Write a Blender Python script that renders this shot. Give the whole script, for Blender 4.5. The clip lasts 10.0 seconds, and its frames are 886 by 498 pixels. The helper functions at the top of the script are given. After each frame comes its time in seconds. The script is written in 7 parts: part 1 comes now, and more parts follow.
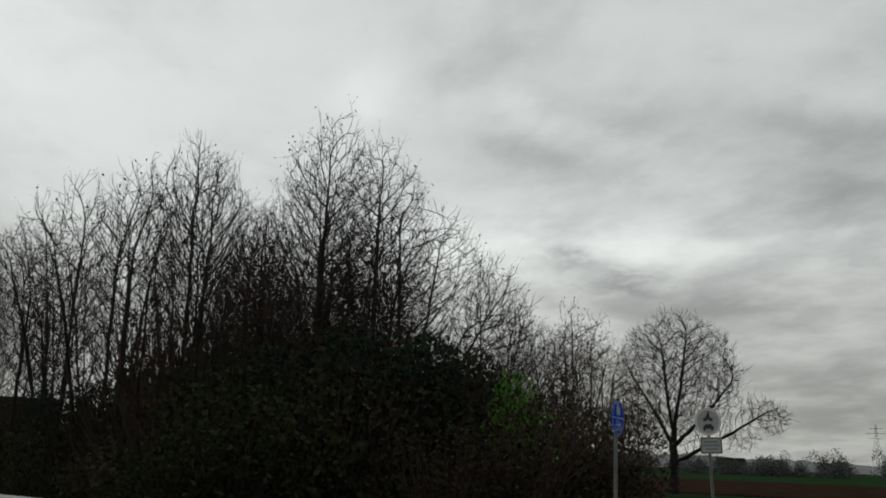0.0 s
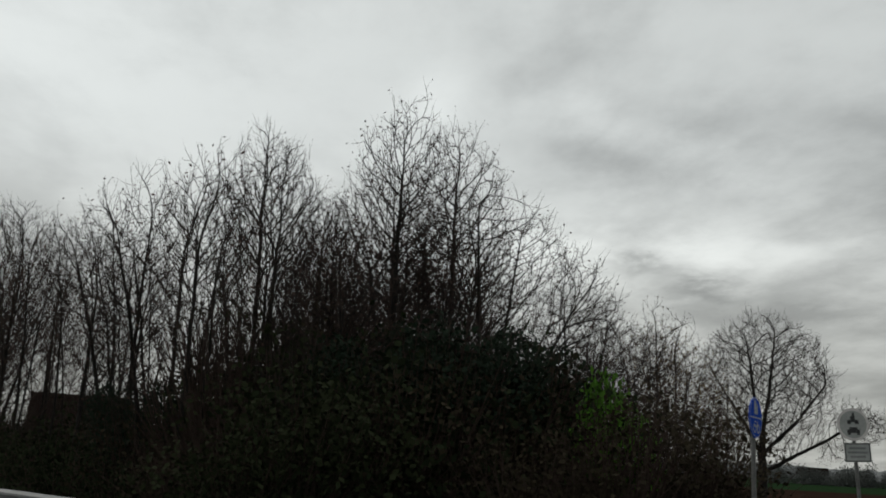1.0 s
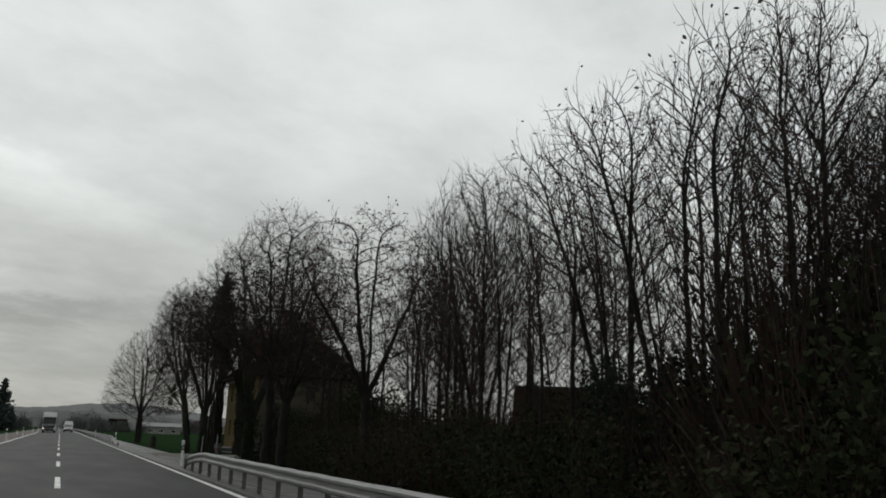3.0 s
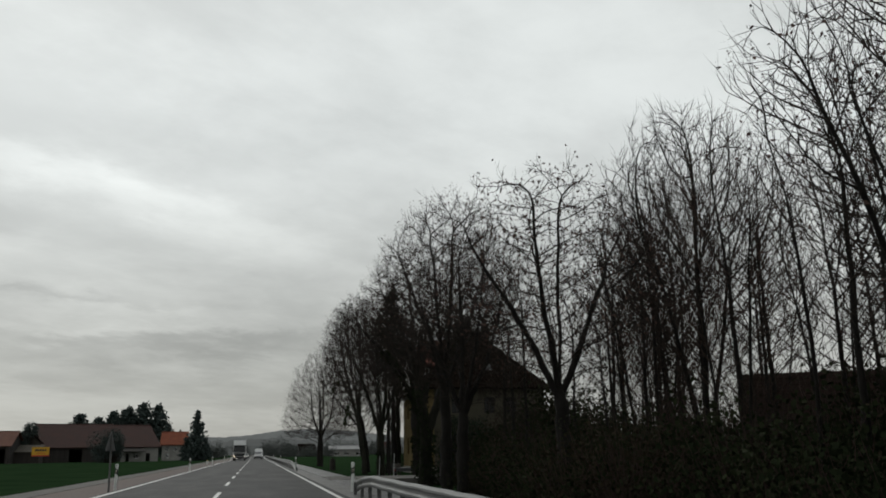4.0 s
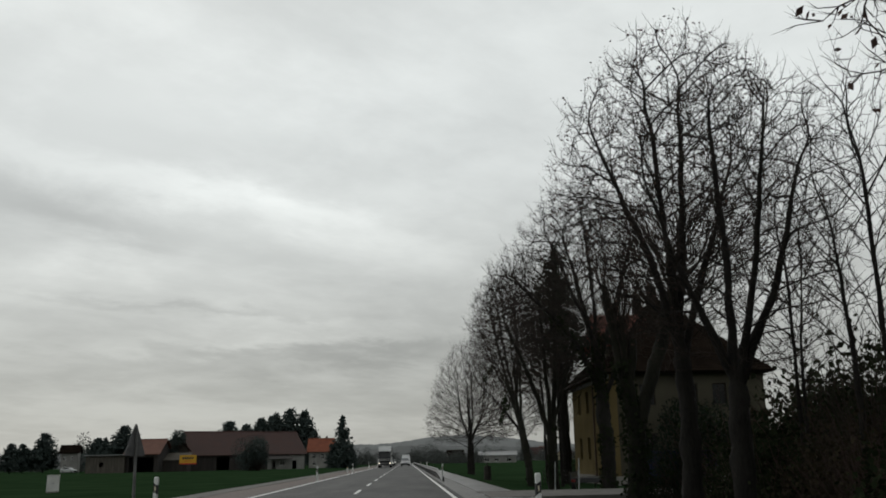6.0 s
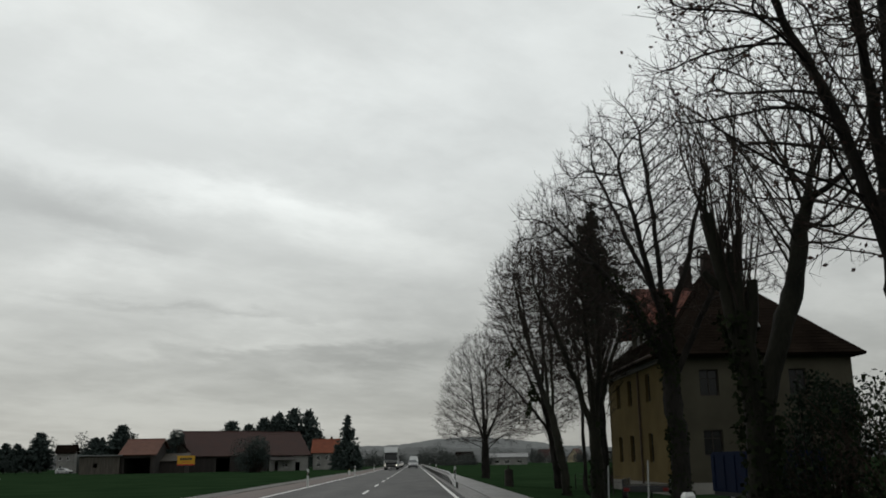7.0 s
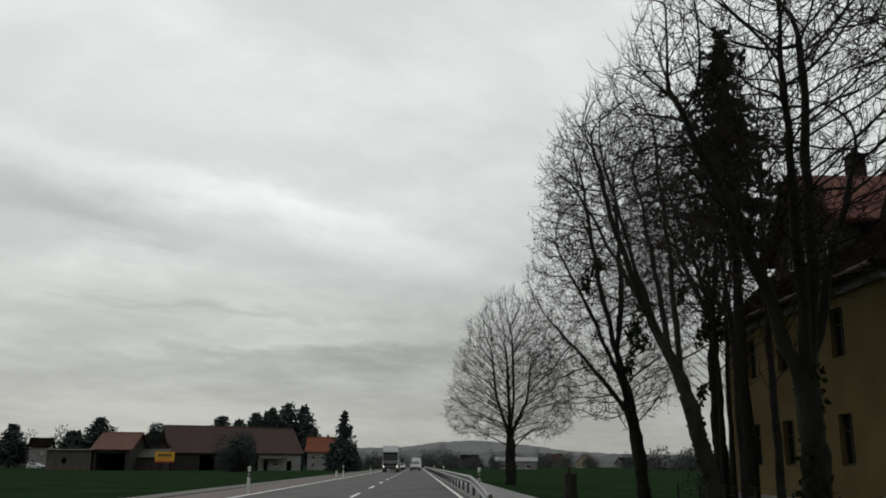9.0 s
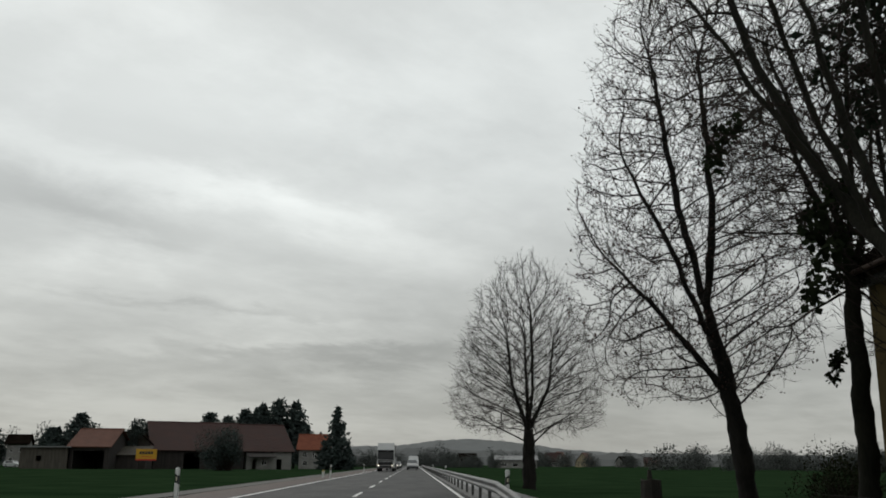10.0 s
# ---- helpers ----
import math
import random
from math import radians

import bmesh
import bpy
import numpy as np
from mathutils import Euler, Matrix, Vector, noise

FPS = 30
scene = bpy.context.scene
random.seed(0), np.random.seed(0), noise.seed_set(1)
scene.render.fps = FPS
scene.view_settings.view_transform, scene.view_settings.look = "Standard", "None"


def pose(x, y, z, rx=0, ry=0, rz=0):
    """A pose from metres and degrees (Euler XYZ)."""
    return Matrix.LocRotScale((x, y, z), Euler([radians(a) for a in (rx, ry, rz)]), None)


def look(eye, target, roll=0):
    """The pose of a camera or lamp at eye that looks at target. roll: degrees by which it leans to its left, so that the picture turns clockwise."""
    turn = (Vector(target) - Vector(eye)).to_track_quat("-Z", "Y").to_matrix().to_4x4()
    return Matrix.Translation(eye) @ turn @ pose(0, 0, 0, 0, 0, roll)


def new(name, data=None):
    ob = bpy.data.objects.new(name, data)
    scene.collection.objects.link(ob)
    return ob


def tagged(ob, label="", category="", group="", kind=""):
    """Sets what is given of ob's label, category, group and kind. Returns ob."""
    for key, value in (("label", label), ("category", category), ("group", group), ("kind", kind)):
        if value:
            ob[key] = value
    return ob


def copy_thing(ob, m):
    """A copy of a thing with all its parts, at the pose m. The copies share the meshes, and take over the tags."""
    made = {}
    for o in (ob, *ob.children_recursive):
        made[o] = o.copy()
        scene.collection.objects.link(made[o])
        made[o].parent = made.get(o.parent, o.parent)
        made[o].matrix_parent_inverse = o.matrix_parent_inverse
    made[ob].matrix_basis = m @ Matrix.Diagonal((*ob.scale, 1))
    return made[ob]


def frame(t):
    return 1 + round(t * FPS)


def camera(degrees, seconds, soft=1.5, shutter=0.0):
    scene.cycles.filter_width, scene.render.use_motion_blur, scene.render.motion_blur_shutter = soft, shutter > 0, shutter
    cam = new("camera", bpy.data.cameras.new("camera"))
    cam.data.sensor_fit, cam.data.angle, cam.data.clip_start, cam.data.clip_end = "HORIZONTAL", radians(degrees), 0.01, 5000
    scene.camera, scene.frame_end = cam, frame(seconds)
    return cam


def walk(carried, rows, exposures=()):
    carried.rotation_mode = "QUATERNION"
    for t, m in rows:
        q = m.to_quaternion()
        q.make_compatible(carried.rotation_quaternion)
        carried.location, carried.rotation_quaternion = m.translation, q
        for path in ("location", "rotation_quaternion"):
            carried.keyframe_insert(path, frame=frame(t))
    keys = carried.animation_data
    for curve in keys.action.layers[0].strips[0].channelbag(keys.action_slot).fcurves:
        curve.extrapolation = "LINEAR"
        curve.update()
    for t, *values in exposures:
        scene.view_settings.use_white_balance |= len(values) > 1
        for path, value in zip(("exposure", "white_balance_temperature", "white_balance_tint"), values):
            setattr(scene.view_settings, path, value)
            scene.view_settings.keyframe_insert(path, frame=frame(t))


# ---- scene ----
cam = camera(51.5, 10.0, soft=1.8)
# seconds, eye, target, roll
PATH = [
    (0, (-1.19, 2.038, 1.606), (0.4, 3.168, 2.048), 2.1),
    (0.5, (-0.647, 2.496, 1.598), (0.919, 3.657, 2.044), 2.0),
    (1, (0.104, 3.381, 1.576), (1.601, 4.63, 2.022), 2.9),
    (1.5, (1.076, 4.61, 1.583), (2.436, 6.004, 2.039), 2.8),
    (2, (2.074, 6.225, 1.557), (3.241, 7.783, 2.017), 3.5),
    (2.5, (3.047, 8.249, 1.403), (3.99, 9.958, 1.839), 4.6),
    (3, (3.701, 10.354, 1.363), (4.43, 12.171, 1.771), 2.2),
    (3.2, (3.944, 11.347, 1.314), (4.594, 13.193, 1.727), 1.7),
    (4.3, (5.302, 17.708, 1.316), (5.612, 19.636, 1.748), -1.0),
    (4.5, (5.441, 19.02, 1.308), (5.706, 20.955, 1.74), -0.8),
    (5, (5.653, 22.666, 1.315), (5.825, 24.61, 1.753), -1.1),
    (5.5, (5.765, 26.724, 1.298), (5.88, 28.671, 1.743), -1.2),
    (6, (5.871, 31.205, 1.264), (5.955, 33.153, 1.711), -1.1),
    (6.2, (5.911, 33.091, 1.263), (5.985, 35.039, 1.71), -1.2),
    (7.3, (5.999, 44.175, 1.283), (6.054, 46.123, 1.735), -0.5),
    (7.5, (5.932, 46.15, 1.275), (5.988, 48.1, 1.719), 0.0),
    (8, (5.902, 51.096, 1.188), (5.961, 53.046, 1.628), -0.1),
    (8.5, (5.972, 56.169, 1.169), (6.025, 58.117, 1.621), -0.1),
    (9, (6.022, 61.518, 1.063), (6.072, 63.464, 1.521), 0.3),
    (9.5, (5.994, 66.945, 1.038), (6.039, 68.891, 1.494), 0.4),
    (10, (5.849, 72.454, 1.129), (5.906, 74.401, 1.584), 0.4),
]
walk(cam, [(t, look(eye, target, roll)) for t, eye, target, roll in PATH])

# ---- sky and light ----
world = bpy.data.worlds.new("overcast_sky")
scene.world = world
world.use_nodes = True
wn = world.node_tree.nodes
wl = world.node_tree.links
wn.clear()


def wnode(kind, **values):
    n = wn.new(kind)
    for k, v in values.items():
        if k == "operation":
            n.operation = v
        elif k == "blend":
            n.data_type, n.blend_type = "RGBA", v
    return n


def wmath(op, a, b=None, c=None, clamp=False):
    n = wn.new("ShaderNodeMath")
    n.operation, n.use_clamp = op, clamp
    for i, v in enumerate((a, b, c)):
        if v is None:
            continue
        if isinstance(v, (int, float)):
            n.inputs[i].default_value = v
        else:
            wl.new(v, n.inputs[i])
    return n.outputs[0]


def wnoise(vec, scale, detail=5.0, rough=0.55, twist=0.0):
    n = wn.new("ShaderNodeTexNoise")
    n.inputs["Scale"].default_value, n.inputs["Detail"].default_value = scale, detail
    n.inputs["Roughness"].default_value, n.inputs["Distortion"].default_value = rough, twist
    wl.new(vec, n.inputs["Vector"])
    return n.outputs["Fac"]


def wrange(v, a, b, c, d, smooth=True):
    n = wn.new("ShaderNodeMapRange")
    n.interpolation_type = "SMOOTHSTEP" if smooth else "LINEAR"
    wl.new(v, n.inputs[0])
    for i, q in enumerate((a, b, c, d)):
        n.inputs[i + 1].default_value = q
    return n.outputs[0]


coord = wn.new("ShaderNodeTexCoord").outputs["Generated"]
split = wn.new("ShaderNodeSeparateXYZ")
wl.new(coord, split.inputs[0])
dx, dy, dz = split.outputs
up = wmath("MAXIMUM", dz, 0.0)
low = wmath("ADD", up, 0.15)
deck = wn.new("ShaderNodeCombineXYZ")
wl.new(wmath("MULTIPLY", wmath("DIVIDE", wmath("ADD", dx, dy), low), 0.42), deck.inputs[0])
wl.new(wmath("MULTIPLY", wmath("DIVIDE", wmath("SUBTRACT", dy, dx), low), 0.50), deck.inputs[1])
deck.inputs[2].default_value = 3.7
broad = wnoise(deck.outputs[0], 0.7, 3.0, 0.5, 0.3)
puffs = wnoise(deck.outputs[0], 2.5, 8.0, 0.56, 0.15)
shreds = wnoise(deck.outputs[0], 7.0, 7.0, 0.6, 0.1)
mixed = wmath("ADD", wmath("MULTIPLY", broad, 0.40), wmath("ADD", wmath("MULTIPLY", puffs, 0.44), wmath("MULTIPLY", shreds, 0.18)))
cloud = wrange(mixed, 0.39, 0.61, 0.0, 1.0)
height = wrange(up, 0.02, 0.36, 0.0, 1.0)
east = wrange(dx, 0.25, 0.95, 0.0, 1.0)
# cloud contrast is strongest towards the east, faint overhead and to the north
depth = wmath("ADD", 0.12, wmath("MULTIPLY", east, 0.13))
base = wmath("ADD", 0.40, wmath("MULTIPLY", height, 0.375))
base = wmath("MULTIPLY", base, wmath("ADD", 1.0, wmath("MULTIPLY", east, wmath("SUBTRACT", 0.36, wmath("MULTIPLY", height, 0.68)))))
south = wrange(dy, 0.45, 0.15, 0.0, 1.0)
base = wmath("MULTIPLY", base, wmath("SUBTRACT", 1.0, wmath("MULTIPLY", wmath("MULTIPLY", south, wmath("SUBTRACT", 1.0, height)), 0.30)))
west = wrange(dx, 0.10, -0.45, 0.0, 1.0)
base = wmath("MULTIPLY", base, wmath("ADD", 1.0, wmath("MULTIPLY", wmath("MULTIPLY", west, wmath("SUBTRACT", 1.0, height)), 0.13)))
light_level = wmath("MULTIPLY", base, wmath("ADD", 1.0, wmath("MULTIPLY", wmath("SUBTRACT", cloud, 0.5), wmath("MULTIPLY", depth, 2.0))))


def bank(facing, u0, v0, u1, v1, wide, gain, ragged=0.05):
    """A long bank of cloud towards a compass bearing, from one place to another (sideways and up, as slopes), brighter or darker by a share."""
    c, s_ = math.cos(radians(facing)), math.sin(radians(facing))
    ahead = wmath("MAXIMUM", wmath("ADD", wmath("MULTIPLY", dx, s_), wmath("MULTIPLY", dy, c)), 0.05)
    u = wmath("DIVIDE", wmath("SUBTRACT", wmath("MULTIPLY", dx, c), wmath("MULTIPLY", dy, s_)), ahead)
    v = wmath("DIVIDE", dz, ahead)
    cu, cv, long_ = (u0 + u1) / 2, (v0 + v1) / 2, math.hypot(u1 - u0, v1 - v0)
    tu, tv = (u1 - u0) / long_, (v1 - v0) / long_
    u, v = wmath("SUBTRACT", u, cu), wmath("SUBTRACT", v, cv)
    lengthwise = wmath("ADD", wmath("MULTIPLY", u, tu), wmath("MULTIPLY", v, tv))
    across = wmath("SUBTRACT", wmath("MULTIPLY", v, tu), wmath("MULTIPLY", u, tv))
    across = wmath("ADD", across, wmath("MULTIPLY", wmath("SUBTRACT", frayed, 0.5), ragged * 2))
    e = wmath("ADD", wmath("POWER", wmath("DIVIDE", lengthwise, long_ * 0.6), 2.0), wmath("POWER", wmath("DIVIDE", across, wide), 2.0))
    return wmath("MULTIPLY", wmath("EXPONENT", wmath("MULTIPLY", e, -1.0)), gain)


frayed = wnoise(deck.outputs[0], 4.5, 6.0, 0.6, 0.2)
banks = 1.0
for row in ((0, -0.46, 0.355, -0.04, 0.25, 0.022, 0.275), (0, -0.50, 0.305, -0.22, 0.232, 0.022, -0.2), (0, -0.45, 0.20, -0.14, 0.225, 0.05, 0.25), (0, -0.45, 0.44, -0.10, 0.38, 0.07, 0.15), (0, -0.32, 0.128, 0.02, 0.128, 0.010, 0.2),
            (0, -0.14, 0.108, 0.08, 0.116, 0.013, -0.175), (0, -0.40, 0.172, -0.12, 0.160, 0.008, -0.125), (0, -0.30, 0.148, -0.02, 0.148, 0.010, 0.125), (0, -0.10, 0.30, 0.20, 0.42, 0.05, -0.088), (0, -0.50, 0.055, 0.10, 0.055, 0.03, 0.125),
            (50, 0.06, 0.228, 0.38, 0.240, 0.028, 0.29), (50, 0.20, 0.219, 0.26, 0.219, 0.010, -0.375), (50, 0.25, 0.202, 0.33, 0.202, 0.011, -0.4), (50, 0.22, 0.168, 0.56, 0.180, 0.014, -0.2), (50, 0.08, 0.350, 0.26, 0.350, 0.022, -0.13),
            (50, 0.40, 0.405, 0.68, 0.410, 0.028, -0.225), (50, 0.43, 0.325, 0.66, 0.325, 0.022, -0.175), (50, 0.15, 0.395, 0.38, 0.335, 0.025, 0.2), (50, 0.40, 0.245, 0.66, 0.262, 0.022, 0.15), (50, -0.05, 0.40, 0.02, 0.42, 0.03, 0.175)):
    banks = wmath("ADD", bank(*row), banks)
light_level = wmath("MULTIPLY", light_level, banks)
tint = wn.new("ShaderNodeMix")
tint.data_type = "RGBA"
tint.inputs[6].default_value = (0.978, 0.995, 0.938, 1)
tint.inputs[7].default_value = (0.957, 1.0, 0.982, 1)
wl.new(height, tint.inputs[0])
grey = wn.new("ShaderNodeMix")
grey.data_type, grey.blend_type = "RGBA", "MULTIPLY"
grey.inputs[0].default_value = 1.0
wl.new(tint.outputs[2], grey.inputs[6])
wl.new(light_level, grey.inputs[7])
SUN_UP, SUN_TURN = 40.0, 340.0
sky = wn.new("ShaderNodeTexSky")
sky.sky_type, sky.sun_disc = "NISHITA", False
sky.sun_elevation, sky.sun_rotation = radians(SUN_UP), radians(SUN_TURN)
clear = wn.new("ShaderNodeBackground")
clear.inputs["Strength"].default_value = 0.05
wl.new(sky.outputs[0], clear.inputs[0])
veil = wn.new("ShaderNodeBackground")
veil.inputs["Strength"].default_value = 1.0
wl.new(grey.outputs[2], veil.inputs[0])
both = wn.new("ShaderNodeMixShader")
both.inputs[0].default_value = 0.93
wl.new(clear.outputs[0], both.inputs[1])
wl.new(veil.outputs[0], both.inputs[2])
wl.new(both.outputs[0], wn.new("ShaderNodeOutputWorld").inputs[0])

sun = bpy.data.lights.new("sun", "SUN")
sun.energy, sun.angle, sun.color = 0.5, radians(40), (1.0, 0.96, 0.9)
sun_ob = new("sun", sun)
a, e = radians(SUN_TURN), radians(SUN_UP)
sun_ob.matrix_world = look((0, 0, 60), Vector((0, 0, 60)) - Vector((math.sin(a) * math.cos(e), math.cos(a) * math.cos(e), math.sin(e))))


# ---- materials ----
def material(name, dark, light, scale=3.0, rough=0.85, bump=0.0, fine=30.0, metal=0.0, per_piece=0.0, gloss=0.3, space="object", rough_var=0.1, stretch=(1, 1, 1)):
    m = bpy.data.materials.new(name)
    m.use_nodes = True
    n, l = m.node_tree.nodes, m.node_tree.links
    b = n["Principled BSDF"]
    b.inputs["Metallic"].default_value = metal
    b.inputs["Specular IOR Level"].default_value = gloss
    tc = n.new("ShaderNodeTexCoord")
    vec = tc.outputs["Object"] if space == "object" else n.new("ShaderNodeNewGeometry").outputs["Position"]
    if stretch != (1, 1, 1):
        mp = n.new("ShaderNodeMapping")
        mp.inputs["Scale"].default_value = stretch
        l.new(vec, mp.inputs[0])
        vec = mp.outputs[0]
    big, small = n.new("ShaderNodeTexNoise"), n.new("ShaderNodeTexNoise")
    for t, s, d in ((big, scale, 4.0), (small, fine, 3.0)):
        t.inputs["Scale"].default_value, t.inputs["Detail"].default_value = s, d
        l.new(vec, t.inputs["Vector"])
    add = n.new("ShaderNodeMath")
    add.operation = "MULTIPLY_ADD"
    l.new(small.outputs["Fac"], add.inputs[0])
    add.inputs[1].default_value = 0.5
    l.new(big.outputs["Fac"], add.inputs[2])
    rng = n.new("ShaderNodeMapRange")
    rng.inputs[1].default_value, rng.inputs[2].default_value = 0.5, 1.0
    l.new(add.outputs[0], rng.inputs[0])
    fac = rng.outputs[0]
    if per_piece:
        info = n.new("ShaderNodeObjectInfo")
        mix = n.new("ShaderNodeMath")
        mix.operation = "MULTIPLY_ADD"
        sub = n.new("ShaderNodeMath")
        sub.operation = "SUBTRACT"
        l.new(info.outputs["Random"], sub.inputs[0])
        sub.inputs[1].default_value = 0.5
        l.new(sub.outputs[0], mix.inputs[0])
        mix.inputs[1].default_value = per_piece
        l.new(fac, mix.inputs[2])
        mix.use_clamp = True
        fac = mix.outputs[0]
    c = n.new("ShaderNodeMix")
    c.data_type = "RGBA"
    c.inputs[6].default_value, c.inputs[7].default_value = (*dark, 1), (*light, 1)
    l.new(fac, c.inputs[0])
    l.new(c.outputs[2], b.inputs["Base Color"])
    rr = n.new("ShaderNodeMapRange")
    rr.inputs[3].default_value, rr.inputs[4].default_value = max(0.02, rough - rough_var), min(1, rough + rough_var)
    l.new(big.outputs["Fac"], rr.inputs[0])
    l.new(rr.outputs[0], b.inputs["Roughness"])
    if bump:
        bm_ = n.new("ShaderNodeBump")
        bm_.inputs["Strength"].default_value, bm_.inputs["Distance"].default_value = bump, 0.02
        l.new(small.outputs["Fac"], bm_.inputs["Height"])
        l.new(bm_.outputs[0], b.inputs["Normal"])
    return m


def glowing(name, colour, strength):
    m = material(name, colour, colour, rough=0.3)
    b = m.node_tree.nodes["Principled BSDF"]
    b.inputs["Emission Color"].default_value, b.inputs["Emission Strength"].default_value = (*colour, 1), strength
    return m


ASPHALT = material("wet_asphalt", (0.0064, 0.0067, 0.0073), (0.0165, 0.0171, 0.018), 0.35, 0.6, 0.35, 60, gloss=0.12, space="world", rough_var=0.14, stretch=(2.2, 0.5, 1))
PATH_ASPHALT = material("damp_path_asphalt", (0.024, 0.024, 0.024), (0.05, 0.049, 0.047), 0.8, 0.38, 0.35, 50, gloss=0.5, space="world", rough_var=0.16)
PAINT_WHITE = material("worn_road_paint", (0.42, 0.42, 0.41), (0.74, 0.74, 0.72), 2.0, 0.6, 0.1, 40, space="world")
GRASS = material("field_grass", (0.0085, 0.0195, 0.0085), (0.02, 0.038, 0.017), 0.22, 0.95, 0.6, 9, gloss=0.0, space="world")
EARTH = material("wet_red_earth", (0.026, 0.014, 0.011), (0.07, 0.041, 0.032), 0.9, 0.7, 0.6, 14, space="world")
VERGE = material("wet_grey_verge", (0.022, 0.022, 0.021), (0.062, 0.06, 0.056), 1.6, 0.5, 0.6, 30, gloss=0.4, space="world", rough_var=0.2)
GRAVEL = material("pale_gravel", (0.055, 0.052, 0.048), (0.12, 0.114, 0.106), 1.2, 0.85, 0.6, 26, space="world")
PLOUGHED = material("ploughed_soil", (0.014, 0.0085, 0.0065), (0.032, 0.019, 0.0145), 0.4, 1.0, 0.8, 5, gloss=0.0, space="world")
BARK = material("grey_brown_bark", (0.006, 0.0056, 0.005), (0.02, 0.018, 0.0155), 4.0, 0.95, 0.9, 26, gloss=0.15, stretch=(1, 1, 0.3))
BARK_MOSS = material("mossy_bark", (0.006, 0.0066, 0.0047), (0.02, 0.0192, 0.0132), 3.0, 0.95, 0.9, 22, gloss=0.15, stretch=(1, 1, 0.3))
TWIG = material("twig_bark", (0.014, 0.0115, 0.01), (0.038, 0.031, 0.026), 2.0, 0.95, gloss=0.05)
TWIG_RED = material("reddish_twig_bark", (0.022, 0.0155, 0.013), (0.052, 0.037, 0.03), 2.0, 0.95, gloss=0.05)
BUD = material("dry_seed_clusters", (0.030, 0.018, 0.015), (0.085, 0.055, 0.045), 5.0, 0.95, gloss=0.05)
CATKIN = material("brown_olive_catkins", (0.07, 0.05, 0.02), (0.14, 0.1, 0.045), 3.0, 0.95, gloss=0.05)
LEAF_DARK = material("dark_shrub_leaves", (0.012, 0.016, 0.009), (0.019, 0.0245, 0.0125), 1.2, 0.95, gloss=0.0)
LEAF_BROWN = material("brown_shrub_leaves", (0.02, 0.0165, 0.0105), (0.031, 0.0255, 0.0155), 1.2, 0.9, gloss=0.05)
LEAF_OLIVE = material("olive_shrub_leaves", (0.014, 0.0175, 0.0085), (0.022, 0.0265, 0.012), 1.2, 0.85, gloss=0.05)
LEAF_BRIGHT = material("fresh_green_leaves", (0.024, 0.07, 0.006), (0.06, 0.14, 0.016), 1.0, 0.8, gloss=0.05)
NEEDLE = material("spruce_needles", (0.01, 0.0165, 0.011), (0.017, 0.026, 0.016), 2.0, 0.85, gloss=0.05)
# Foliage and twigs far off: distance haze is mixed into both base colours.
FAR_NEEDLE = material("haze_paled_foliage", (0.03, 0.041, 0.038), (0.055, 0.07, 0.065), 0.8, 0.9, gloss=0.05)
FAR_LEAF = material("haze_greyed_twigs", (0.05, 0.055, 0.052), (0.09, 0.096, 0.09), 0.08, 1.0, gloss=0.0, fine=1.2)
ZINC = material("weathered_zinc", (0.11, 0.112, 0.112), (0.2, 0.203, 0.2), 1.5, 0.5, 0.1, 30, metal=0.5, gloss=0.5)
ZINC_POST = material("dull_zinc_post", (0.06, 0.06, 0.06), (0.14, 0.14, 0.135), 3.0, 0.7, 0.1, 30, metal=0.3)
POST_WHITE = material("white_plastic", (0.42, 0.43, 0.42), (0.62, 0.63, 0.61), 6.0, 0.5)
POST_BLACK = material("black_plastic", (0.012, 0.012, 0.012), (0.03, 0.03, 0.03), 6.0, 0.5)
# Pylon steel lightened so that the far lattice fades as in haze.
PYLON_GREY = material("haze_paled_steel", (0.2, 0.205, 0.205), (0.3, 0.305, 0.3), 0.5, 0.6, metal=0.2)
REFLECTOR = material("reflector", (0.5, 0.45, 0.3), (0.8, 0.75, 0.6), 20.0, 0.2, gloss=0.8)
BLUE_SIGN = material("blue_sign_face", (0.003, 0.035, 0.26), (0.006, 0.052, 0.34), 3.0, 0.7, gloss=0.05)
SIGN_WHITE = material("faded_white_sign_face", (0.2, 0.21, 0.205), (0.3, 0.31, 0.3), 4.0, 0.5)
SIGN_BLACK = material("sign_black", (0.015, 0.015, 0.016), (0.03, 0.03, 0.03), 4.0, 0.5)
# Grey metal darkened: the sign stands against the light, put into its colour.
SIGN_BACK = material("backlit_sign_back", (0.06, 0.06, 0.06), (0.12, 0.12, 0.12), 4.0, 0.6, metal=0.3)
SIGN_GREY = material("sign_text_grey", (0.10, 0.11, 0.11), (0.18, 0.18, 0.18), 6.0, 0.6)
YELLOW = material("yellow_banner", (0.4, 0.21, 0.012), (0.5, 0.28, 0.02), 0.5, 0.6)
RED = material("red_banner", (0.35, 0.03, 0.02), (0.45, 0.05, 0.03), 0.5, 0.6)
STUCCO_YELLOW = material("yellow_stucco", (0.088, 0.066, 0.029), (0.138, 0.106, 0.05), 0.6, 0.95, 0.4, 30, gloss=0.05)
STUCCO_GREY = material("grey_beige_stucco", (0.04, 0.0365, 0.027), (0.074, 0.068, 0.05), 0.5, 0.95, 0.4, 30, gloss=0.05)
STUCCO_WHITE = material("white_stucco", (0.15, 0.147, 0.138), (0.24, 0.235, 0.22), 0.5, 0.95, 0.3, 20)
PLINTH = material("pale_plinth", (0.14, 0.135, 0.12), (0.22, 0.21, 0.19), 0.8, 0.95, 0.4, 20)
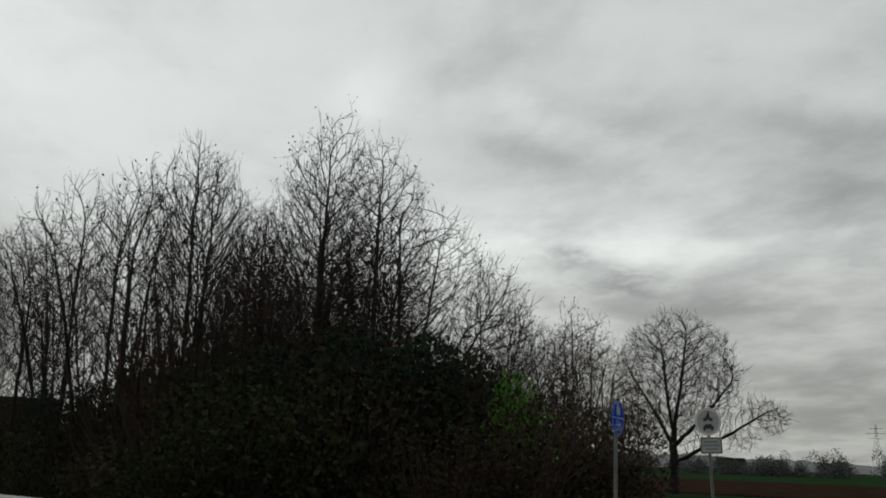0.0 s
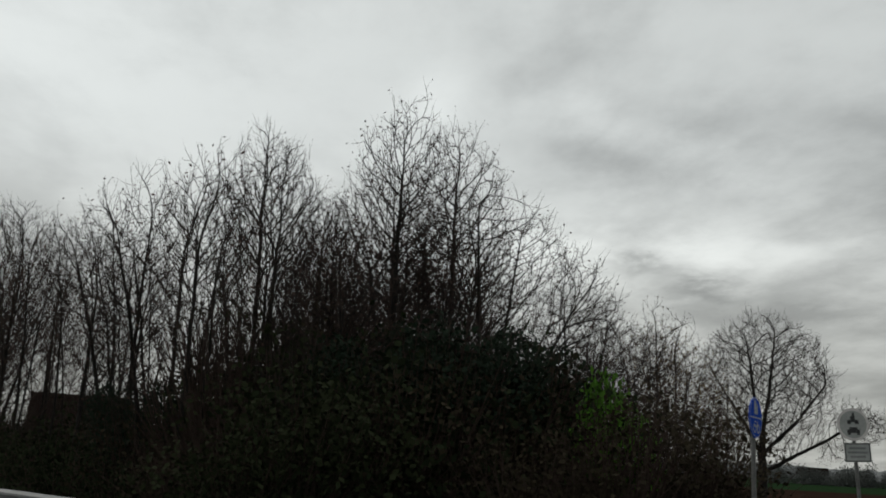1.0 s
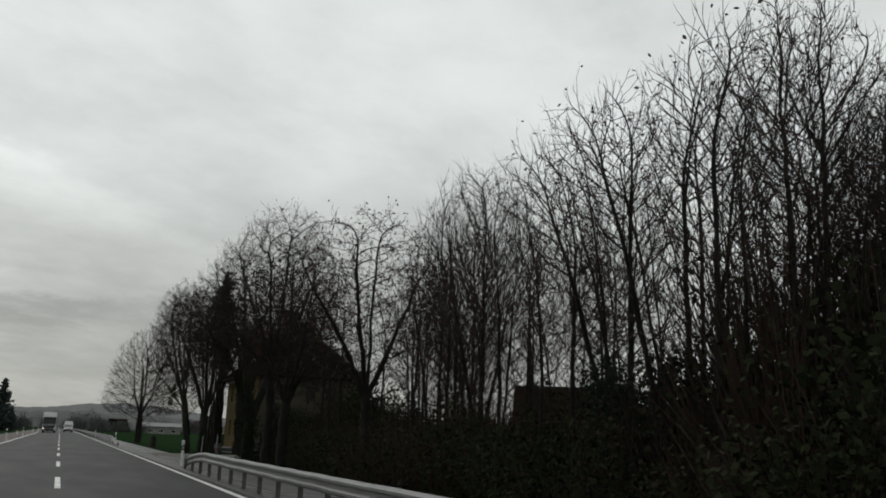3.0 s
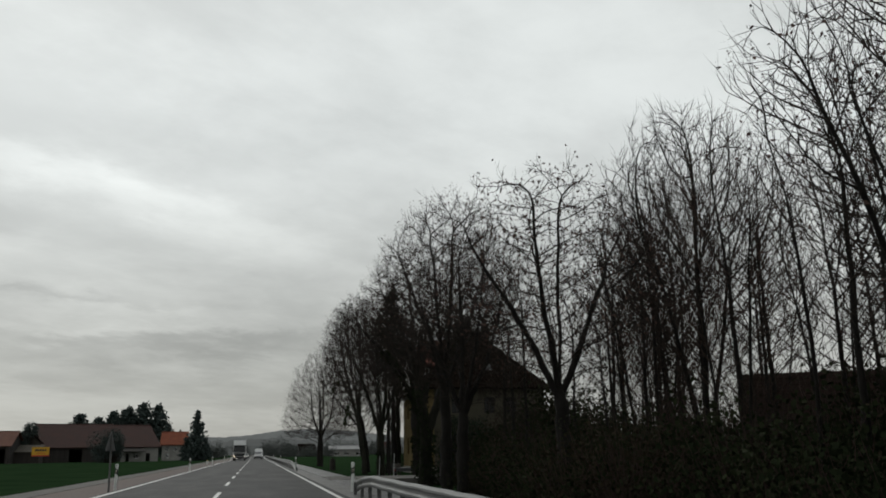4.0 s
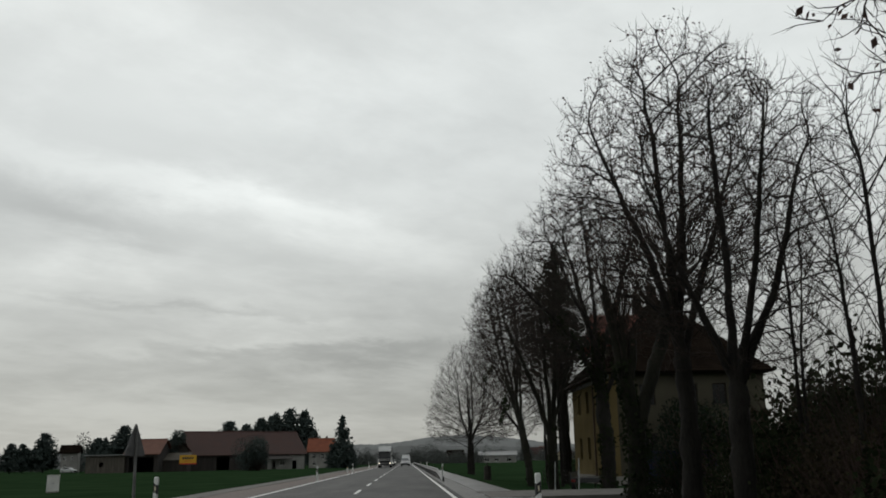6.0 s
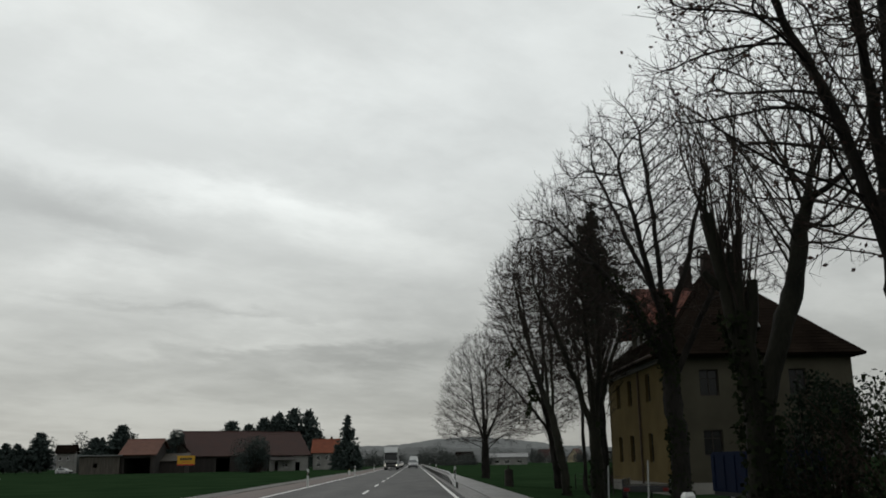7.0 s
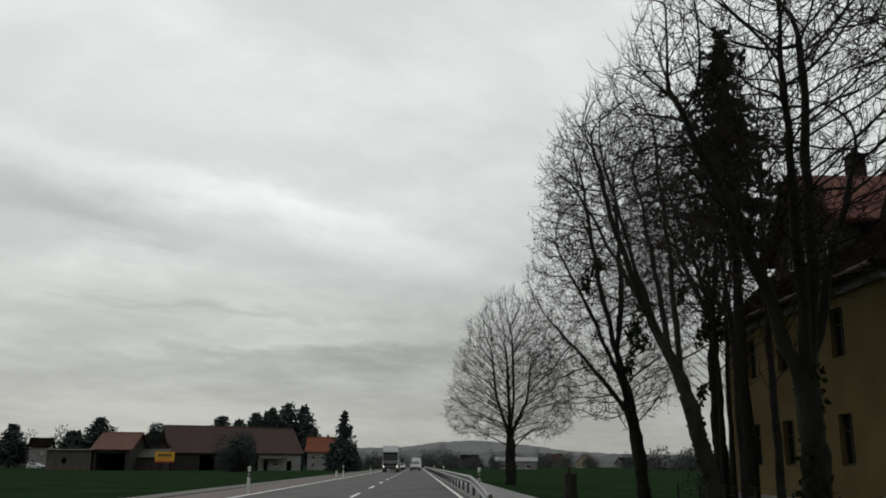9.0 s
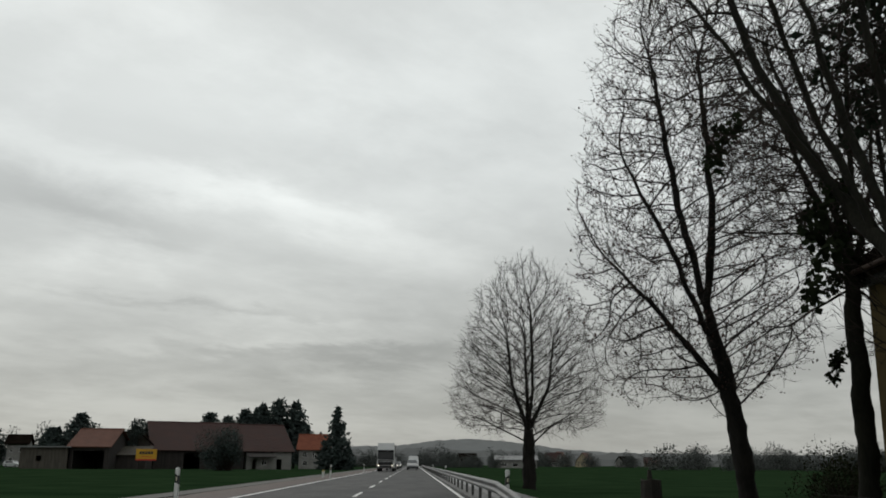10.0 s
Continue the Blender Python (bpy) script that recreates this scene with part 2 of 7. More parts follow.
TILE_RED = material("red_clay_tiles", (0.07, 0.019, 0.011), (0.145, 0.042, 0.024), 1.5, 0.8, 0.3, 12, per_piece=0.7)
TILE_DARK = material("dark_old_tiles", (0.006, 0.0046, 0.0037), (0.017, 0.0125, 0.0098), 0.9, 0.95, 0.3, 12, per_piece=0.6, gloss=0.0)
ROOF_SHED = material("dull_brown_shed_tiles", (0.013, 0.0085, 0.007), (0.026, 0.017, 0.0135), 0.6, 0.9, 0.3, 6, gloss=0.05)
ROOF_BROWN = material("brown_barn_tiles", (0.024, 0.0105, 0.009), (0.042, 0.019, 0.0155), 0.5, 0.85, 0.3, 6, per_piece=0.3)
ROOF_ORANGE = material("orange_roof_tiles", (0.075, 0.031, 0.021), (0.12, 0.055, 0.038), 0.6, 0.85, 0.3, 6)
ROOF_VIVID = material("vivid_orange_tiles", (0.12, 0.034, 0.017), (0.18, 0.055, 0.028), 0.6, 0.85, 0.3, 6)
WOOD_DARK = material("blackened_barn_boards", (0.016, 0.014, 0.0135), (0.036, 0.031, 0.028), 1.0, 0.95, 0.5, 10, per_piece=0.6, stretch=(3, 3, 0.4))
WOOD_GREY = material("grey_weathered_boards", (0.04, 0.036, 0.03), (0.085, 0.076, 0.062), 1.0, 0.95, 0.5, 10, stretch=(3, 3, 0.4))
WOOD_POST = material("rotten_dark_wood", (0.012, 0.011, 0.009), (0.034, 0.030, 0.024), 3.0, 0.95, 0.9, 20)
BRICK_RED = material("chimney_brick", (0.012, 0.008, 0.007), (0.03, 0.018, 0.014), 2.5, 0.95, 0.6, 14, per_piece=0.6)
FRAME_WHITE = material("white_window_frame", (0.60, 0.60, 0.58), (0.74, 0.74, 0.72), 3.0, 0.5)
FRAME_BROWN = material("brown_window_frame", (0.012, 0.009, 0.007), (0.026, 0.019, 0.014), 3.0, 0.6)
GLASS = material("dark_window_glass", (0.004, 0.0045, 0.005), (0.008, 0.009, 0.009), 2.0, 0.12, gloss=0.3, rough_var=0.03)
COPPER = material("brown_downpipe", (0.045, 0.028, 0.020), (0.09, 0.06, 0.045), 2.0, 0.5, metal=0.3)
BLUE_TARP = material("blue_tarpaulin", (0.002, 0.0052, 0.018), (0.0042, 0.0095, 0.029), 0.8, 0.8, 0.2, 6, gloss=0.1)
CABINET = material("grey_white_cabinet", (0.4, 0.4, 0.385), (0.54, 0.54, 0.515), 2.0, 0.6)
CAR_WHITE = material("white_car_paint", (0.36, 0.37, 0.37), (0.46, 0.465, 0.46), 1.0, 0.3, gloss=0.5)
CAR_SILVER = material("grey_silver_car_paint", (0.10, 0.105, 0.11), (0.15, 0.155, 0.16), 1.0, 0.3, metal=0.5, gloss=0.5)
CAR_DARK = material("dark_car_paint", (0.014, 0.015, 0.017), (0.026, 0.027, 0.03), 1.0, 0.3, gloss=0.5)
CAR_RED = material("red_lamp_plastic", (0.1, 0.006, 0.005), (0.16, 0.012, 0.01), 4.0, 0.3)
RUBBER = material("tyre_rubber", (0.010, 0.010, 0.010), (0.022, 0.022, 0.022), 6.0, 0.9)
RIM = material("steel_rim", (0.25, 0.25, 0.25), (0.4, 0.4, 0.4), 6.0, 0.4, metal=0.7)
TRIM_BLACK = material("black_trim", (0.010, 0.010, 0.011), (0.022, 0.022, 0.023), 4.0, 0.5)
HEADLIGHT = glowing("lit_headlight", (1.0, 0.95, 0.85), 1.1)
TAIL = glowing("lit_tail_lamp", (0.6, 0.03, 0.02), 0.5)
GREY_TARP = material("grey_trailer_side", (0.13, 0.135, 0.135), (0.2, 0.205, 0.205), 0.6, 0.6)


# Far skyline material: distance haze is put in as a faint even glow.
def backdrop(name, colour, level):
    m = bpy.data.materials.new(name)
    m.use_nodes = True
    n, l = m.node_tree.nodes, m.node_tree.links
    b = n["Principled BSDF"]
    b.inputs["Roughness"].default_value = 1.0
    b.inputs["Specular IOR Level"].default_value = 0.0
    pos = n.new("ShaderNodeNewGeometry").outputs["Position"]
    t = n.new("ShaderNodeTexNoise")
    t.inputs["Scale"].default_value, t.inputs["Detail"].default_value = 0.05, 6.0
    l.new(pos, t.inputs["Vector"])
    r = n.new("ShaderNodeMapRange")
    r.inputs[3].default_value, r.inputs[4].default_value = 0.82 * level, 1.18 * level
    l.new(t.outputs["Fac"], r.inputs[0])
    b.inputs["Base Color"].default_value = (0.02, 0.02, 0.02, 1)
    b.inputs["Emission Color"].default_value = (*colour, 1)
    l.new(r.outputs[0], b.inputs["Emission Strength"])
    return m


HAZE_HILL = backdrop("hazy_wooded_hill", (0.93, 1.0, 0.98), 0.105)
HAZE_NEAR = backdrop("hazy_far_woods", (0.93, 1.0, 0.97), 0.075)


# ---- building blocks ----
def mesh_of(name, verts, faces, smooth=False):
    me = bpy.data.meshes.new(name)
    me.from_pydata([tuple(v) for v in verts], [], faces)
    me.update()
    if smooth:
        me.polygons.foreach_set("use_smooth", [True] * len(me.polygons))
    return me


def put(name, me, mat, parent=None, label="", at=None):
    ob = new(name, me)
    if mat is not None and not me.materials:
        me.materials.append(mat)
    if parent is not None:
        ob.parent = parent
    if at is not None:
        ob.matrix_basis = at
    if label:
        ob["label"] = label
    return ob


def part(name, bm, mat, parent=None, label="", at=None, smooth=False):
    me = bpy.data.meshes.new(name)
    bm.to_mesh(me)
    bm.free()
    if smooth:
        me.polygons.foreach_set("use_smooth", [True] * len(me.polygons))
    return put(name, me, mat, parent, label, at)


def thing(name, at, label, category, group="", kind=""):
    ob = new(name)
    ob.matrix_basis = at
    return tagged(ob, label, category, group, kind)


def block(sx, sy, sz, at=(0, 0, 0), bevel=0.0, bm=None, taper=(1, 1)):
    """A box with its base centre at `at`; its top may be narrower."""
    bm = bm or bmesh.new()
    r = bmesh.ops.create_cube(bm, size=1.0)
    for v in r["verts"]:
        t = taper if v.co.z > 0 else (1, 1)
        v.co = Vector((v.co.x * sx * t[0] + at[0], v.co.y * sy * t[1] + at[1], (v.co.z + 0.5) * sz + at[2]))
    if bevel:
        es = list({e for v in r["verts"] for e in v.link_edges})
        bmesh.ops.bevel(bm, geom=es, offset=bevel, segments=2, affect="EDGES")
    return bm


def rod(r1, r2, length, at=(0, 0, 0), sides=12, bm=None, axis="z"):
    bm = bm or bmesh.new()
    m = Matrix.Translation(at) @ {"z": Matrix.Identity(4), "x": Matrix.Rotation(radians(90), 4, "Y"), "y": Matrix.Rotation(radians(-90), 4, "X")}[axis] @ Matrix.Translation((0, 0, length / 2))
    bmesh.ops.create_cone(bm, cap_ends=True, segments=sides, radius1=r1, radius2=r2, depth=length, matrix=m)
    return bm


def loft(profiles):
    """Joins closed outlines of equal count, one after the other, and caps both ends."""
    verts, faces, n = [], [], len(profiles[0])
    for p in profiles:
        verts += p
    for i in range(len(profiles) - 1):
        for j in range(n):
            k = (j + 1) % n
            faces.append((i * n + j, i * n + k, (i + 1) * n + k, (i + 1) * n + j))
    faces.append(tuple(range(n))[::-1])
    faces.append(tuple((len(profiles) - 1) * n + j for j in range(n)))
    bm = bmesh.new()
    me = mesh_of("loft", verts, faces)
    bm.from_mesh(me)
    bpy.data.meshes.remove(me)
    bmesh.ops.recalc_face_normals(bm, faces=bm.faces[:])
    return bm


def tubes(groups):
    """One mesh out of many tapered branches; groups: sides -> list of (points, radii), equal counts of points joined at once."""
    verts, faces, base = [], [], 0
    for sides, lines in groups.items():
        by_count = {}
        for p, r in lines:
            by_count.setdefault(len(p), []).append((p, r))
        for n, some in by_count.items():
            P = np.array([s[0] for s in some])
            R = np.array([s[1] for s in some])
            T = np.gradient(P, axis=1)
            T /= np.linalg.norm(T, axis=2, keepdims=True) + 1e-9
            ref = np.where(np.abs(T[..., 2:3]) > 0.8, np.array([1.0, 0, 0]), np.array([0, 0, 1.0]))
            U = np.cross(T, ref)
            U /= np.linalg.norm(U, axis=2, keepdims=True) + 1e-9
            V = np.cross(T, U)
            ang = np.arange(sides) * 2 * np.pi / sides
            rough = np.random.default_rng(1000 * n + len(some)).normal(1.0, 0.10 if sides >= 9 else 0.0, (len(some), n, sides, 1))
            ring = P[:, :, None, :] + rough * R[:, :, None, None] * (np.cos(ang)[None, None, :, None] * U[:, :, None, :] + np.sin(ang)[None, None, :, None] * V[:, :, None, :])
            B = len(some)
            verts.append(ring.reshape(-1, 3))
            idx = base + np.arange(B * n * sides).reshape(B, n, sides)
            nxt = np.roll(idx, -1, axis=2)
            f = np.stack([idx[:, :-1], nxt[:, :-1], nxt[:, 1:], idx[:, 1:]], axis=-1).reshape(-1, 4)
            faces.append(f)
            base += B * n * sides
    return np.concatenate(verts), np.concatenate(faces)


def fast_mesh(name, verts, faces, smooth=True):
    verts, faces = np.asarray(verts, dtype=np.float32), np.asarray(faces, dtype=np.int32)
    k = faces.shape[1]
    me = bpy.data.meshes.new(name)
    me.vertices.add(len(verts))
    me.vertices.foreach_set("co", verts.ravel())
    me.loops.add(faces.size)
    me.loops.foreach_set("vertex_index", faces.ravel())
    me.polygons.add(len(faces))
    me.polygons.foreach_set("loop_start", np.arange(0, faces.size, k, dtype=np.int32))
    me.polygons.foreach_set("use_smooth", np.full(len(faces), smooth))
    me.update(calc_edges=True)
    return me


def flakes(points, size, rng, droop=0.0, long=1.6):
    """Small four-sided leaves, one at each point, turned at random."""
    P = np.asarray(points)
    n = len(P)
    a = rng.normal(size=(n, 3))
    a[:, 2] -= droop
    a /= np.linalg.norm(a, axis=1, keepdims=True)
    b = np.cross(a, rng.normal(size=(n, 3)))
    b /= np.linalg.norm(b, axis=1, keepdims=True)
    s = size * rng.uniform(0.6, 1.4, size=(n, 1))
    q = np.stack([P, P + a * s * long * 0.5 + b * s * 0.5, P + a * s * long, P + a * s * long * 0.5 - b * s * 0.5], axis=1)
    return q.reshape(-1, 3), np.arange(4 * n).reshape(n, 4)


# ---- trees ----
def norm3(x, y, z):
    q = math.sqrt(x * x + y * y + z * z) or 1.0
    return x / q, y / q, z / q


def unit(a):
    return a / (np.linalg.norm(a, axis=-1, keepdims=True) + 1e-9)


def along(points, step, rng, wander=0.05):
    """A stem through the given points, cut into even steps with a little waver."""
    p = np.array(points, dtype=float)
    cut = np.concatenate([[0.0], np.cumsum(np.linalg.norm(np.diff(p, axis=0), axis=1))])
    n = max(2, int(round(cut[-1] / step)))
    s = np.linspace(0, cut[-1], n + 1)
    q = np.stack([np.interp(s, cut, p[:, k]) for k in range(3)], axis=1)
    for i in range(2):
        q[1:-1] = 0.5 * q[1:-1] + 0.25 * (q[:-2] + q[2:])
    q[1:-1] += rng.normal(0, wander, (len(q) - 2, 3))
    return q


def crown_points(profile, lobes, count, rng):
    """Where the crown wants twigs: rows of height, radius and shift in x and y, and round lobes (x, y, z, radius, half height, count) besides."""
    rows = np.array([(*r, 0.0, 0.0)[:4] for r in profile], dtype=float)
    zs = np.linspace(rows[0, 0], rows[-1, 0], 200)
    area = np.interp(zs, rows[:, 0], rows[:, 1]) ** 2 + 0.02
    z = np.interp(rng.uniform(0, 1, count), np.cumsum(area) / area.sum(), zs)
    r = np.interp(z, rows[:, 0], rows[:, 1]) * rng.uniform(0.02, 1, count) ** 0.45
    a = rng.uniform(0, 2 * np.pi, count)
    pts = [np.stack([np.interp(z, rows[:, 0], rows[:, 2]) + r * np.cos(a), np.interp(z, rows[:, 0], rows[:, 3]) + r * np.sin(a), z], axis=1)]
    for x, y, zc, rad, half, n in lobes:
        d = unit(rng.normal(size=(n, 3))) * rng.uniform(0.05, 1, (n, 1)) ** 0.4
        pts.append(np.array([x, y, zc]) + d * np.array([rad, rad, half]))
    return np.concatenate(pts)


def spikes(rows, radii):
    """Three-sided twigs through the given rows of points, the last row being their points."""
    n = len(rows[0])
    d = unit(rows[-1] - rows[0])
    u = unit(np.cross(d, np.where(np.abs(d[:, 2:3]) > 0.8, np.array([1.0, 0, 0]), np.array([0, 0, 1.0]))))
    w = np.cross(d, u)
    verts, faces = [], []
    for p, r in zip(rows, radii):
        for a in (0.0, 2.094, 4.189):
            verts.append(p + r * (math.cos(a) * u + math.sin(a) * w))
    verts.append(rows[-1])
    i = np.arange(n)
    for k in range(len(radii)):
        for j in range(3):
            a, b = (3 * k + j) * n + i, (3 * k + (j + 1) % 3) * n + i
            if k + 1 < len(radii):
                faces += [np.stack([a, b, b + 3 * n], axis=1), np.stack([a, b + 3 * n, a + 3 * n], axis=1)]
            else:
                faces.append(np.stack([a, b, 3 * len(radii) * n + i], axis=1))
    return np.concatenate(verts), np.concatenate(faces)


def tree_parts(seed, girth, profile, stems, count=900, lobes=(), stubs=(), step=0.25, kill=0.30, reach=2.6, up=0.10, keep=0.45, tip=0.0085, rise=0.6,
               twig=0.42, twigs=1, curl=0.25, droop=0.0, spread=0.95, buds=0.0, bud_size=0.05, bud_droop=0.0, flare=1.4, jitter=0.15, waver=0.04):
    """The meshes of a bare tree: trunk and limbs, twigs, and its buds or seeds. The stems are given; from them the limbs grow towards the
    points of the crown, each branch as thick as what it bears, and twigs stand on all that is thin."""
    rng = np.random.default_rng(seed)
    want = crown_points(profile, lobes, count, rng)
    axis = np.array([np.mean([(*r, 0.0, 0.0)[2] for r in profile]), np.mean([(*r, 0.0, 0.0)[3] for r in profile])])
    foot_z = profile[0][0]

    def sheared(p, sign):
        # limbs that grow level in sheared space rise outwards in the real one
        q = np.array(p, dtype=float)
        q[:, 2] += sign * rise * np.sqrt(((q[:, :2] - axis) ** 2).sum(axis=1) + 0.36)
        return q

    want = sheared(want, -1)
    nodes, parent = [], []
    for line in stems:
        q = sheared(along(line, step, rng, waver), -1)
        if nodes:
            have = np.array(nodes)
            last = int(np.argmin(np.linalg.norm(have - q[0], axis=1)))
            if np.linalg.norm(have[last] - q[0]) > 1.2:
                last = -1
                nodes.append(q[0])
                parent.append(-1)
                last = len(nodes) - 1
            q = q[1:]
        else:
            nodes.append(q[0])
            parent.append(-1)
            last, q = 0, q[1:]
        for p in q:
            nodes.append(p)
            parent.append(last)
            last = len(nodes) - 1
    room_for = 9000
    P = np.zeros((room_for, 3))
    D = np.zeros((room_for, 3))
    par = np.full(room_for, -1)
    kids = np.zeros(room_for, dtype=int)
    n = len(nodes)
    P[:n], par[:n] = nodes, parent
    for i in range(n):
        if par[i] >= 0:
            D[i] = unit(P[i] - P[par[i]])
            kids[par[i]] += 1
        else:
            D[i] = (0, 0, 1)
    # stems bear limbs only inside the crown
    gap = np.linalg.norm(want[:, None] - P[None, :n], axis=2)
    gap[:, sheared(P[:n], 1)[:, 2] < foot_z - 1.0] += 50.0
    near, dist = gap.argmin(axis=1), gap.min(axis=1)
    alive = dist > kill * 0.6
    for turn in range(90):
        if not alive.any() or n > room_for - 900:
            break
        ok = alive & (dist < reach)
        if not ok.any():
            reach *= 1.5
            if reach > 60:
                break
            continue
        pull = np.zeros((n, 3))
        np.add.at(pull, near[ok], unit(want[ok] - P[near[ok]]))
        who = np.unique(near[ok])
        full = kids[who] >= 3
        if full.any():
            alive[ok & np.isin(near, who[full])] = False
            who = who[~full]
        if not len(who):
            continue
        way = unit(unit(pull[who]) + keep * D[who] + rng.normal(0, jitter, (len(who), 3)) + np.array([0, 0, up]))
        fresh = P[who] + way * step * rng.uniform(0.8, 1.15, (len(who), 1))
        m = n + len(fresh)
        P[n:m], D[n:m], par[n:m] = fresh, way, who
        kids[who] += 1
        left = np.where(alive)[0]
        gap = np.linalg.norm(want[left][:, None] - fresh[None], axis=2)
        g, k = gap.min(axis=1), gap.argmin(axis=1)
        closer = g < dist[left]
        near[left[closer]], dist[left[closer]] = n + k[closer], g[closer]
        alive[left[dist[left] < kill]] = False
        n = m
    P, par = sheared(P[:n], 1), par[:n]
    D = np.tile(np.array([0.0, 0.0, 1.0]), (n, 1))
    D[par >= 0] = unit(P[par >= 0] - P[par[par >= 0]])
    # thickness: the ends' areas add up towards the foot
    ends = int((np.bincount(par[par >= 0], minlength=n) == 0).sum())
    power = math.log(max(ends, 3)) / math.log(girth / tip)
    load = np.zeros(n)
    main = np.full(n, -1)
    best = np.zeros(n)
    for i in range(n - 1, -1, -1):
        if load[i] == 0:
            load[i] = tip ** power
        q = par[i]
        if q >= 0:
            load[q] += load[i]
            if load[i] > best[q]:
                best[q], main[q] = load[i], i
    R = load ** (1 / power)
    R = np.where(R > 0.05, R * (1 + 0.55 * np.clip(1 - P[:, 2] / (foot_z + 2.5), 0, 1)), R)
    has = (main >= 0) & (par >= 0)
    for k in range(2):
        Q = P.copy()
        Q[has] = 0.5 * P[has] + 0.25 * (P[par[has]] + P[main[has]])
        P = Q
    for i in range(n):
        if par[i] < 0 and main[i] >= 0:
            R[i] *= flare
    thick, middle, thin = [], [], []
    for i in range(n):
        if par[i] >= 0 and main[par[i]] == i:
            continue
        chain, rad = ([par[i]], [min(R[par[i]] * 0.9, R[i] * 1.25)]) if par[i] >= 0 else ([], [])
        j = i
        while j >= 0:
            chain.append(j)
            rad.append(R[j])
            j = main[j]
        if len(chain) < 2:
            continue
        rad[-1] *= 0.6
        (thick if rad[1] > 0.06 else middle if rad[1] > 0.021 else thin).append((P[chain].tolist(), rad))
    groups = {9: thick + [s for s in stubs]}
    if middle:
        groups[6] = middle
    v, f = tubes(groups)
    trunk = fast_mesh("trunk", v, f)
    # twigs on everything thin
    slim_ = np.where((R < 0.021) & (par >= 0))[0]
    src = np.concatenate([np.repeat(slim_, twigs), np.where(main < 0)[0]])
    k = len(src)
    base = P[src]
    perp = unit(np.cross(D[src], rng.normal(size=(k, 3))))
    lean = rng.uniform(0.5, 1.1, (k, 1)) * spread
    way = D[src]
    ends_from = len(slim_) * twigs
    out = P[src[ends_from:]] - np.array([axis[0], axis[1], foot_z])
    way[ends_from:] = unit(way[ends_from:] * 0.7 + unit(out) * 0.8 + np.array([0, 0, 0.25]))
    lean[ends_from:] *= 0.3
    d1 = unit(way * np.cos(lean) + perp * np.sin(lean) + np.array([0, 0, -droop * 0.5]))
    size = twig * rng.uniform(0.5, 1.6, (k, 1))
    size[ends_from:] *= 1.35
    d2 = unit(d1 + np.array([0, 0, curl - droop]) + rng.normal(0, 0.28, (k, 3)))
    mid = base + d1 * size * 0.5
    end = mid + d2 * size * 0.5
    some = np.where(rng.random(k) < 0.8)[0]
    d3 = unit(d2[some] + unit(rng.normal(size=(len(some), 3))) * 0.9 + np.array([0, 0, curl - droop]))
    spur = mid[some] + d3 * size[some] * rng.uniform(0.25, 0.55, (len(some), 1))
    v, f = tubes({3: thin})
    f = np.concatenate([f[:, [0, 1, 2]], f[:, [0, 2, 3]]])
    v2, f2 = spikes([base, mid, end], [tip * 0.75, tip * 0.55])
    v3, f3 = spikes([mid[some], spur], [tip * 0.5])
    crown_mesh = fast_mesh("crown", np.concatenate([v, v2, v3]), np.concatenate([f, f2 + len(v), f3 + len(v) + len(v2)]), False)
    seeds = None
    if buds:
        tips = np.concatenate([end, spur])
        tips = tips[rng.random(len(tips)) < buds]
        if len(tips):
            v, f = flakes(tips, bud_size, rng, bud_droop, 1.8)
            seeds = fast_mesh("buds", v, f, False)
    return trunk, crown_mesh, seeds


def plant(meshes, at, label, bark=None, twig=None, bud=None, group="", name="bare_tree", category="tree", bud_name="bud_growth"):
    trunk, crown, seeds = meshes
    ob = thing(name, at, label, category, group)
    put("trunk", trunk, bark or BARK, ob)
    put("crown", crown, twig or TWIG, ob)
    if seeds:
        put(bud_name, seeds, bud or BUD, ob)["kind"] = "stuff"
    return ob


def ivy_on(tree, line, seed, wide=0.34, count=1500):
    """A ragged sleeve of ivy round a stem that follows the line."""
    rng = np.random.default_rng(seed)
    p = along(line, 0.12, rng, 0.01)
    at = rng.integers(0, len(p), count)
    lump = 0.55 + 0.6 * np.abs(np.sin(p[:, 2] * 1.7 + seed) * np.cos(p[:, 2] * 0.9 + 2 * seed)) * np.clip(1.4 - p[:, 2] / p[-1, 2], 0.35, 1.2)
    a, r = rng.uniform(0, 6.283, count), wide * lump[at] * rng.uniform(0.75, 1.2, count)
    pts = p[at] + np.stack([np.cos(a) * r, np.sin(a) * r, rng.normal(0, 0.08, count)], axis=1)
    v, f = flakes(pts, 0.10, rng, 0.8, 1.3)
    put("ivy_growth", fast_mesh("ivy", v, f, False), LEAF_DARK, tree, "dark ivy round the trunk")["kind"] = "stuff"


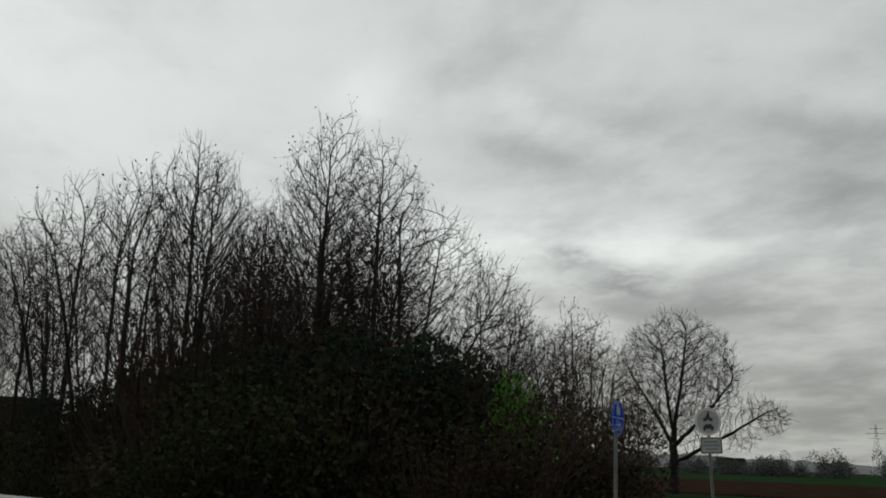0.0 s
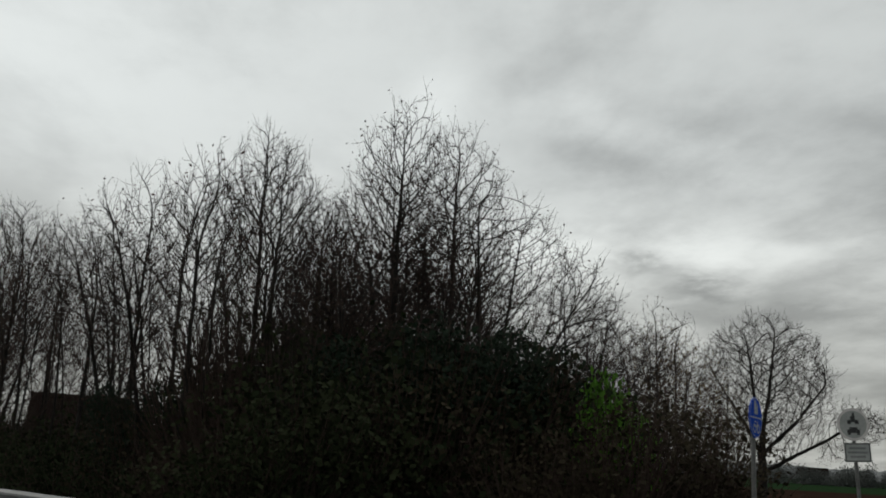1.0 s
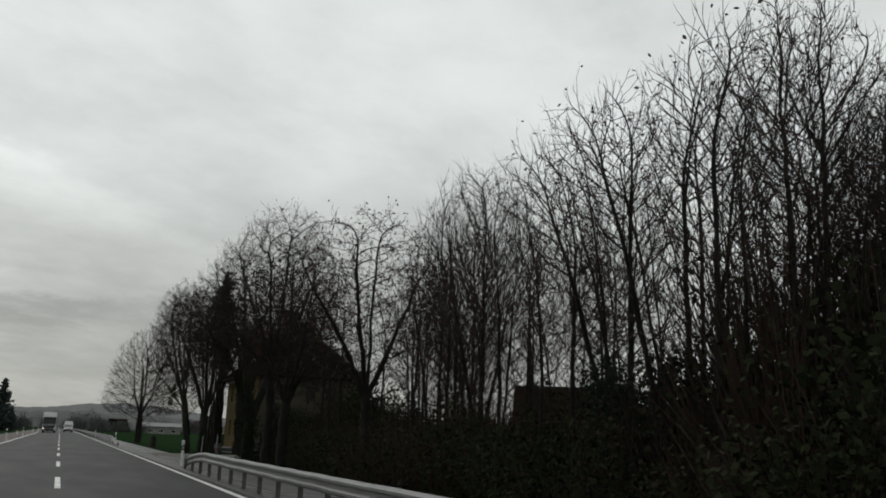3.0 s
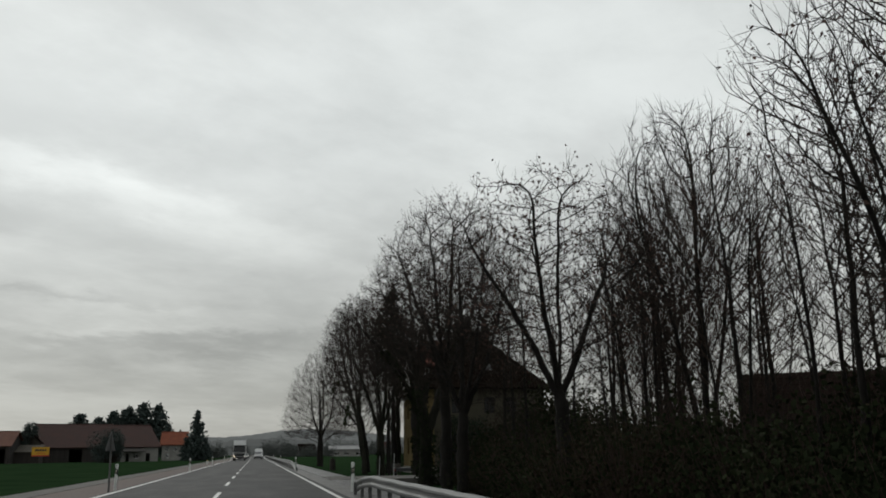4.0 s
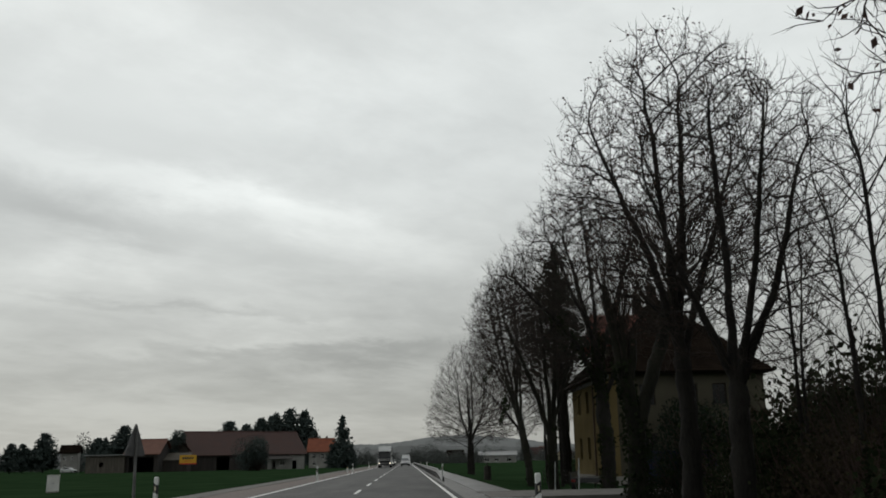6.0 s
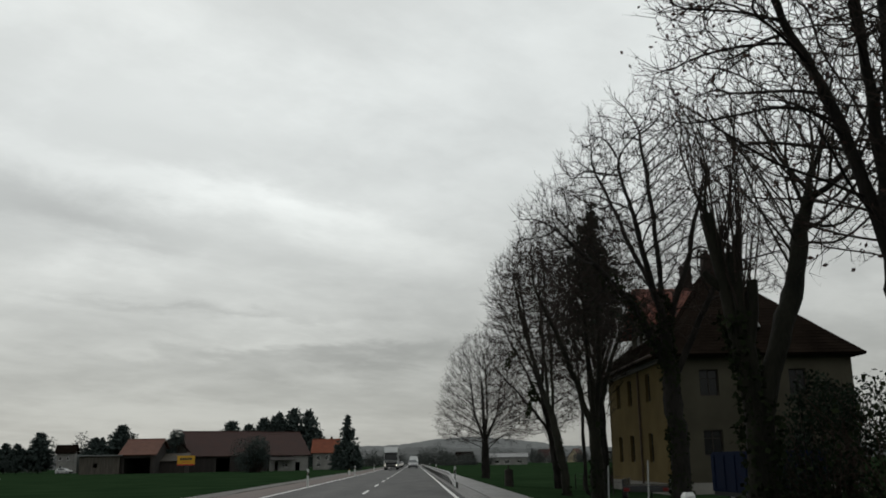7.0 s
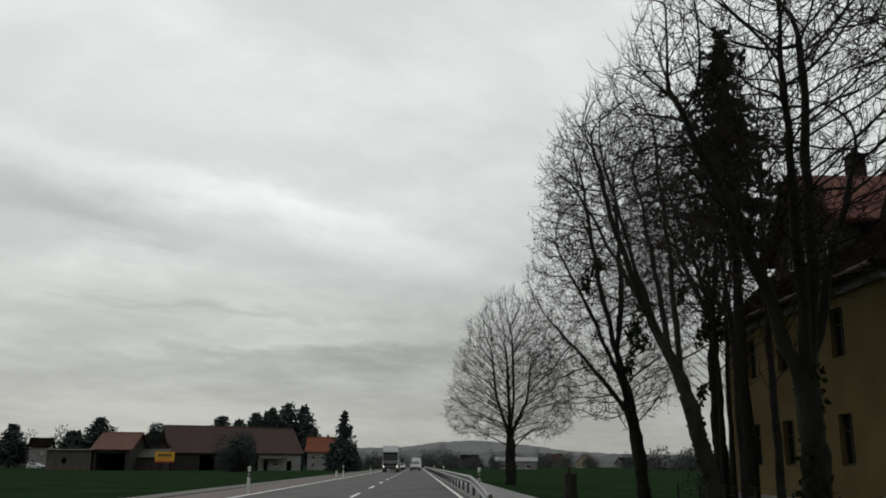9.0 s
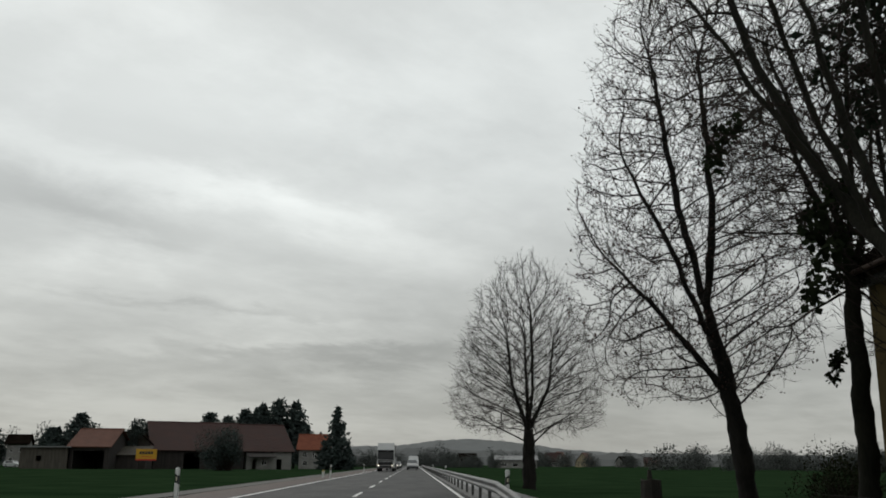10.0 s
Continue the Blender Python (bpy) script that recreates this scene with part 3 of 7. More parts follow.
def conifer_parts(seed, height, radius, foot, rows, per_row, droop=0.25, ragged=0.25, spray=0.34, bare=0.0, dome=False):
    rnd = random.Random(seed)
    rng = np.random.default_rng(seed)
    sticks, pts = [], []
    trunk = [(0.0, 0.0, -0.3)]
    for i in range(1, 9):
        trunk.append((rnd.gauss(0, 0.03), rnd.gauss(0, 0.03), height * i / 8))
    girth = height * 0.014 + 0.04
    stem = [(trunk, [girth * (1 - 0.93 * i / 8) for i in range(9)])]
    for i in range(rows):
        f = (i + rnd.random()) / rows
        z = foot + (height - foot) * f
        for j in range(per_row):
            if rnd.random() < bare:
                continue
            t = rnd.uniform(0, 6.283)
            size = radius * (math.sin(3.14 * (0.36 + 0.62 * f)) ** 0.85 if dome else (1 - f) ** 0.8 * (0.6 + 0.4 * min(1.0, f / 0.25))) * rnd.uniform(1 - 2 * ragged, 1 + ragged * 0.4) + 0.15
            line = []
            for s in range(5):
                q = s / 4
                line.append((math.cos(t) * size * q, math.sin(t) * size * q, z + size * (0.10 * q - droop * q * q * 1.6) + 0.25 * q * q * (f > 0.7)))
            sticks.append((line, [0.028 * (1 - f * 0.6) * (1 - 0.8 * s / 4) + 0.004 for s in range(5)]))
            count = max(4, int(size * 9 * (0.30 / min(spray, 0.30)) ** 1.6))
            for s in range(count):
                q = (s + rnd.random()) / count
                k = min(int(q * 4), 3)
                w = q * 4 - k
                c = [line[k][m] + (line[k + 1][m] - line[k][m]) * w for m in range(3)]
                c[0] += rnd.gauss(0, 0.10 * size * 0.5 + 0.03)
                c[1] += rnd.gauss(0, 0.10 * size * 0.5 + 0.03)
                c[2] += rnd.uniform(-0.16, 0.06)
                pts.append(c)
    v, f = tubes({7: stem})
    tr = fast_mesh("trunk", v, f)
    v, f = tubes({3: sticks})
    v2, f2 = flakes(pts, spray, rng, 0.5, 2.0)
    limbs = fast_mesh("limbs", v, f, False)
    return tr, limbs, fast_mesh("needles", v2, f2, False)


def plant_conifer(meshes, at, label, group="", name="spruce_tree", needle=None):
    ob = thing(name, at, label, "conifer", group)
    put("trunk", meshes[0], BARK, ob)
    put("limb_growth", meshes[1], TWIG, ob)["kind"] = "stuff"
    put("needles", meshes[2], needle or NEEDLE, ob)
    return ob


def shrub_parts(seed, width, height, leaves, leaf, twigs, lumps=7):
    """A thicket: stems that fan out of the ground, and leaves gathered in uneven clumps."""
    rnd = random.Random(seed)
    rng = np.random.default_rng(seed)
    centres = []
    for i in range(lumps):
        a, d = rnd.uniform(0, 6.28), width * 0.5 * rnd.uniform(0.1, 0.75)
        r = width * rnd.uniform(0.16, 0.3)
        centres.append((math.cos(a) * d, math.sin(a) * d, max(r * 0.7, height * rnd.uniform(0.25, 0.95) - r * 0.8), r))
    pts = []
    for i in range(leaves):
        c = centres[rnd.randrange(lumps)]
        d = norm3(rnd.gauss(0, 1), rnd.gauss(0, 1), rnd.gauss(0, 1))
        q = c[3] * rnd.uniform(0.35, 1.12) ** 0.6
        z = c[2] + d[2] * q * 1.1
        if z > 0.02:
            pts.append((c[0] + d[0] * q, c[1] + d[1] * q, z))
    lines = []
    for i in range(twigs):
        c = centres[rnd.randrange(lumps)]
        d = norm3(rnd.gauss(0, 1), rnd.gauss(0, 1), rnd.gauss(0.5, 1))
        q = c[3] * rnd.uniform(0.7, 1.45)
        end = (c[0] + d[0] * q, c[1] + d[1] * q, max(0.1, c[2] + d[2] * q))
        foot = (c[0] * 0.45 + rnd.gauss(0, 0.15), c[1] * 0.45 + rnd.gauss(0, 0.15), -0.1)
        mid = tuple(foot[k] * 0.45 + end[k] * 0.55 + rnd.gauss(0, 0.1) for k in range(3))
        lines.append(([foot, mid, end], [0.016, 0.010, 0.004]))
    v, f = tubes({3: lines})
    stems = fast_mesh("stems", v, f, False)
    if not pts:
        return stems, None
    v, f = flakes(pts, leaf, rng, 0.0, 1.5)
    return stems, fast_mesh("leaves", v, f, False)


def plant_shrub(meshes, at, label, leaf, group="", name="shrub", twig=None):
    ob = thing(name, at, label, "shrub", group)
    put("stemwork", meshes[0], twig or TWIG_RED, ob)
    if meshes[1]:
        put("leaves", meshes[1], None, ob)
        if not meshes[1].materials:
            meshes[1].materials.append(leaf)
    return ob


# ---- ground, road and path ----
LEFT_LINE, MID_LINE, RIGHT_LINE = 0.02, 3.81, 7.50


def strip(name, x0, x1, y0, y1, z, mat, label, category, rows=1, thick=0.05, uneven=0.0, kind="structure"):
    """A long flat slab along the road, with a little waver at its edges."""
    verts, faces = [], []
    rnd = random.Random(len(name) * 7 + int(x0 * 10))
    for i in range(rows + 1):
        y = y0 + (y1 - y0) * i / rows
        a, b = rnd.uniform(-uneven, uneven), rnd.uniform(-uneven, uneven)
        verts += [(x0 + a, y, z), (x1 + b, y, z), (x1 + b, y, z - thick), (x0 + a, y, z - thick)]
    for i in range(rows):
        for j in range(4):
            k = (j + 1) % 4
            faces.append((4 * i + j, 4 * i + 4 + j, 4 * i + 4 + k, 4 * i + k))
    faces += [(0, 1, 2, 3), (4 * rows + 3, 4 * rows + 2, 4 * rows + 1, 4 * rows)]
    bm = bmesh.new()
    me = mesh_of(name, verts, faces)
    bm.from_mesh(me)
    bpy.data.meshes.remove(me)
    bmesh.ops.recalc_face_normals(bm, faces=bm.faces[:])
    ob = part(name, bm, mat)
    return tagged(ob, label, category, kind=kind)


def ground_level(x, y):
    side = max(0.0, min(1.0, (-2.6 - x) / 5.0)) if x < 3 else max(0.0, min(1.0, (x - 10.2) / 4.0))
    return -0.07 - 0.26 * side * side * (3 - 2 * side)


gx = [-2600, -1200, -600, -300, -150, -90, -60, -40, -28, -20, -14, -10, -8, -6.5, -5, -4, -3.3, -2.6, 0, 4, 8, 10.2, 11, 12, 13, 14.2, 17, 20, 26, 34, 45, 60, 90, 150, 300, 600, 1200, 2600]
gy = [-2600, -1000, -400, -150, -60, -30, -15, -5] + [5 + 6 * i for i in range(32)] + [210, 240, 280, 340, 420, 520, 700, 1000, 1600, 2600]
verts, faces = [], []
for y in gy:
    for x in gx:
        lump = 0.05 * noise.noise((x * 0.13, y * 0.13, 0.3)) if (x < -4 or x > 11) else 0.0
        verts.append((x, y, ground_level(x, y) + lump))
w = len(gx)
for j in range(len(gy) - 1):
    for i in range(w - 1):
        faces.append((j * w + i, j * w + i + 1, (j + 1) * w + i + 1, (j + 1) * w + i))
ground = tagged(put("ground", mesh_of("ground", verts, faces, True), GRASS), "wide flat green field of young grass", "ground", kind="structure")

strip("road", LEFT_LINE - 0.22, RIGHT_LINE + 0.30, -120, 1400, 0.0, ASPHALT, "two-lane country road of dark damp asphalt", "road", 60, 0.3)
strip("side_road", -60, LEFT_LINE - 0.22, -9, 5.5, -0.004, ASPHALT, "side road of damp asphalt joining the country road", "road", 1, 0.3)
strip("cycle_path", 8.75, 10.15, 9, 700, -0.02, PATH_ASPHALT, "narrow damp asphalt cycle path beside the road", "path", 60, 0.2, 0.03)
strip("earth_shoulder", -2.35, LEFT_LINE - 0.22, 5.5, 500, -0.03, EARTH, "bare red-brown wet earth shoulder beside the road", "shoulder", 70, 0.2, 0.12)
strip("gravel_strip", -3.45, -2.35, 5.5, 500, -0.012, GRAVEL, "pale gravel strip between shoulder and field", "gravel", 90, 0.2, 0.10)
strip("grass_verge", RIGHT_LINE + 0.30, 8.75, 9, 700, -0.03, VERGE, "thin wet gravel verge under the crash barrier", "verge", 60, 0.2, 0.04)
strip("ploughed_field", 66, 140, -90, 80, -0.26, PLOUGHED, "brown ploughed field behind a strip of grass", "field", 8, 0.2, 1.5)
strip("gravel_entrance", 8.75, 24, 63.5, 69.5, -0.008, GRAVEL, "gravel entrance to the yard of the yellow house", "driveway", 6, 0.3, 0.2)
# sandy farm track that meets the field near the utility cabinet
track = bmesh.new()
for i in range(9):
    t = i / 8
    cx, cy = -8.5 - 22 * t, 64 + 12 * t + 12 * t * t
    for s in (-1, 1):
        track.verts.new((cx + s * 0.5, cy + s * 1.6, -0.20 + 0.01 * (i % 2)))
track.verts.ensure_lookup_table()
for i in range(8):
    track.faces.new([track.verts[k] for k in (2 * i, 2 * i + 1, 2 * i + 3, 2 * i + 2)])
bmesh.ops.recalc_face_normals(track, faces=track.faces[:])
bmesh.ops.solidify(track, geom=track.faces[:], thickness=0.1)
tagged(part("farm_track", track, material("sandy_track", (0.16, 0.12, 0.085), (0.30, 0.23, 0.165), 0.8, 0.9, 0.5, 16, space="world")), "pale sandy farm track at the edge of the field", "track", kind="structure")

# road markings
strip("edge_line", RIGHT_LINE - 0.07, RIGHT_LINE + 0.07, 9, 900, 0.006, PAINT_WHITE, "solid white edge line, slightly worn", "road marking", 80, 0.004, 0.008)
strip("edge_line", LEFT_LINE - 0.07, LEFT_LINE + 0.07, 5.5, 900, 0.006, PAINT_WHITE, "solid white edge line, slightly worn", "road marking", 80, 0.004, 0.008)
dash = part("lane_dash", block(0.13, 4.8, 0.005), PAINT_WHITE, at=pose(MID_LINE, 11.5, 0.002))
tagged(dash, "white centre line dash, slightly worn", "road marking", "centre line dashes", "structure")
for i in range(1, 30):
    copy_thing(dash, pose(MID_LINE, 11.5 + 12.0 * i, 0.002))


# ---- crash barriers ----
def barrier(y0, y1, x, sink_start, sink_end, spacing, label):
    """Corrugated steel rail on posts; its ends may sink to the ground."""
    ob = thing("crash_barrier", pose(x, y0, 0), label, "crash barrier", "crash barriers along the road")
    length = y1 - y0

    def fall(s):
        z = 0.0
        if sink_start:
            z = max(z, 0.42 * max(0.0, 1 - s / sink_start) ** 1.3)
        if sink_end:
            z = max(z, 0.34 * max(0.0, 1 - (length - s) / sink_end) ** 1.3)
        return z

    # W-shaped section: sideways offset and height
    section = [(0.00, 0.75), (-0.05, 0.745), (-0.085, 0.70), (-0.085, 0.66), (-0.02, 0.615), (-0.02, 0.575), (-0.085, 0.53), (-0.085, 0.49), (-0.05, 0.445), (0.00, 0.44),
               (0.006, 0.446), (-0.044, 0.452), (-0.078, 0.493), (-0.078, 0.528), (-0.012, 0.572), (-0.012, 0.618), (-0.078, 0.662), (-0.078, 0.698), (-0.046, 0.738), (0.006, 0.744)]
    count = int(length / 1.0)
    rnd = random.Random(int(y0))
    rings = []
    for i in range(count + 1):
        s = length * i / count
        bend = 0.25 * max(0.0, 1 - (length - s) / sink_end) ** 2 if sink_end else 0.0
        j = rnd.uniform(-0.006, 0.006)
        rings.append([(px_ + bend + j, s, pz - 0.06 - fall(s) + j) for px_, pz in section])
    part("rail", loft(rings), ZINC, ob)
    post = None
    s = 0.6
    while s < length - 0.3:
        top = 0.64 - fall(s)
        if post is None or fall(s) > 0.01 or fall(s - spacing) > 0.01:
            bm = block(0.10, 0.055, top + 0.25, (0.06, 0, -0.25), 0.006)
            p = part("post", bm, ZINC_POST, ob, at=pose(0, s, 0))
            if fall(s) < 0.01:
                post = p
        else:
            p = put("post", post.data, None, ob, at=pose(0, s, 0))
        s += spacing
    return ob


barrier(12.0, 47.5, 8.15, 0, 6.0, 2.0, "weathered galvanised crash barrier ending before the house entrance")
barrier(88.0, 330.0, 8.05, 10.0, 0, 4.0, "long galvanised crash barrier with a sunken end")


# ---- delineator posts ----
def delineator(at, label, face=1):
    ob = thing("delineator_post", at, label, "delineator post", "delineator posts")
    body = [(-0.06, 0.04), (-0.045, -0.045), (0.045, -0.045), (0.06, 0.04)]
    part("body", loft([[(x, y, -0.2) for x, y in body], [(x, y, 0.62) for x, y in body]]), POST_WHITE, ob)
    tilt = 0.045 * face
    part("black_band", loft([[(x * 1.04, y * 1.04, 0.62 + tilt * x / 0.06) for x, y in body], [(x * 1.04, y * 1.04, 0.83 + tilt * x / 0.06) for x, y in body]]), POST_BLACK, ob, "slanted black band")
    part("cap", loft([[(x, y, 0.81) for x, y in body], [(x, y, 0.98) for x, y in body], [(x * 0.7, y * 0.6, 1.01) for x, y in body]]), POST_WHITE, ob)
    part("reflector", block(0.028, 0.008, 0.10, (0, -0.052, 0.67), 0.003), REFLECTOR, ob, "pale reflector")
    return ob


for i, (x, y, tilt) in enumerate([(-0.42, 55.2, 1), (-0.36, 97.5, 0), (-0.7, 147.0, 1), (-0.7, 197.0, 0), (-0.7, 247.0, 0), (8.42, 49.5, 0), (8.42, 98.5, 1), (8.42, 148.5, 0), (8.42, 198.5, 0)]):
    delineator(pose(x, y, -0.03, 0, 1.2 * tilt, 0), "white roadside delineator post with a slanted black band", 1 if x > 3 else -1)
short = thing("marker_stub", pose(-1.5, 149.5, -0.03), "short yellowish-white marker post on the shoulder", "marker post")
part("stub", block(0.2, 0.16, 0.55, (0, 0, -0.05), 0.03), POST_WHITE, short)
part("cap", block(0.22, 0.18, 0.1, (0, 0, 0.46), 0.03), material("dull_yellow", (0.4, 0.33, 0.1), (0.55, 0.46, 0.18), 5.0, 0.6), short, "dull yellow cap")
for x, y, h in ((12.47, 67.4, 1.35), (12.2, 71.5, 1.2)):
    pole = thing("marker_pole", pose(x, y, -0.28, 1.0, 2.0, 0), "thin white marker pole beside the yard entrance", "marker pole", "marker poles at the entrance")
    part("shaft", rod(0.024, 0.022, h + 0.2, (0, 0, -0.1), 10), SIGN_WHITE, pole)
    part("tip", rod(0.022, 0.012, 0.06, (0, 0, h + 0.1), 10), SIGN_WHITE, pole)
old_post = thing("wooden_gatepost", pose(11.25, 93.9, -0.32, 0, 0, 12), "thick rotten dark wooden gatepost with a pointed stub", "post")
bm = bmesh.new()
rod(0.27, 0.24, 1.22, (0, 0, -0.1), 9, bm)
for v in bm.verts:
    v.co.x += 0.025 * noise.noise(v.co * 5)
    v.co.y += 0.025 * noise.noise(v.co * 5 + Vector((9, 0, 0)))
    if v.co.z > 1:
        v.co.z += 0.07 * noise.noise(v.co * 7)
part("shaft", bm, WOOD_POST, old_post)
part("stub", rod(0.07, 0.04, 0.24, (-0.02, 0, 1.1), 7), WOOD_POST, old_post)


# ---- road signs ----
def disc(r, thick, sides=36):
    bm = bmesh.new()
    bmesh.ops.create_cone(bm, cap_ends=True, segments=sides, radius1=r, radius2=r, depth=thick, matrix=Matrix.Rotation(radians(90), 4, "X"))
    return bm


def plate(w, h, thick=0.004, at=(0, 0, 0)):
    return block(w, thick, h, (at[0], at[1], at[2] - h / 2))


blue = thing("path_sign", pose(10.30, 7.27, 0.03, 0, 1.2, 4), "round blue shared path sign with white symbols on a grey pole", "road sign")
part("pole", rod(0.026, 0.026, 2.52, (0, 0.03, -0.3), 12), ZINC_POST, blue)
face = part("disc", disc(0.225, 0.012), BLUE_SIGN, blue, at=pose(0, 0, 2.17))
rim = bmesh.new()
for i in range(40):
    a, b = i * math.tau / 40, (i + 1) * math.tau / 40
    q = [rim.verts.new((math.sin(t) * r, -0.008, math.cos(t) * r)) for t, r in ((a, 0.218), (b, 0.218), (b, 0.210), (a, 0.210))]
    rim.faces.new(q)
part("rim", rim, SIGN_WHITE, face)
part("divider", plate(0.42, 0.012, 0.004, (0, -0.009, 0)), SIGN_WHITE, face)
sym = bmesh.new()
for sx, sz, w, h in ((-0.03, 0.10, 0.05, 0.12), (0.035, 0.085, 0.035, 0.09), (-0.03, 0.175, 0.035, 0.03), (0.035, 0.145, 0.025, 0.022)):
    block(w, 0.004, h, (sx, -0.009, sz - h / 2), 0, sym)
part("upper_symbol", sym, SIGN_WHITE, face)
cyc = bmesh.new()
for cx_ in (-0.065, 0.065):
    for i in range(16):
        a, b = i * math.tau / 16, (i + 1) * math.tau / 16
        cyc.faces.new([cyc.verts.new((cx_ + math.sin(t) * r, -0.010, -0.12 + math.cos(t) * r)) for t, r in ((a, 0.05), (b, 0.05), (b, 0.036), (a, 0.036))])
block(0.12, 0.004, 0.014, (0, -0.010, -0.10), 0, cyc)
block(0.014, 0.004, 0.09, (0.03, -0.010, -0.13), 0, cyc)
block(0.05, 0.004, 0.012, (-0.045, -0.010, -0.05), 0, cyc)
part("lower_symbol", cyc, SIGN_WHITE, face)

ban = thing("no_vehicles_sign", pose(13.22, 6.95, 0.02, 0, -2.4, -64) @ Matrix.Diagonal((0.93, 1, 1, 1)), "faded round white sign with black vehicle symbols above a text plate", "road sign")
part("pole", rod(0.026, 0.026, 2.45, (0, 0.035, -0.35), 12), ZINC_POST, ban)
face = part("disc", disc(0.215, 0.012), SIGN_WHITE, ban, at=pose(0, 0, 2.28))
rim = bmesh.new()
for i in range(40):
    a, b = i * math.tau / 40, (i + 1) * math.tau / 40
    rim.faces.new([rim.verts.new((math.sin(t) * r, -0.008, math.cos(t) * r)) for t, r in ((a, 0.212), (b, 0.212), (b, 0.18), (a, 0.18))])
part("faded_ring", rim, material("faded_ring_paint", (0.40, 0.38, 0.37), (0.5, 0.47, 0.46), 3.0, 0.6), face, "faded pale ring")
bike = bmesh.new()
for sx, sz, w, h in ((0, 0.045, 0.13, 0.03), (-0.05, 0.03, 0.05, 0.05), (0.05, 0.03, 0.05, 0.05), (0.0, 0.085, 0.06, 0.05), (0.01, 0.13, 0.03, 0.05)):
    block(w, 0.004, h, (sx, -0.009, sz - h / 2), 0, bike)
part("motorcycle_symbol", bike, SIGN_BLACK, face)
auto = bmesh.new()
for sx, sz, w, h in ((0, -0.09, 0.17, 0.045), (0, -0.055, 0.11, 0.035), (-0.06, -0.12, 0.035, 0.035), (0.06, -0.12, 0.035, 0.035)):
    block(w, 0.004, h, (sx, -0.009, sz - h / 2), 0, auto)
part("car_symbol", auto, SIGN_BLACK, face)
sub = part("text_plate", plate(0.35, 0.25, 0.006), SIGN_WHITE, ban, at=pose(0.03, 0, 1.915))
edge = bmesh.new()
for sx, sz, w, h in ((0, 0.112, 0.33, 0.012), (0, -0.112, 0.33, 0.012), (-0.162, 0, 0.012, 0.225), (0.162, 0, 0.012, 0.225)):
    block(w, 0.003, h, (sx, -0.005, sz - h / 2), 0, edge)
part("border", edge, SIGN_BLACK, sub)
words = bmesh.new()
for sz, w in ((0.055, 0.22), (0.0, 0.26), (-0.055, 0.2)):
    block(w, 0.003, 0.026, (0, -0.005, sz - 0.013), 0, words)
part("text_bars", words, SIGN_GREY, sub)

warn = thing("warning_sign", pose(-0.40, 53.2, -0.1, 0, 0, 72), "back of a triangular warning sign on a pole, darkened as backlit", "road sign")
part("pole", rod(0.035, 0.035, 2.4, (0, -0.03, -0.2), 12), ZINC_POST, warn)
tri3 = bmesh.new()
ring = [(-0.40, 0, 1.62), (-0.37, 0, 1.58), (0.37, 0, 1.58), (0.40, 0, 1.62), (0.03, 0, 2.30), (-0.03, 0, 2.30)]
f1 = [tri3.verts.new((x, -0.008, z)) for x, y, z in ring]
f2 = [tri3.verts.new((x, 0.008, z)) for x, y, z in ring]
tri3.faces.new(f1)
tri3.faces.new(f2[::-1])
for i in range(6):
    tri3.faces.new([f1[i], f1[(i + 1) % 6], f2[(i + 1) % 6], f2[i]])
bmesh.ops.recalc_face_normals(tri3, faces=tri3.faces[:])
part("triangle", tri3, SIGN_BACK, warn)

cab = thing("utility_cabinet", pose(-16.6, 92.4, -0.36, 0, 0, 14) @ Matrix.Diagonal((0.8, 1, 1, 1)), "grey-white roadside utility cabinet on a plinth in the grass", "cabinet")
part("plinth", block(0.92, 0.36, 0.16, (0, 0, -0.05)), PLINTH, cab)
part("body", block(0.9, 0.34, 0.98, (0, 0, 0.1), 0.02), CABINET, cab)
part("lid", block(0.98, 0.42, 0.05, (0, 0, 1.08), 0.015), CABINET, cab)
for s in (-0.215, 0.215):
    door = part("door", block(0.41, 0.015, 0.86, (s, -0.176, 0.15), 0.006), CABINET, cab)
    part("handle", block(0.02, 0.02, 0.12, (s * 0.3, -0.195, 0.55), 0.005), ZINC_POST, door)


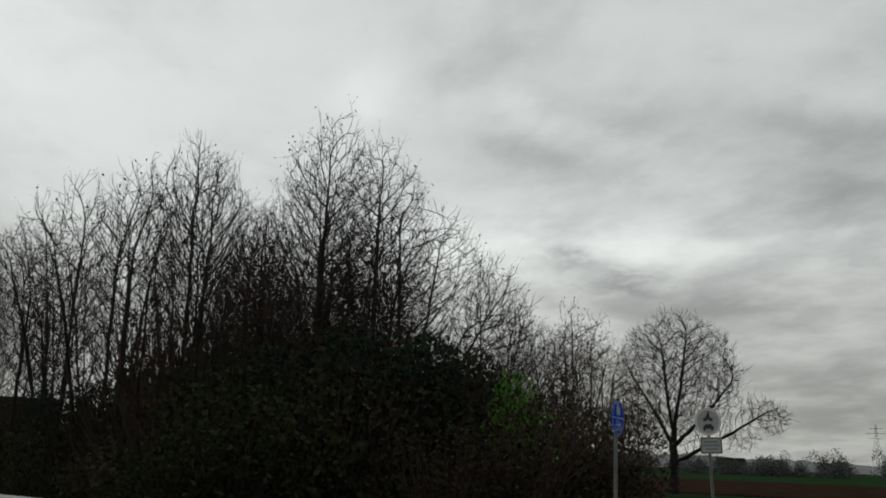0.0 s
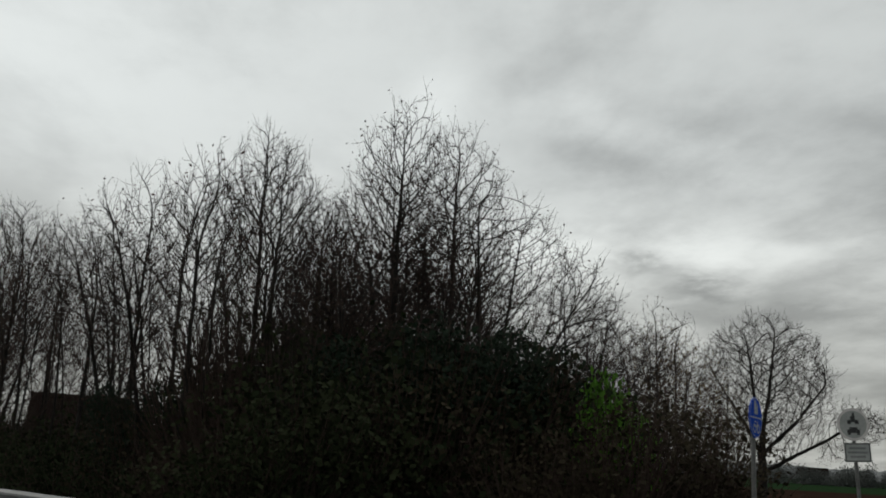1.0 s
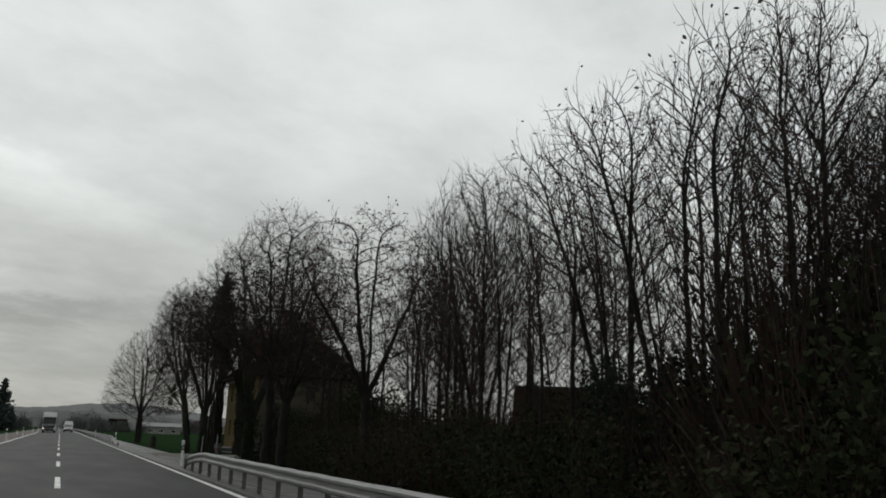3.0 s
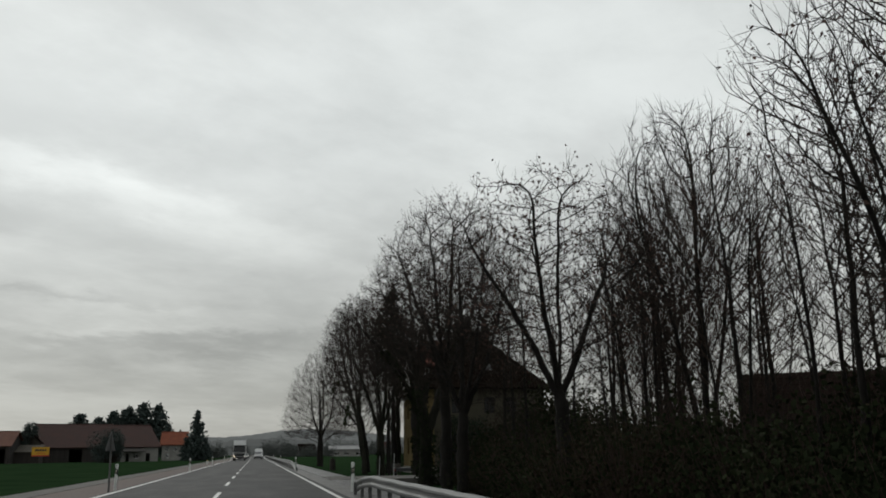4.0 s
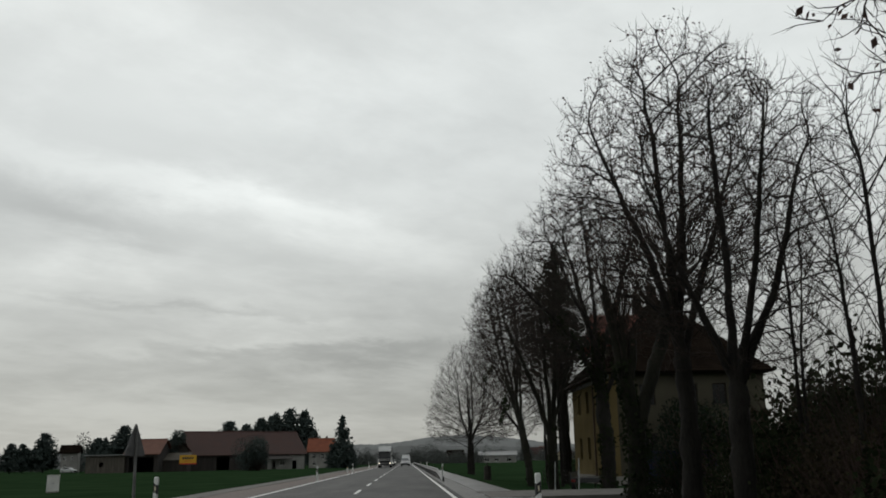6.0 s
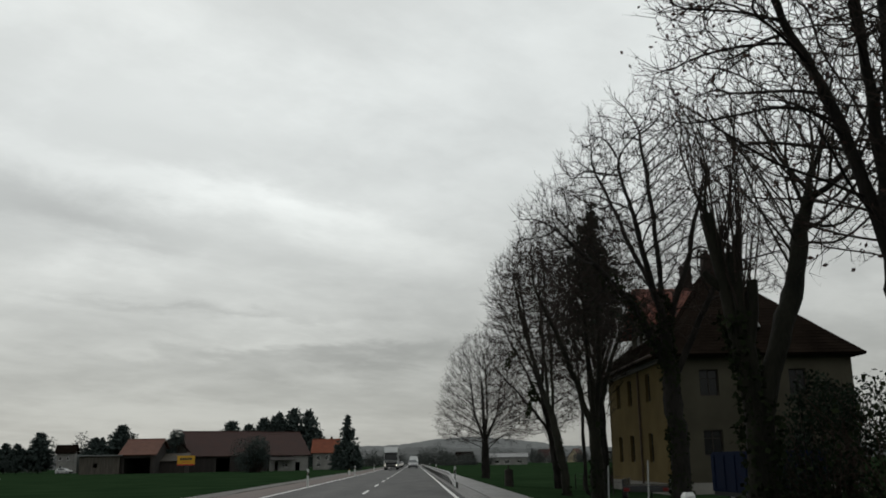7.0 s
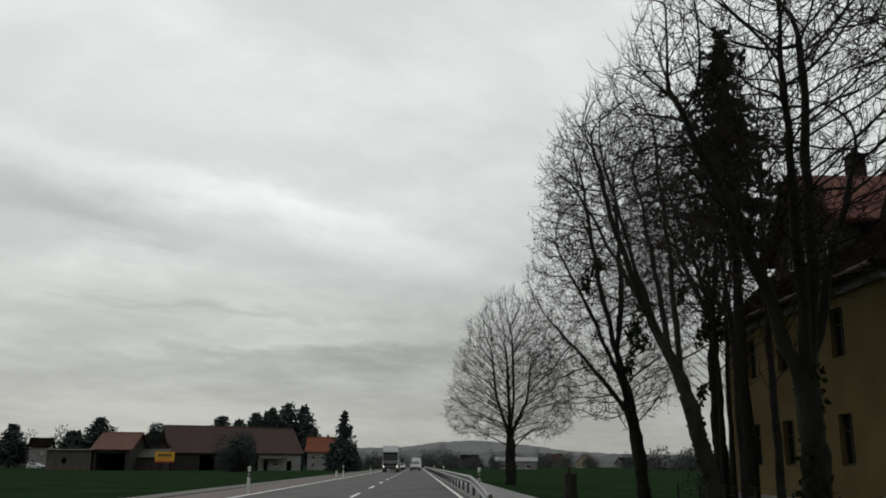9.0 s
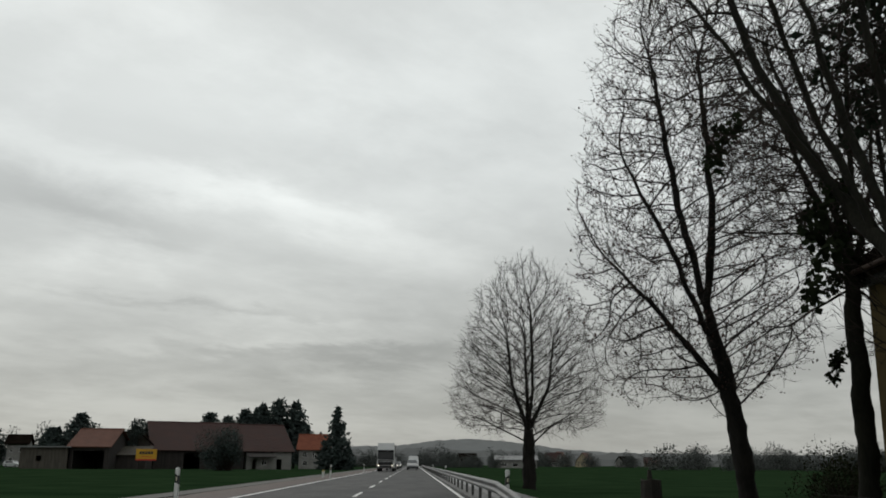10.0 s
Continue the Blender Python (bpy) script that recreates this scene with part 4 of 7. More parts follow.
# ---- houses ----
def wall(length, height, thick, openings=(), gable=0.0):
    """An upright wall from the origin along x, its outer face at y = 0 towards -y, with openings (x0, x1, z0, z1) cut through."""
    xs = sorted({0.0, length, *[v for o in openings for v in o[:2]]})
    zs = sorted({0.0, height, *[v for o in openings for v in o[2:]]})

    def solid(i, j):
        if i < 0 or j < 0 or i >= len(xs) - 1 or j >= len(zs) - 1:
            return False
        cx_, cz = (xs[i] + xs[i + 1]) / 2, (zs[j] + zs[j + 1]) / 2
        return not any(o[0] < cx_ < o[1] and o[2] < cz < o[3] for o in openings)

    bm = bmesh.new()

    def quad(*q):
        bm.faces.new([bm.verts.new(p) for p in q])

    for i in range(len(xs) - 1):
        for j in range(len(zs) - 1):
            if not solid(i, j):
                continue
            a, b, c, d = xs[i], xs[i + 1], zs[j], zs[j + 1]
            quad((a, 0, c), (b, 0, c), (b, 0, d), (a, 0, d))
            quad((a, thick, c), (a, thick, d), (b, thick, d), (b, thick, c))
            if not solid(i - 1, j):
                quad((a, 0, c), (a, 0, d), (a, thick, d), (a, thick, c))
            if not solid(i + 1, j):
                quad((b, 0, c), (b, thick, c), (b, thick, d), (b, 0, d))
            if not solid(i, j - 1):
                quad((a, 0, c), (a, thick, c), (b, thick, c), (b, 0, c))
            if not solid(i, j + 1):
                quad((a, 0, d), (b, 0, d), (b, thick, d), (a, thick, d))
    if gable:
        for y, s in ((0, 1), (thick, -1)):
            q = [(0, y, height), (length, y, height), (length / 2, y, height + gable)]
            quad(*(q if s > 0 else q[::-1]))
        quad((0, 0, height), (length / 2, 0, height + gable), (length / 2, thick, height + gable), (0, thick, height))
        quad((length, 0, height), (length, thick, height), (length / 2, thick, height + gable), (length / 2, 0, height + gable))
    bmesh.ops.remove_doubles(bm, verts=bm.verts[:], dist=0.0005)
    return bm


def window_in(parent, o, frame_mat, depth=0.12, sill=None):
    """A window with frame, mullion and panes set back in the opening o of a wall."""
    x0, x1, z0, z1 = o
    win = part("window", block(x1 - x0, 0.05, 0.06, ((x0 + x1) / 2, depth + 0.025, z1 - 0.06)), frame_mat, parent)
    bars = bmesh.new()
    block(x1 - x0, 0.05, 0.06, ((x0 + x1) / 2, depth + 0.025, z0), 0, bars)
    for x in (x0 + 0.03, x1 - 0.03, (x0 + x1) / 2):
        block(0.055, 0.05, z1 - z0 - 0.12, (x, depth + 0.025, z0 + 0.06), 0, bars)
    block(x1 - x0 - 0.1, 0.04, 0.035, ((x0 + x1) / 2, depth + 0.025, z0 + (z1 - z0) * 0.66), 0, bars)
    part("frame", bars, frame_mat, win)
    half = (x1 - x0) / 2
    for k in (0, 1):
        part("pane", block(half - 0.05, 0.012, z1 - z0 - 0.1, (x0 + half * (k + 0.5), depth + 0.035, z0 + 0.05)), GLASS, win)
    if sill is not None:
        part("sill", block(x1 - x0 + 0.12, 0.16, 0.05, ((x0 + x1) / 2, -0.03, z0 - 0.05), 0.008), sill, win)
    return win


def tiled(a, b, c, d, rows, cols, step=0.018, thick=0.05):
    """A roof slope with corners a, b at the eaves and c, d at the ridge, laid in courses of single overlapping tiles."""
    a, b, c, d = (np.array(q, dtype=float) for q in (a, b, c, d))
    up_ = np.cross(b - a, d - a)
    up_ /= np.linalg.norm(up_)
    if up_[2] < 0:
        up_ = -up_
    verts, faces = [], []
    rng = np.random.default_rng(rows * 31 + cols)
    for r in range(rows):
        f0, f1 = r / rows, min(1.0, (r + 1.12) / rows)
        l0, r0, l1, r1 = a + (d - a) * f0, b + (c - b) * f0, a + (d - a) * f1, b + (c - b) * f1
        n = max(1, int(round(cols * np.linalg.norm(r0 - l0) / max(np.linalg.norm(b - a), 0.01))))
        for k in range(n):
            t0, t1 = k / n + 0.004 / cols, (k + 1) / n - 0.03 / n
            h = step * (1 + rng.uniform(-0.3, 0.3))
            q = [l0 + (r0 - l0) * t0, l0 + (r0 - l0) * t1, l1 + (r1 - l1) * t1, l1 + (r1 - l1) * t0]
            base = len(verts)
            verts += [q[0] + up_ * (h + thick), q[1] + up_ * (h + thick), q[2] + up_ * thick, q[3] + up_ * thick, q[0] + up_ * 0.0, q[1] + up_ * 0.0]
            faces += [(base, base + 1, base + 2, base + 3), (base + 4, base + 5, base + 1, base)]
    return mesh_of("tiles", verts, faces)


def slab(corners, thick, bm=None):
    """A flat plate under the given corners."""
    bm = bm or bmesh.new()
    top = [bm.verts.new(p) for p in corners]
    n = (Vector(corners[1]) - Vector(corners[0])).cross(Vector(corners[2]) - Vector(corners[0])).normalized()
    if n.z < 0:
        n = -n
    low_ = [bm.verts.new(Vector(p) - n * thick) for p in corners]
    bm.faces.new(top)
    bm.faces.new(low_[::-1])
    k = len(corners)
    for i in range(k):
        bm.faces.new([top[i], low_[i], low_[(i + 1) % k], top[(i + 1) % k]])
    bmesh.ops.recalc_face_normals(bm, faces=bm.faces[:])
    return bm


# the yellow house by the road
HX, HY, HL, HD, HE = 17.4, 83.3, 11.9, 8.9, 6.35
house = thing("yellow_house", pose(HX, HY, -0.35), "two-storey yellow stucco house with a steep dark hipped tile roof", "house")
road_side = [(2.05, 2.90), (4.80, 5.65), (8.70, 9.50)]
holes = [(x0, x1, z0, z1) for x0, x1 in road_side for z0, z1 in ((1.45, 2.80), (4.32, 5.65))]
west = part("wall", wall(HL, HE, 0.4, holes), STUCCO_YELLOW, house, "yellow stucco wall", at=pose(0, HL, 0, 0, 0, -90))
for o in holes:
    window_in(west, o, FRAME_BROWN, 0.14)
holes = [(x0, x1, z0, z1) for x0, x1 in ((1.72, 2.60), (4.22, 5.05), (5.90, 6.72)) for z0, z1 in ((1.70, 2.85), (4.38, 5.58))]
# South wall: a darker, greyer stucco than the other outer walls.
south = part("wall", wall(HD - 0.4, HE, 0.4, [(o[0] - 0.4, o[1] - 0.4, o[2], o[3]) for o in holes]), STUCCO_GREY, house, "grey-beige stucco wall", at=pose(0.4, 0.003, 0))
for o in holes:
    window_in(south, (o[0] - 0.4, o[1] - 0.4, o[2], o[3]), FRAME_BROWN, 0.14)
part("wall", wall(HD - 0.4, HE, 0.4), STUCCO_YELLOW, house, at=pose(HD - 0.003, HL - 0.003, 0, 0, 0, 180))
part("wall", wall(HL - 0.8, HE, 0.4), STUCCO_YELLOW, house, at=pose(HD, 0.4, 0, 0, 0, 90))
bm = bmesh.new()
block(HD + 0.1, 0.06, 0.62, (HD / 2, -0.032, -0.1), 0.01, bm)
block(0.06, HL + 0.04, 0.62, (-0.032, HL / 2, -0.1), 0.01, bm)
part("plinth", bm, PLINTH, house, "pale plinth")
part("cornice", block(0.16, HL + 0.3, 0.22, (-0.09, HL / 2, HE - 0.42), 0.03), PLINTH, house)
pipe = rod(0.055, 0.055, HE - 0.1, (-0.09, 4.4, 0.05), 10)
part("downpipe", pipe, COPPER, house, "brown downpipe")
part("gutter", rod(0.075, 0.075, HL + 0.9, (-0.56, -0.45, HE - 0.13), 10, axis="y"), COPPER, house)
o_, RZ = 0.52, 11.3
A0, B0, C0, D0 = (-o_, -o_, HE - 0.12), (HD + o_, -o_, HE - 0.12), (HD + o_, HL + o_, HE - 0.12), (-o_, HL + o_, HE - 0.12)
F0 = [(1.0, 1.0, HE + 1.35), (HD - 1.0, 1.0, HE + 1.35), (HD - 1.0, HL - 1.0, HE + 1.35), (1.0, HL - 1.0, HE + 1.35)]
R1, R2 = (HD / 2, 5.0, RZ), (HD / 2, 7.2, RZ)
roof_ob = part("roof", slab((A0, B0, F0[1], F0[0]), 0.10), TILE_DARK, house, "steep hipped roof of old dark tiles")
for q in ((B0, C0, F0[2], F0[1]), (C0, D0, F0[3], F0[2]), (D0, A0, F0[0], F0[3]), (F0[0], F0[1], R1), (F0[1], F0[2], R2, R1), (F0[2], F0[3], R2), (F0[3], F0[0], R1, R2)):
    part("roof_slope", slab(q, 0.10), TILE_DARK, roof_ob)
for k, (q, rows, cols) in enumerate((((A0, B0, F0[1], F0[0]), 9, 38), ((D0, A0, F0[0], F0[3]), 9, 42), ((F0[0], F0[1], R1, R1), 22, 30), ((F0[3], F0[0], R1, R2), 22, 34), ((F0[1], F0[2], R2, R1), 22, 30))):
    ob = put("tile_cover", tiled(*q, rows, cols), TILE_DARK, roof_ob)
    ob["kind"] = "stuff"
sky_w = part("skylight", block(0.5, 0.7, 0.08, (0, 0, 0.02), 0.02), ZINC, house, "small metal-framed skylight", at=pose(4.85, 1.08, HE + 1.50, 46, 0, 0))
part("pane", block(0.38, 0.56, 0.02, (0, 0, 0.10)), material("pale_skylight_glass", (0.09, 0.095, 0.095), (0.13, 0.135, 0.135), 3.0, 0.5, gloss=0.2), sky_w)
for cx_, cy, top in ((4.15, 5.0, 12.0), (5.75, 5.6, 11.75), (4.3, 9.4, 12.3)):
    ch = part("chimney", block(0.62, 0.6, top - 8.6, (cx_, cy, 8.6), 0.02, taper=(0.88, 0.88)), BRICK_RED, house, "dark brick chimney")
    part("chimney_cap", block(0.68, 0.66, 0.1, (cx_, cy, top), 0.02), BRICK_RED, ch)
    part("flue", rod(0.13, 0.11, 0.28, (cx_, cy, top + 0.08), 10), BRICK_RED, ch)
# cross gable dormer towards the road
dormer = part("dormer", wall(5.6, 2.0, 0.25, [(1.0, 1.75, 0.35, 1.65), (2.3, 3.3, 0.35, 1.75), (3.85, 4.6, 0.35, 1.65)], 1.9), STUCCO_GREY, house, "dormer with a red tiled gable roof", at=pose(0.75, 8.6, HE + 0.1, 0, 0, -90))
for o in ((1.0, 1.75, 0.35, 1.65), (2.3, 3.3, 0.35, 1.75), (3.85, 4.6, 0.35, 1.65)):
    window_in(dormer, o, FRAME_WHITE, 0.06)
for x in (0.13, 5.47):
    part("cheek", block(0.22, 3.6, 2.0, (x, 2.05, 0)), WOOD_DARK, dormer, "dark boarded cheek")
dr = bmesh.new()
E1, E2 = (-0.45, -0.5, 1.68), (6.05, -0.5, 1.68)
P1, P2 = (2.8, -0.5, 4.0), (2.8, 4.6, 4.0)
G1, G2 = (-0.45, 4.6, 1.68), (6.05, 4.6, 1.68)
slab((E1, P1, P2, G1), 0.08, dr)
slab((E2, G2, P2, P1), 0.08, dr)
dormer_roof = part("dormer_roof", dr, TILE_RED, dormer, "red clay tiles")

# low outbuilding behind the thicket
shed = thing("outbuilding", pose(21.6, 41.4, -0.35, 0, 0, -30) @ Matrix.Diagonal((0.62, 0.62, 0.86, 1)), "low brown outbuilding with a faded red tile roof behind the trees", "shed")
for i, (l, at) in enumerate(((6.0, pose(-3, -2.2, 0)), (6.0, pose(3, 2.2, 0, 0, 0, 180)))):
    part("wall", wall(l, 2.6, 0.2), WOOD_GREY, shed, at=at)
for at in (pose(3, -2.2, 0, 0, 0, 90), pose(-3, 2.2, 0, 0, 0, -90)):
    part("gable", wall(4.4, 2.6, 0.2, (), 1.75), WOOD_GREY, shed, at=at)
for s in (-1, 1):
    q = ((-3.4, s * 2.65, 2.42), (3.4, s * 2.65, 2.42), (3.4, 0, 4.5), (-3.4, 0, 4.5))
    part("roof", slab(q, 0.08), ROOF_SHED, shed, "faded red tile roof")
    tl = put("tile_cover", tiled(*q, 9, 26), ROOF_SHED, shed)
    tl["kind"] = "stuff"


def barn(name, at, length, depth, eave, ridge, wall_mat, roof_mat, label, category="barn", boards=False, openings=(), over=0.6, rows=14, cols=60, windows=True, front_openings=()):
    ob = thing(name, at, label, category)
    walls = ((part("wall", wall(length, eave, 0.3, openings), wall_mat, ob, at=pose(0, 0, 0)), openings),
             (part("wall", wall(length, eave, 0.3), wall_mat, ob, at=pose(length, depth, 0, 0, 0, 180)), ()),
             (part("gable", wall(depth - 0.6, eave, 0.3, (), (ridge - eave) * 0.98), wall_mat, ob, at=pose(length, 0.3, 0, 0, 0, 90)), ()),
             (part("gable", wall(depth - 0.6, eave, 0.3, (), (ridge - eave) * 0.98), wall_mat, ob, at=pose(0, depth - 0.3, 0, 0, 0, -90)), ()))
    if windows:
        for o in openings:
            if o[3] - o[2] < 1.8:
                window_in(walls[0][0], o, FRAME_WHITE, 0.08)
    slope = (ridge - eave) / (depth / 2)
    for s in (0, 1):
        y0 = -over if s == 0 else depth + over
        q = ((-over, y0, eave - slope * over + 0.06), (length + over, y0, eave - slope * over + 0.06), (length + over, depth / 2, ridge + 0.06), (-over, depth / 2, ridge + 0.06))
        r = part("roof", slab(q, 0.12), roof_mat, ob)
        if s == 0:
            tl = put("tile_cover", tiled(*q, rows * 2, cols, 0.012), roof_mat, r)
            tl["kind"] = "stuff"
    part("ridge_cap", rod(0.14, 0.14, length + 2 * over, (-over, depth / 2, ridge + 0.12), 8, axis="x"), roof_mat, ob)
    if boards:
        rnd = random.Random(int(length * 10))
        bd = None
        x = 0.15
        while x < length - 0.1:
            if not any(o[0] - 0.05 < x < o[1] + 0.05 for o in openings):
                if bd is None:
                    bd = part("board", block(0.26, 0.04, eave - 0.25, (0, -0.025, 0.1)), WOOD_DARK, ob, at=pose(x, 0, 0))
                else:
                    put("board", bd.data, None, ob, at=pose(x, rnd.uniform(-0.01, 0), rnd.uniform(-0.04, 0.04)))
            x += 0.30
    return ob


GL = -0.34
big = barn("barn", pose(-46.4, 263, GL, 0, 0, 23), 18.2, 19.0, 3.95, 9.6, WOOD_DARK, ROOF_BROWN, "long dark boarded barn with a brown tile roof", boards=True, openings=[(6.0, 9.2, 0.0, 3.2)], cols=44)
wing = barn("farmhouse_wing", pose(-46.4 + 18.8 * 0.9205, 263 + 18.8 * 0.3907, GL, 0, 0, 23), 9.6, 19.0, 3.95, 9.45, STUCCO_WHITE, ROOF_BROWN, "pale stucco farmhouse wing under a brown tile roof", "farmhouse", openings=[(1.2, 2.1, 0.0, 2.0), (3.2, 4.4, 0.9, 2.0), (6.4, 7.5, 0.0, 2.1)], cols=24)
part("shed_roof", slab(((-0.2, -3.0, 2.6), (5.6, -3.0, 2.6), (5.6, 0.05, 3.5), (-0.2, 0.05, 3.5)), 0.12), WOOD_DARK, wing, "dark lean-to roof")
small = barn("small_barn", pose(-58.7, 251, GL), 7.2, 13, 4.3, 7.5, WOOD_DARK, ROOF_ORANGE, "small dark barn with an orange tile roof and an open front", openings=[(0.6, 6.4, 0.0, 3.4)], cols=26, windows=False)
mid = barn("gabled_barn", pose(-47.4, 264.5, GL, 0, 0, 97), 12, 7.4, 5.2, 8.2, WOOD_GREY, TILE_DARK, "grey weathered boarded barn seen at its gable", cols=20)
low_shed = thing("low_shed", pose(-67.5, 250, GL), "long low shed of grey boards with a flat roof", "shed")
part("wall", wall(8.8, 3.9, 0.2, [(3.0, 4.0, 1.4, 2.4)]), WOOD_GREY, low_shed)
part("wall", wall(7.0, 3.9, 0.2), WOOD_GREY, low_shed, at=pose(0, 7.2, 0, 0, 0, -90))
part("wall", wall(8.8, 3.9, 0.2), WOOD_GREY, low_shed, at=pose(8.8, 7.3, 0, 0, 0, 180))
part("roof", block(9.6, 8.2, 0.22, (4.4, 3.5, 3.92), 0.03), GREY_TARP, low_shed, "pale grey flat roof edge")
lean = thing("lean_to", pose(-52.0, 256, GL), "dark lean-to shed against the barns", "shed")
part("wall", wall(6.0, 2.6, 0.2), WOOD_DARK, lean)
part("roof", slab(((-0.3, -0.5, 2.7), (6.3, -0.5, 2.7), (6.3, 4.5, 4.4), (-0.3, 4.5, 4.4)), 0.15), WOOD_GREY, lean, "grey weathered roof")
part("wall", wall(4.6, 2.6, 0.2), WOOD_DARK, lean, at=pose(6.0, 0.2, 0, 0, 0, 90))

cottage = barn("orange_roofed_house", pose(-21.5, 297, GL), 6.4, 8.0, 4.8, 8.0, STUCCO_WHITE, ROOF_VIVID, "white house with a vivid orange tile roof", "house", openings=[(0.9, 1.9, 2.6, 3.8), (3.2, 4.2, 2.6, 3.8), (1.0, 2.0, 0.8, 1.9)], cols=22)
part("chimney", block(0.5, 0.5, 1.2, (4.6, 4.2, 7.6)), BRICK_RED, cottage)
barn("white_house", pose(-90.5, 298, GL, 0, 0, 12), 4.4, 6.0, 5.6, 7.4, STUCCO_WHITE, TILE_DARK, "small white house with a dark roof among trees", "house", openings=[(0.6, 1.3, 3.4, 4.4), (2.6, 3.2, 3.4, 4.4), (0.7, 1.5, 1.2, 2.2)], cols=18)
barn("brown_roofed_house", pose(-85.0, 312, GL, 0, 0, 6), 14, 9, 3.6, 7.2, STUCCO_WHITE, TILE_DARK, "long house with a dark roof behind the white house", "house", cols=30)

ban2 = thing("advert_banner", pose(-44.9, 252.6, GL), "bright yellow advertising banner with dark lettering on posts", "banner")
part("panel", block(3.9, 0.1, 1.9, (0, 0, 1.85), 0.03), YELLOW, ban2)
part("red_edge", block(3.9, 0.11, 0.28, (0, -0.003, 1.66)), RED, ban2, "red lower edge")
tx = bmesh.new()
for i, w_ in enumerate((0.42, 0.46, 0.40, 0.46, 0.40)):
    block(w_, 0.02, 0.50, (-1.08 + i * 0.54, -0.062, 2.82), 0, tx)
part("lettering_bars", tx, SIGN_BLACK, ban2)
part("lettering_bars", block(1.9, 0.02, 0.10, (0.1, -0.062, 2.3)), RED, ban2)
for s in (-1.6, 1.6):
    part("post", block(0.12, 0.12, 2.0, (s, 0.12, -0.1)), WOOD_DARK, ban2)

# far buildings across the fields
barn("long_warehouse", pose(36.0, 418, GL, 0, 0, -4), 15, 12, 3.0, 4.4, STUCCO_WHITE, GREY_TARP, "long low pale warehouse far across the field", "warehouse", openings=[(2, 4, 0.6, 1.8), (6, 8, 0.6, 1.8), (11, 13, 0.6, 1.8)], rows=4, cols=20)
for i, (x, y, l, e, r, turn, w_, rf) in enumerate(((84, 640, 9, 3.6, 8.2, -30, STUCCO_WHITE, ROOF_BROWN), (98, 650, 10, 3.4, 9.0, 60, material("ochre_stucco", (0.24, 0.15, 0.08), (0.32, 0.21, 0.11), 0.5, 0.95), ROOF_ORANGE), (113, 645, 11, 3.2, 8.4, 62, material("cream_stucco", (0.28, 0.23, 0.15), (0.35, 0.3, 0.2), 0.5, 0.95), ROOF_ORANGE), (136, 655, 9, 3.0, 6.5, 20, STUCCO_WHITE, TILE_DARK), (152, 665, 10, 3.0, 6.0, -10, STUCCO_GREY, ROOF_BROWN), (30, 560, 9, 3.0, 6.6, 10, STUCCO_WHITE, TILE_DARK))):
    barn("village_house", pose(x, y, GL, 0, 0, turn), l, 9, e, r, w_, rf, "village house with a tiled gable roof far across the field", "house", openings=[(1.5, 2.7, 1.0, 2.2), (5, 6.2, 1.0, 2.2)], rows=5, cols=14)
barn("far_farmhouse", pose(330, 114, GL, 0, 0, -70), 9, 9, 3.2, 5.2, STUCCO_WHITE, TILE_DARK, "white farmhouse among far trees beyond the ploughed field", "farmhouse", openings=[(2, 3.4, 1.4, 2.8), (6, 7.4, 1.4, 2.8)], rows=5, cols=14)


# power pylons on the skyline
def pylon(at, h):
    ob = thing("power_pylon", at, "thin steel lattice power pylon on the skyline", "pylon", "far power pylons")
    lines = []
    for sx in (-1, 1):
        for sy in (-1, 1):
            lines.append(([(sx * 2.6, sy * 2.6, -0.5), (sx * 1.1, sy * 1.1, h * 0.6), (sx * 0.3, sy * 0.3, h)], [0.14, 0.12, 0.09]))
    for k in range(8):
        z0, z1 = h * k / 8, h * (k + 1) / 8
        a0, a1 = 2.6 - 2.3 * k / 8, 2.6 - 2.3 * (k + 1) / 8
        lines.append(([(-a0, -a0, z0), (0, -(a0 + a1) / 2, (z0 + z1) / 2), (a1, -a1, z1)], [0.06] * 3))
        lines.append(([(a0, -a0, z0), (0, -(a0 + a1) / 2, (z0 + z1) / 2), (-a1, -a1, z1)], [0.06] * 3))
    v, f = tubes({4: lines})
    put("lattice", fast_mesh("lattice", v, f), PYLON_GREY, ob)
    for q, z in ((5.0, 0.72), (6.5, 0.82), (4.0, 0.92)):
        part("crossarm", block(2 * q, 0.2, 0.22, (0, 0, h * z)), PYLON_GREY, ob)


pylon(pose(600, 110, GL, 0, 0, 70), 30)
pylon(pose(760, 118, GL, 0, 0, 70), 30)


# ---- vehicles ----
def wheel(parent, x, y, r, w_):
    t = part("wheel", rod(r, r, w_, (x - w_ / 2, y, r), 20, axis="x"), RUBBER, parent, "black tyre")
    part("rim", rod(r * 0.6, r * 0.6, w_ + 0.02, (x - w_ / 2 - 0.01, y, r), 14, axis="x"), RIM, t)


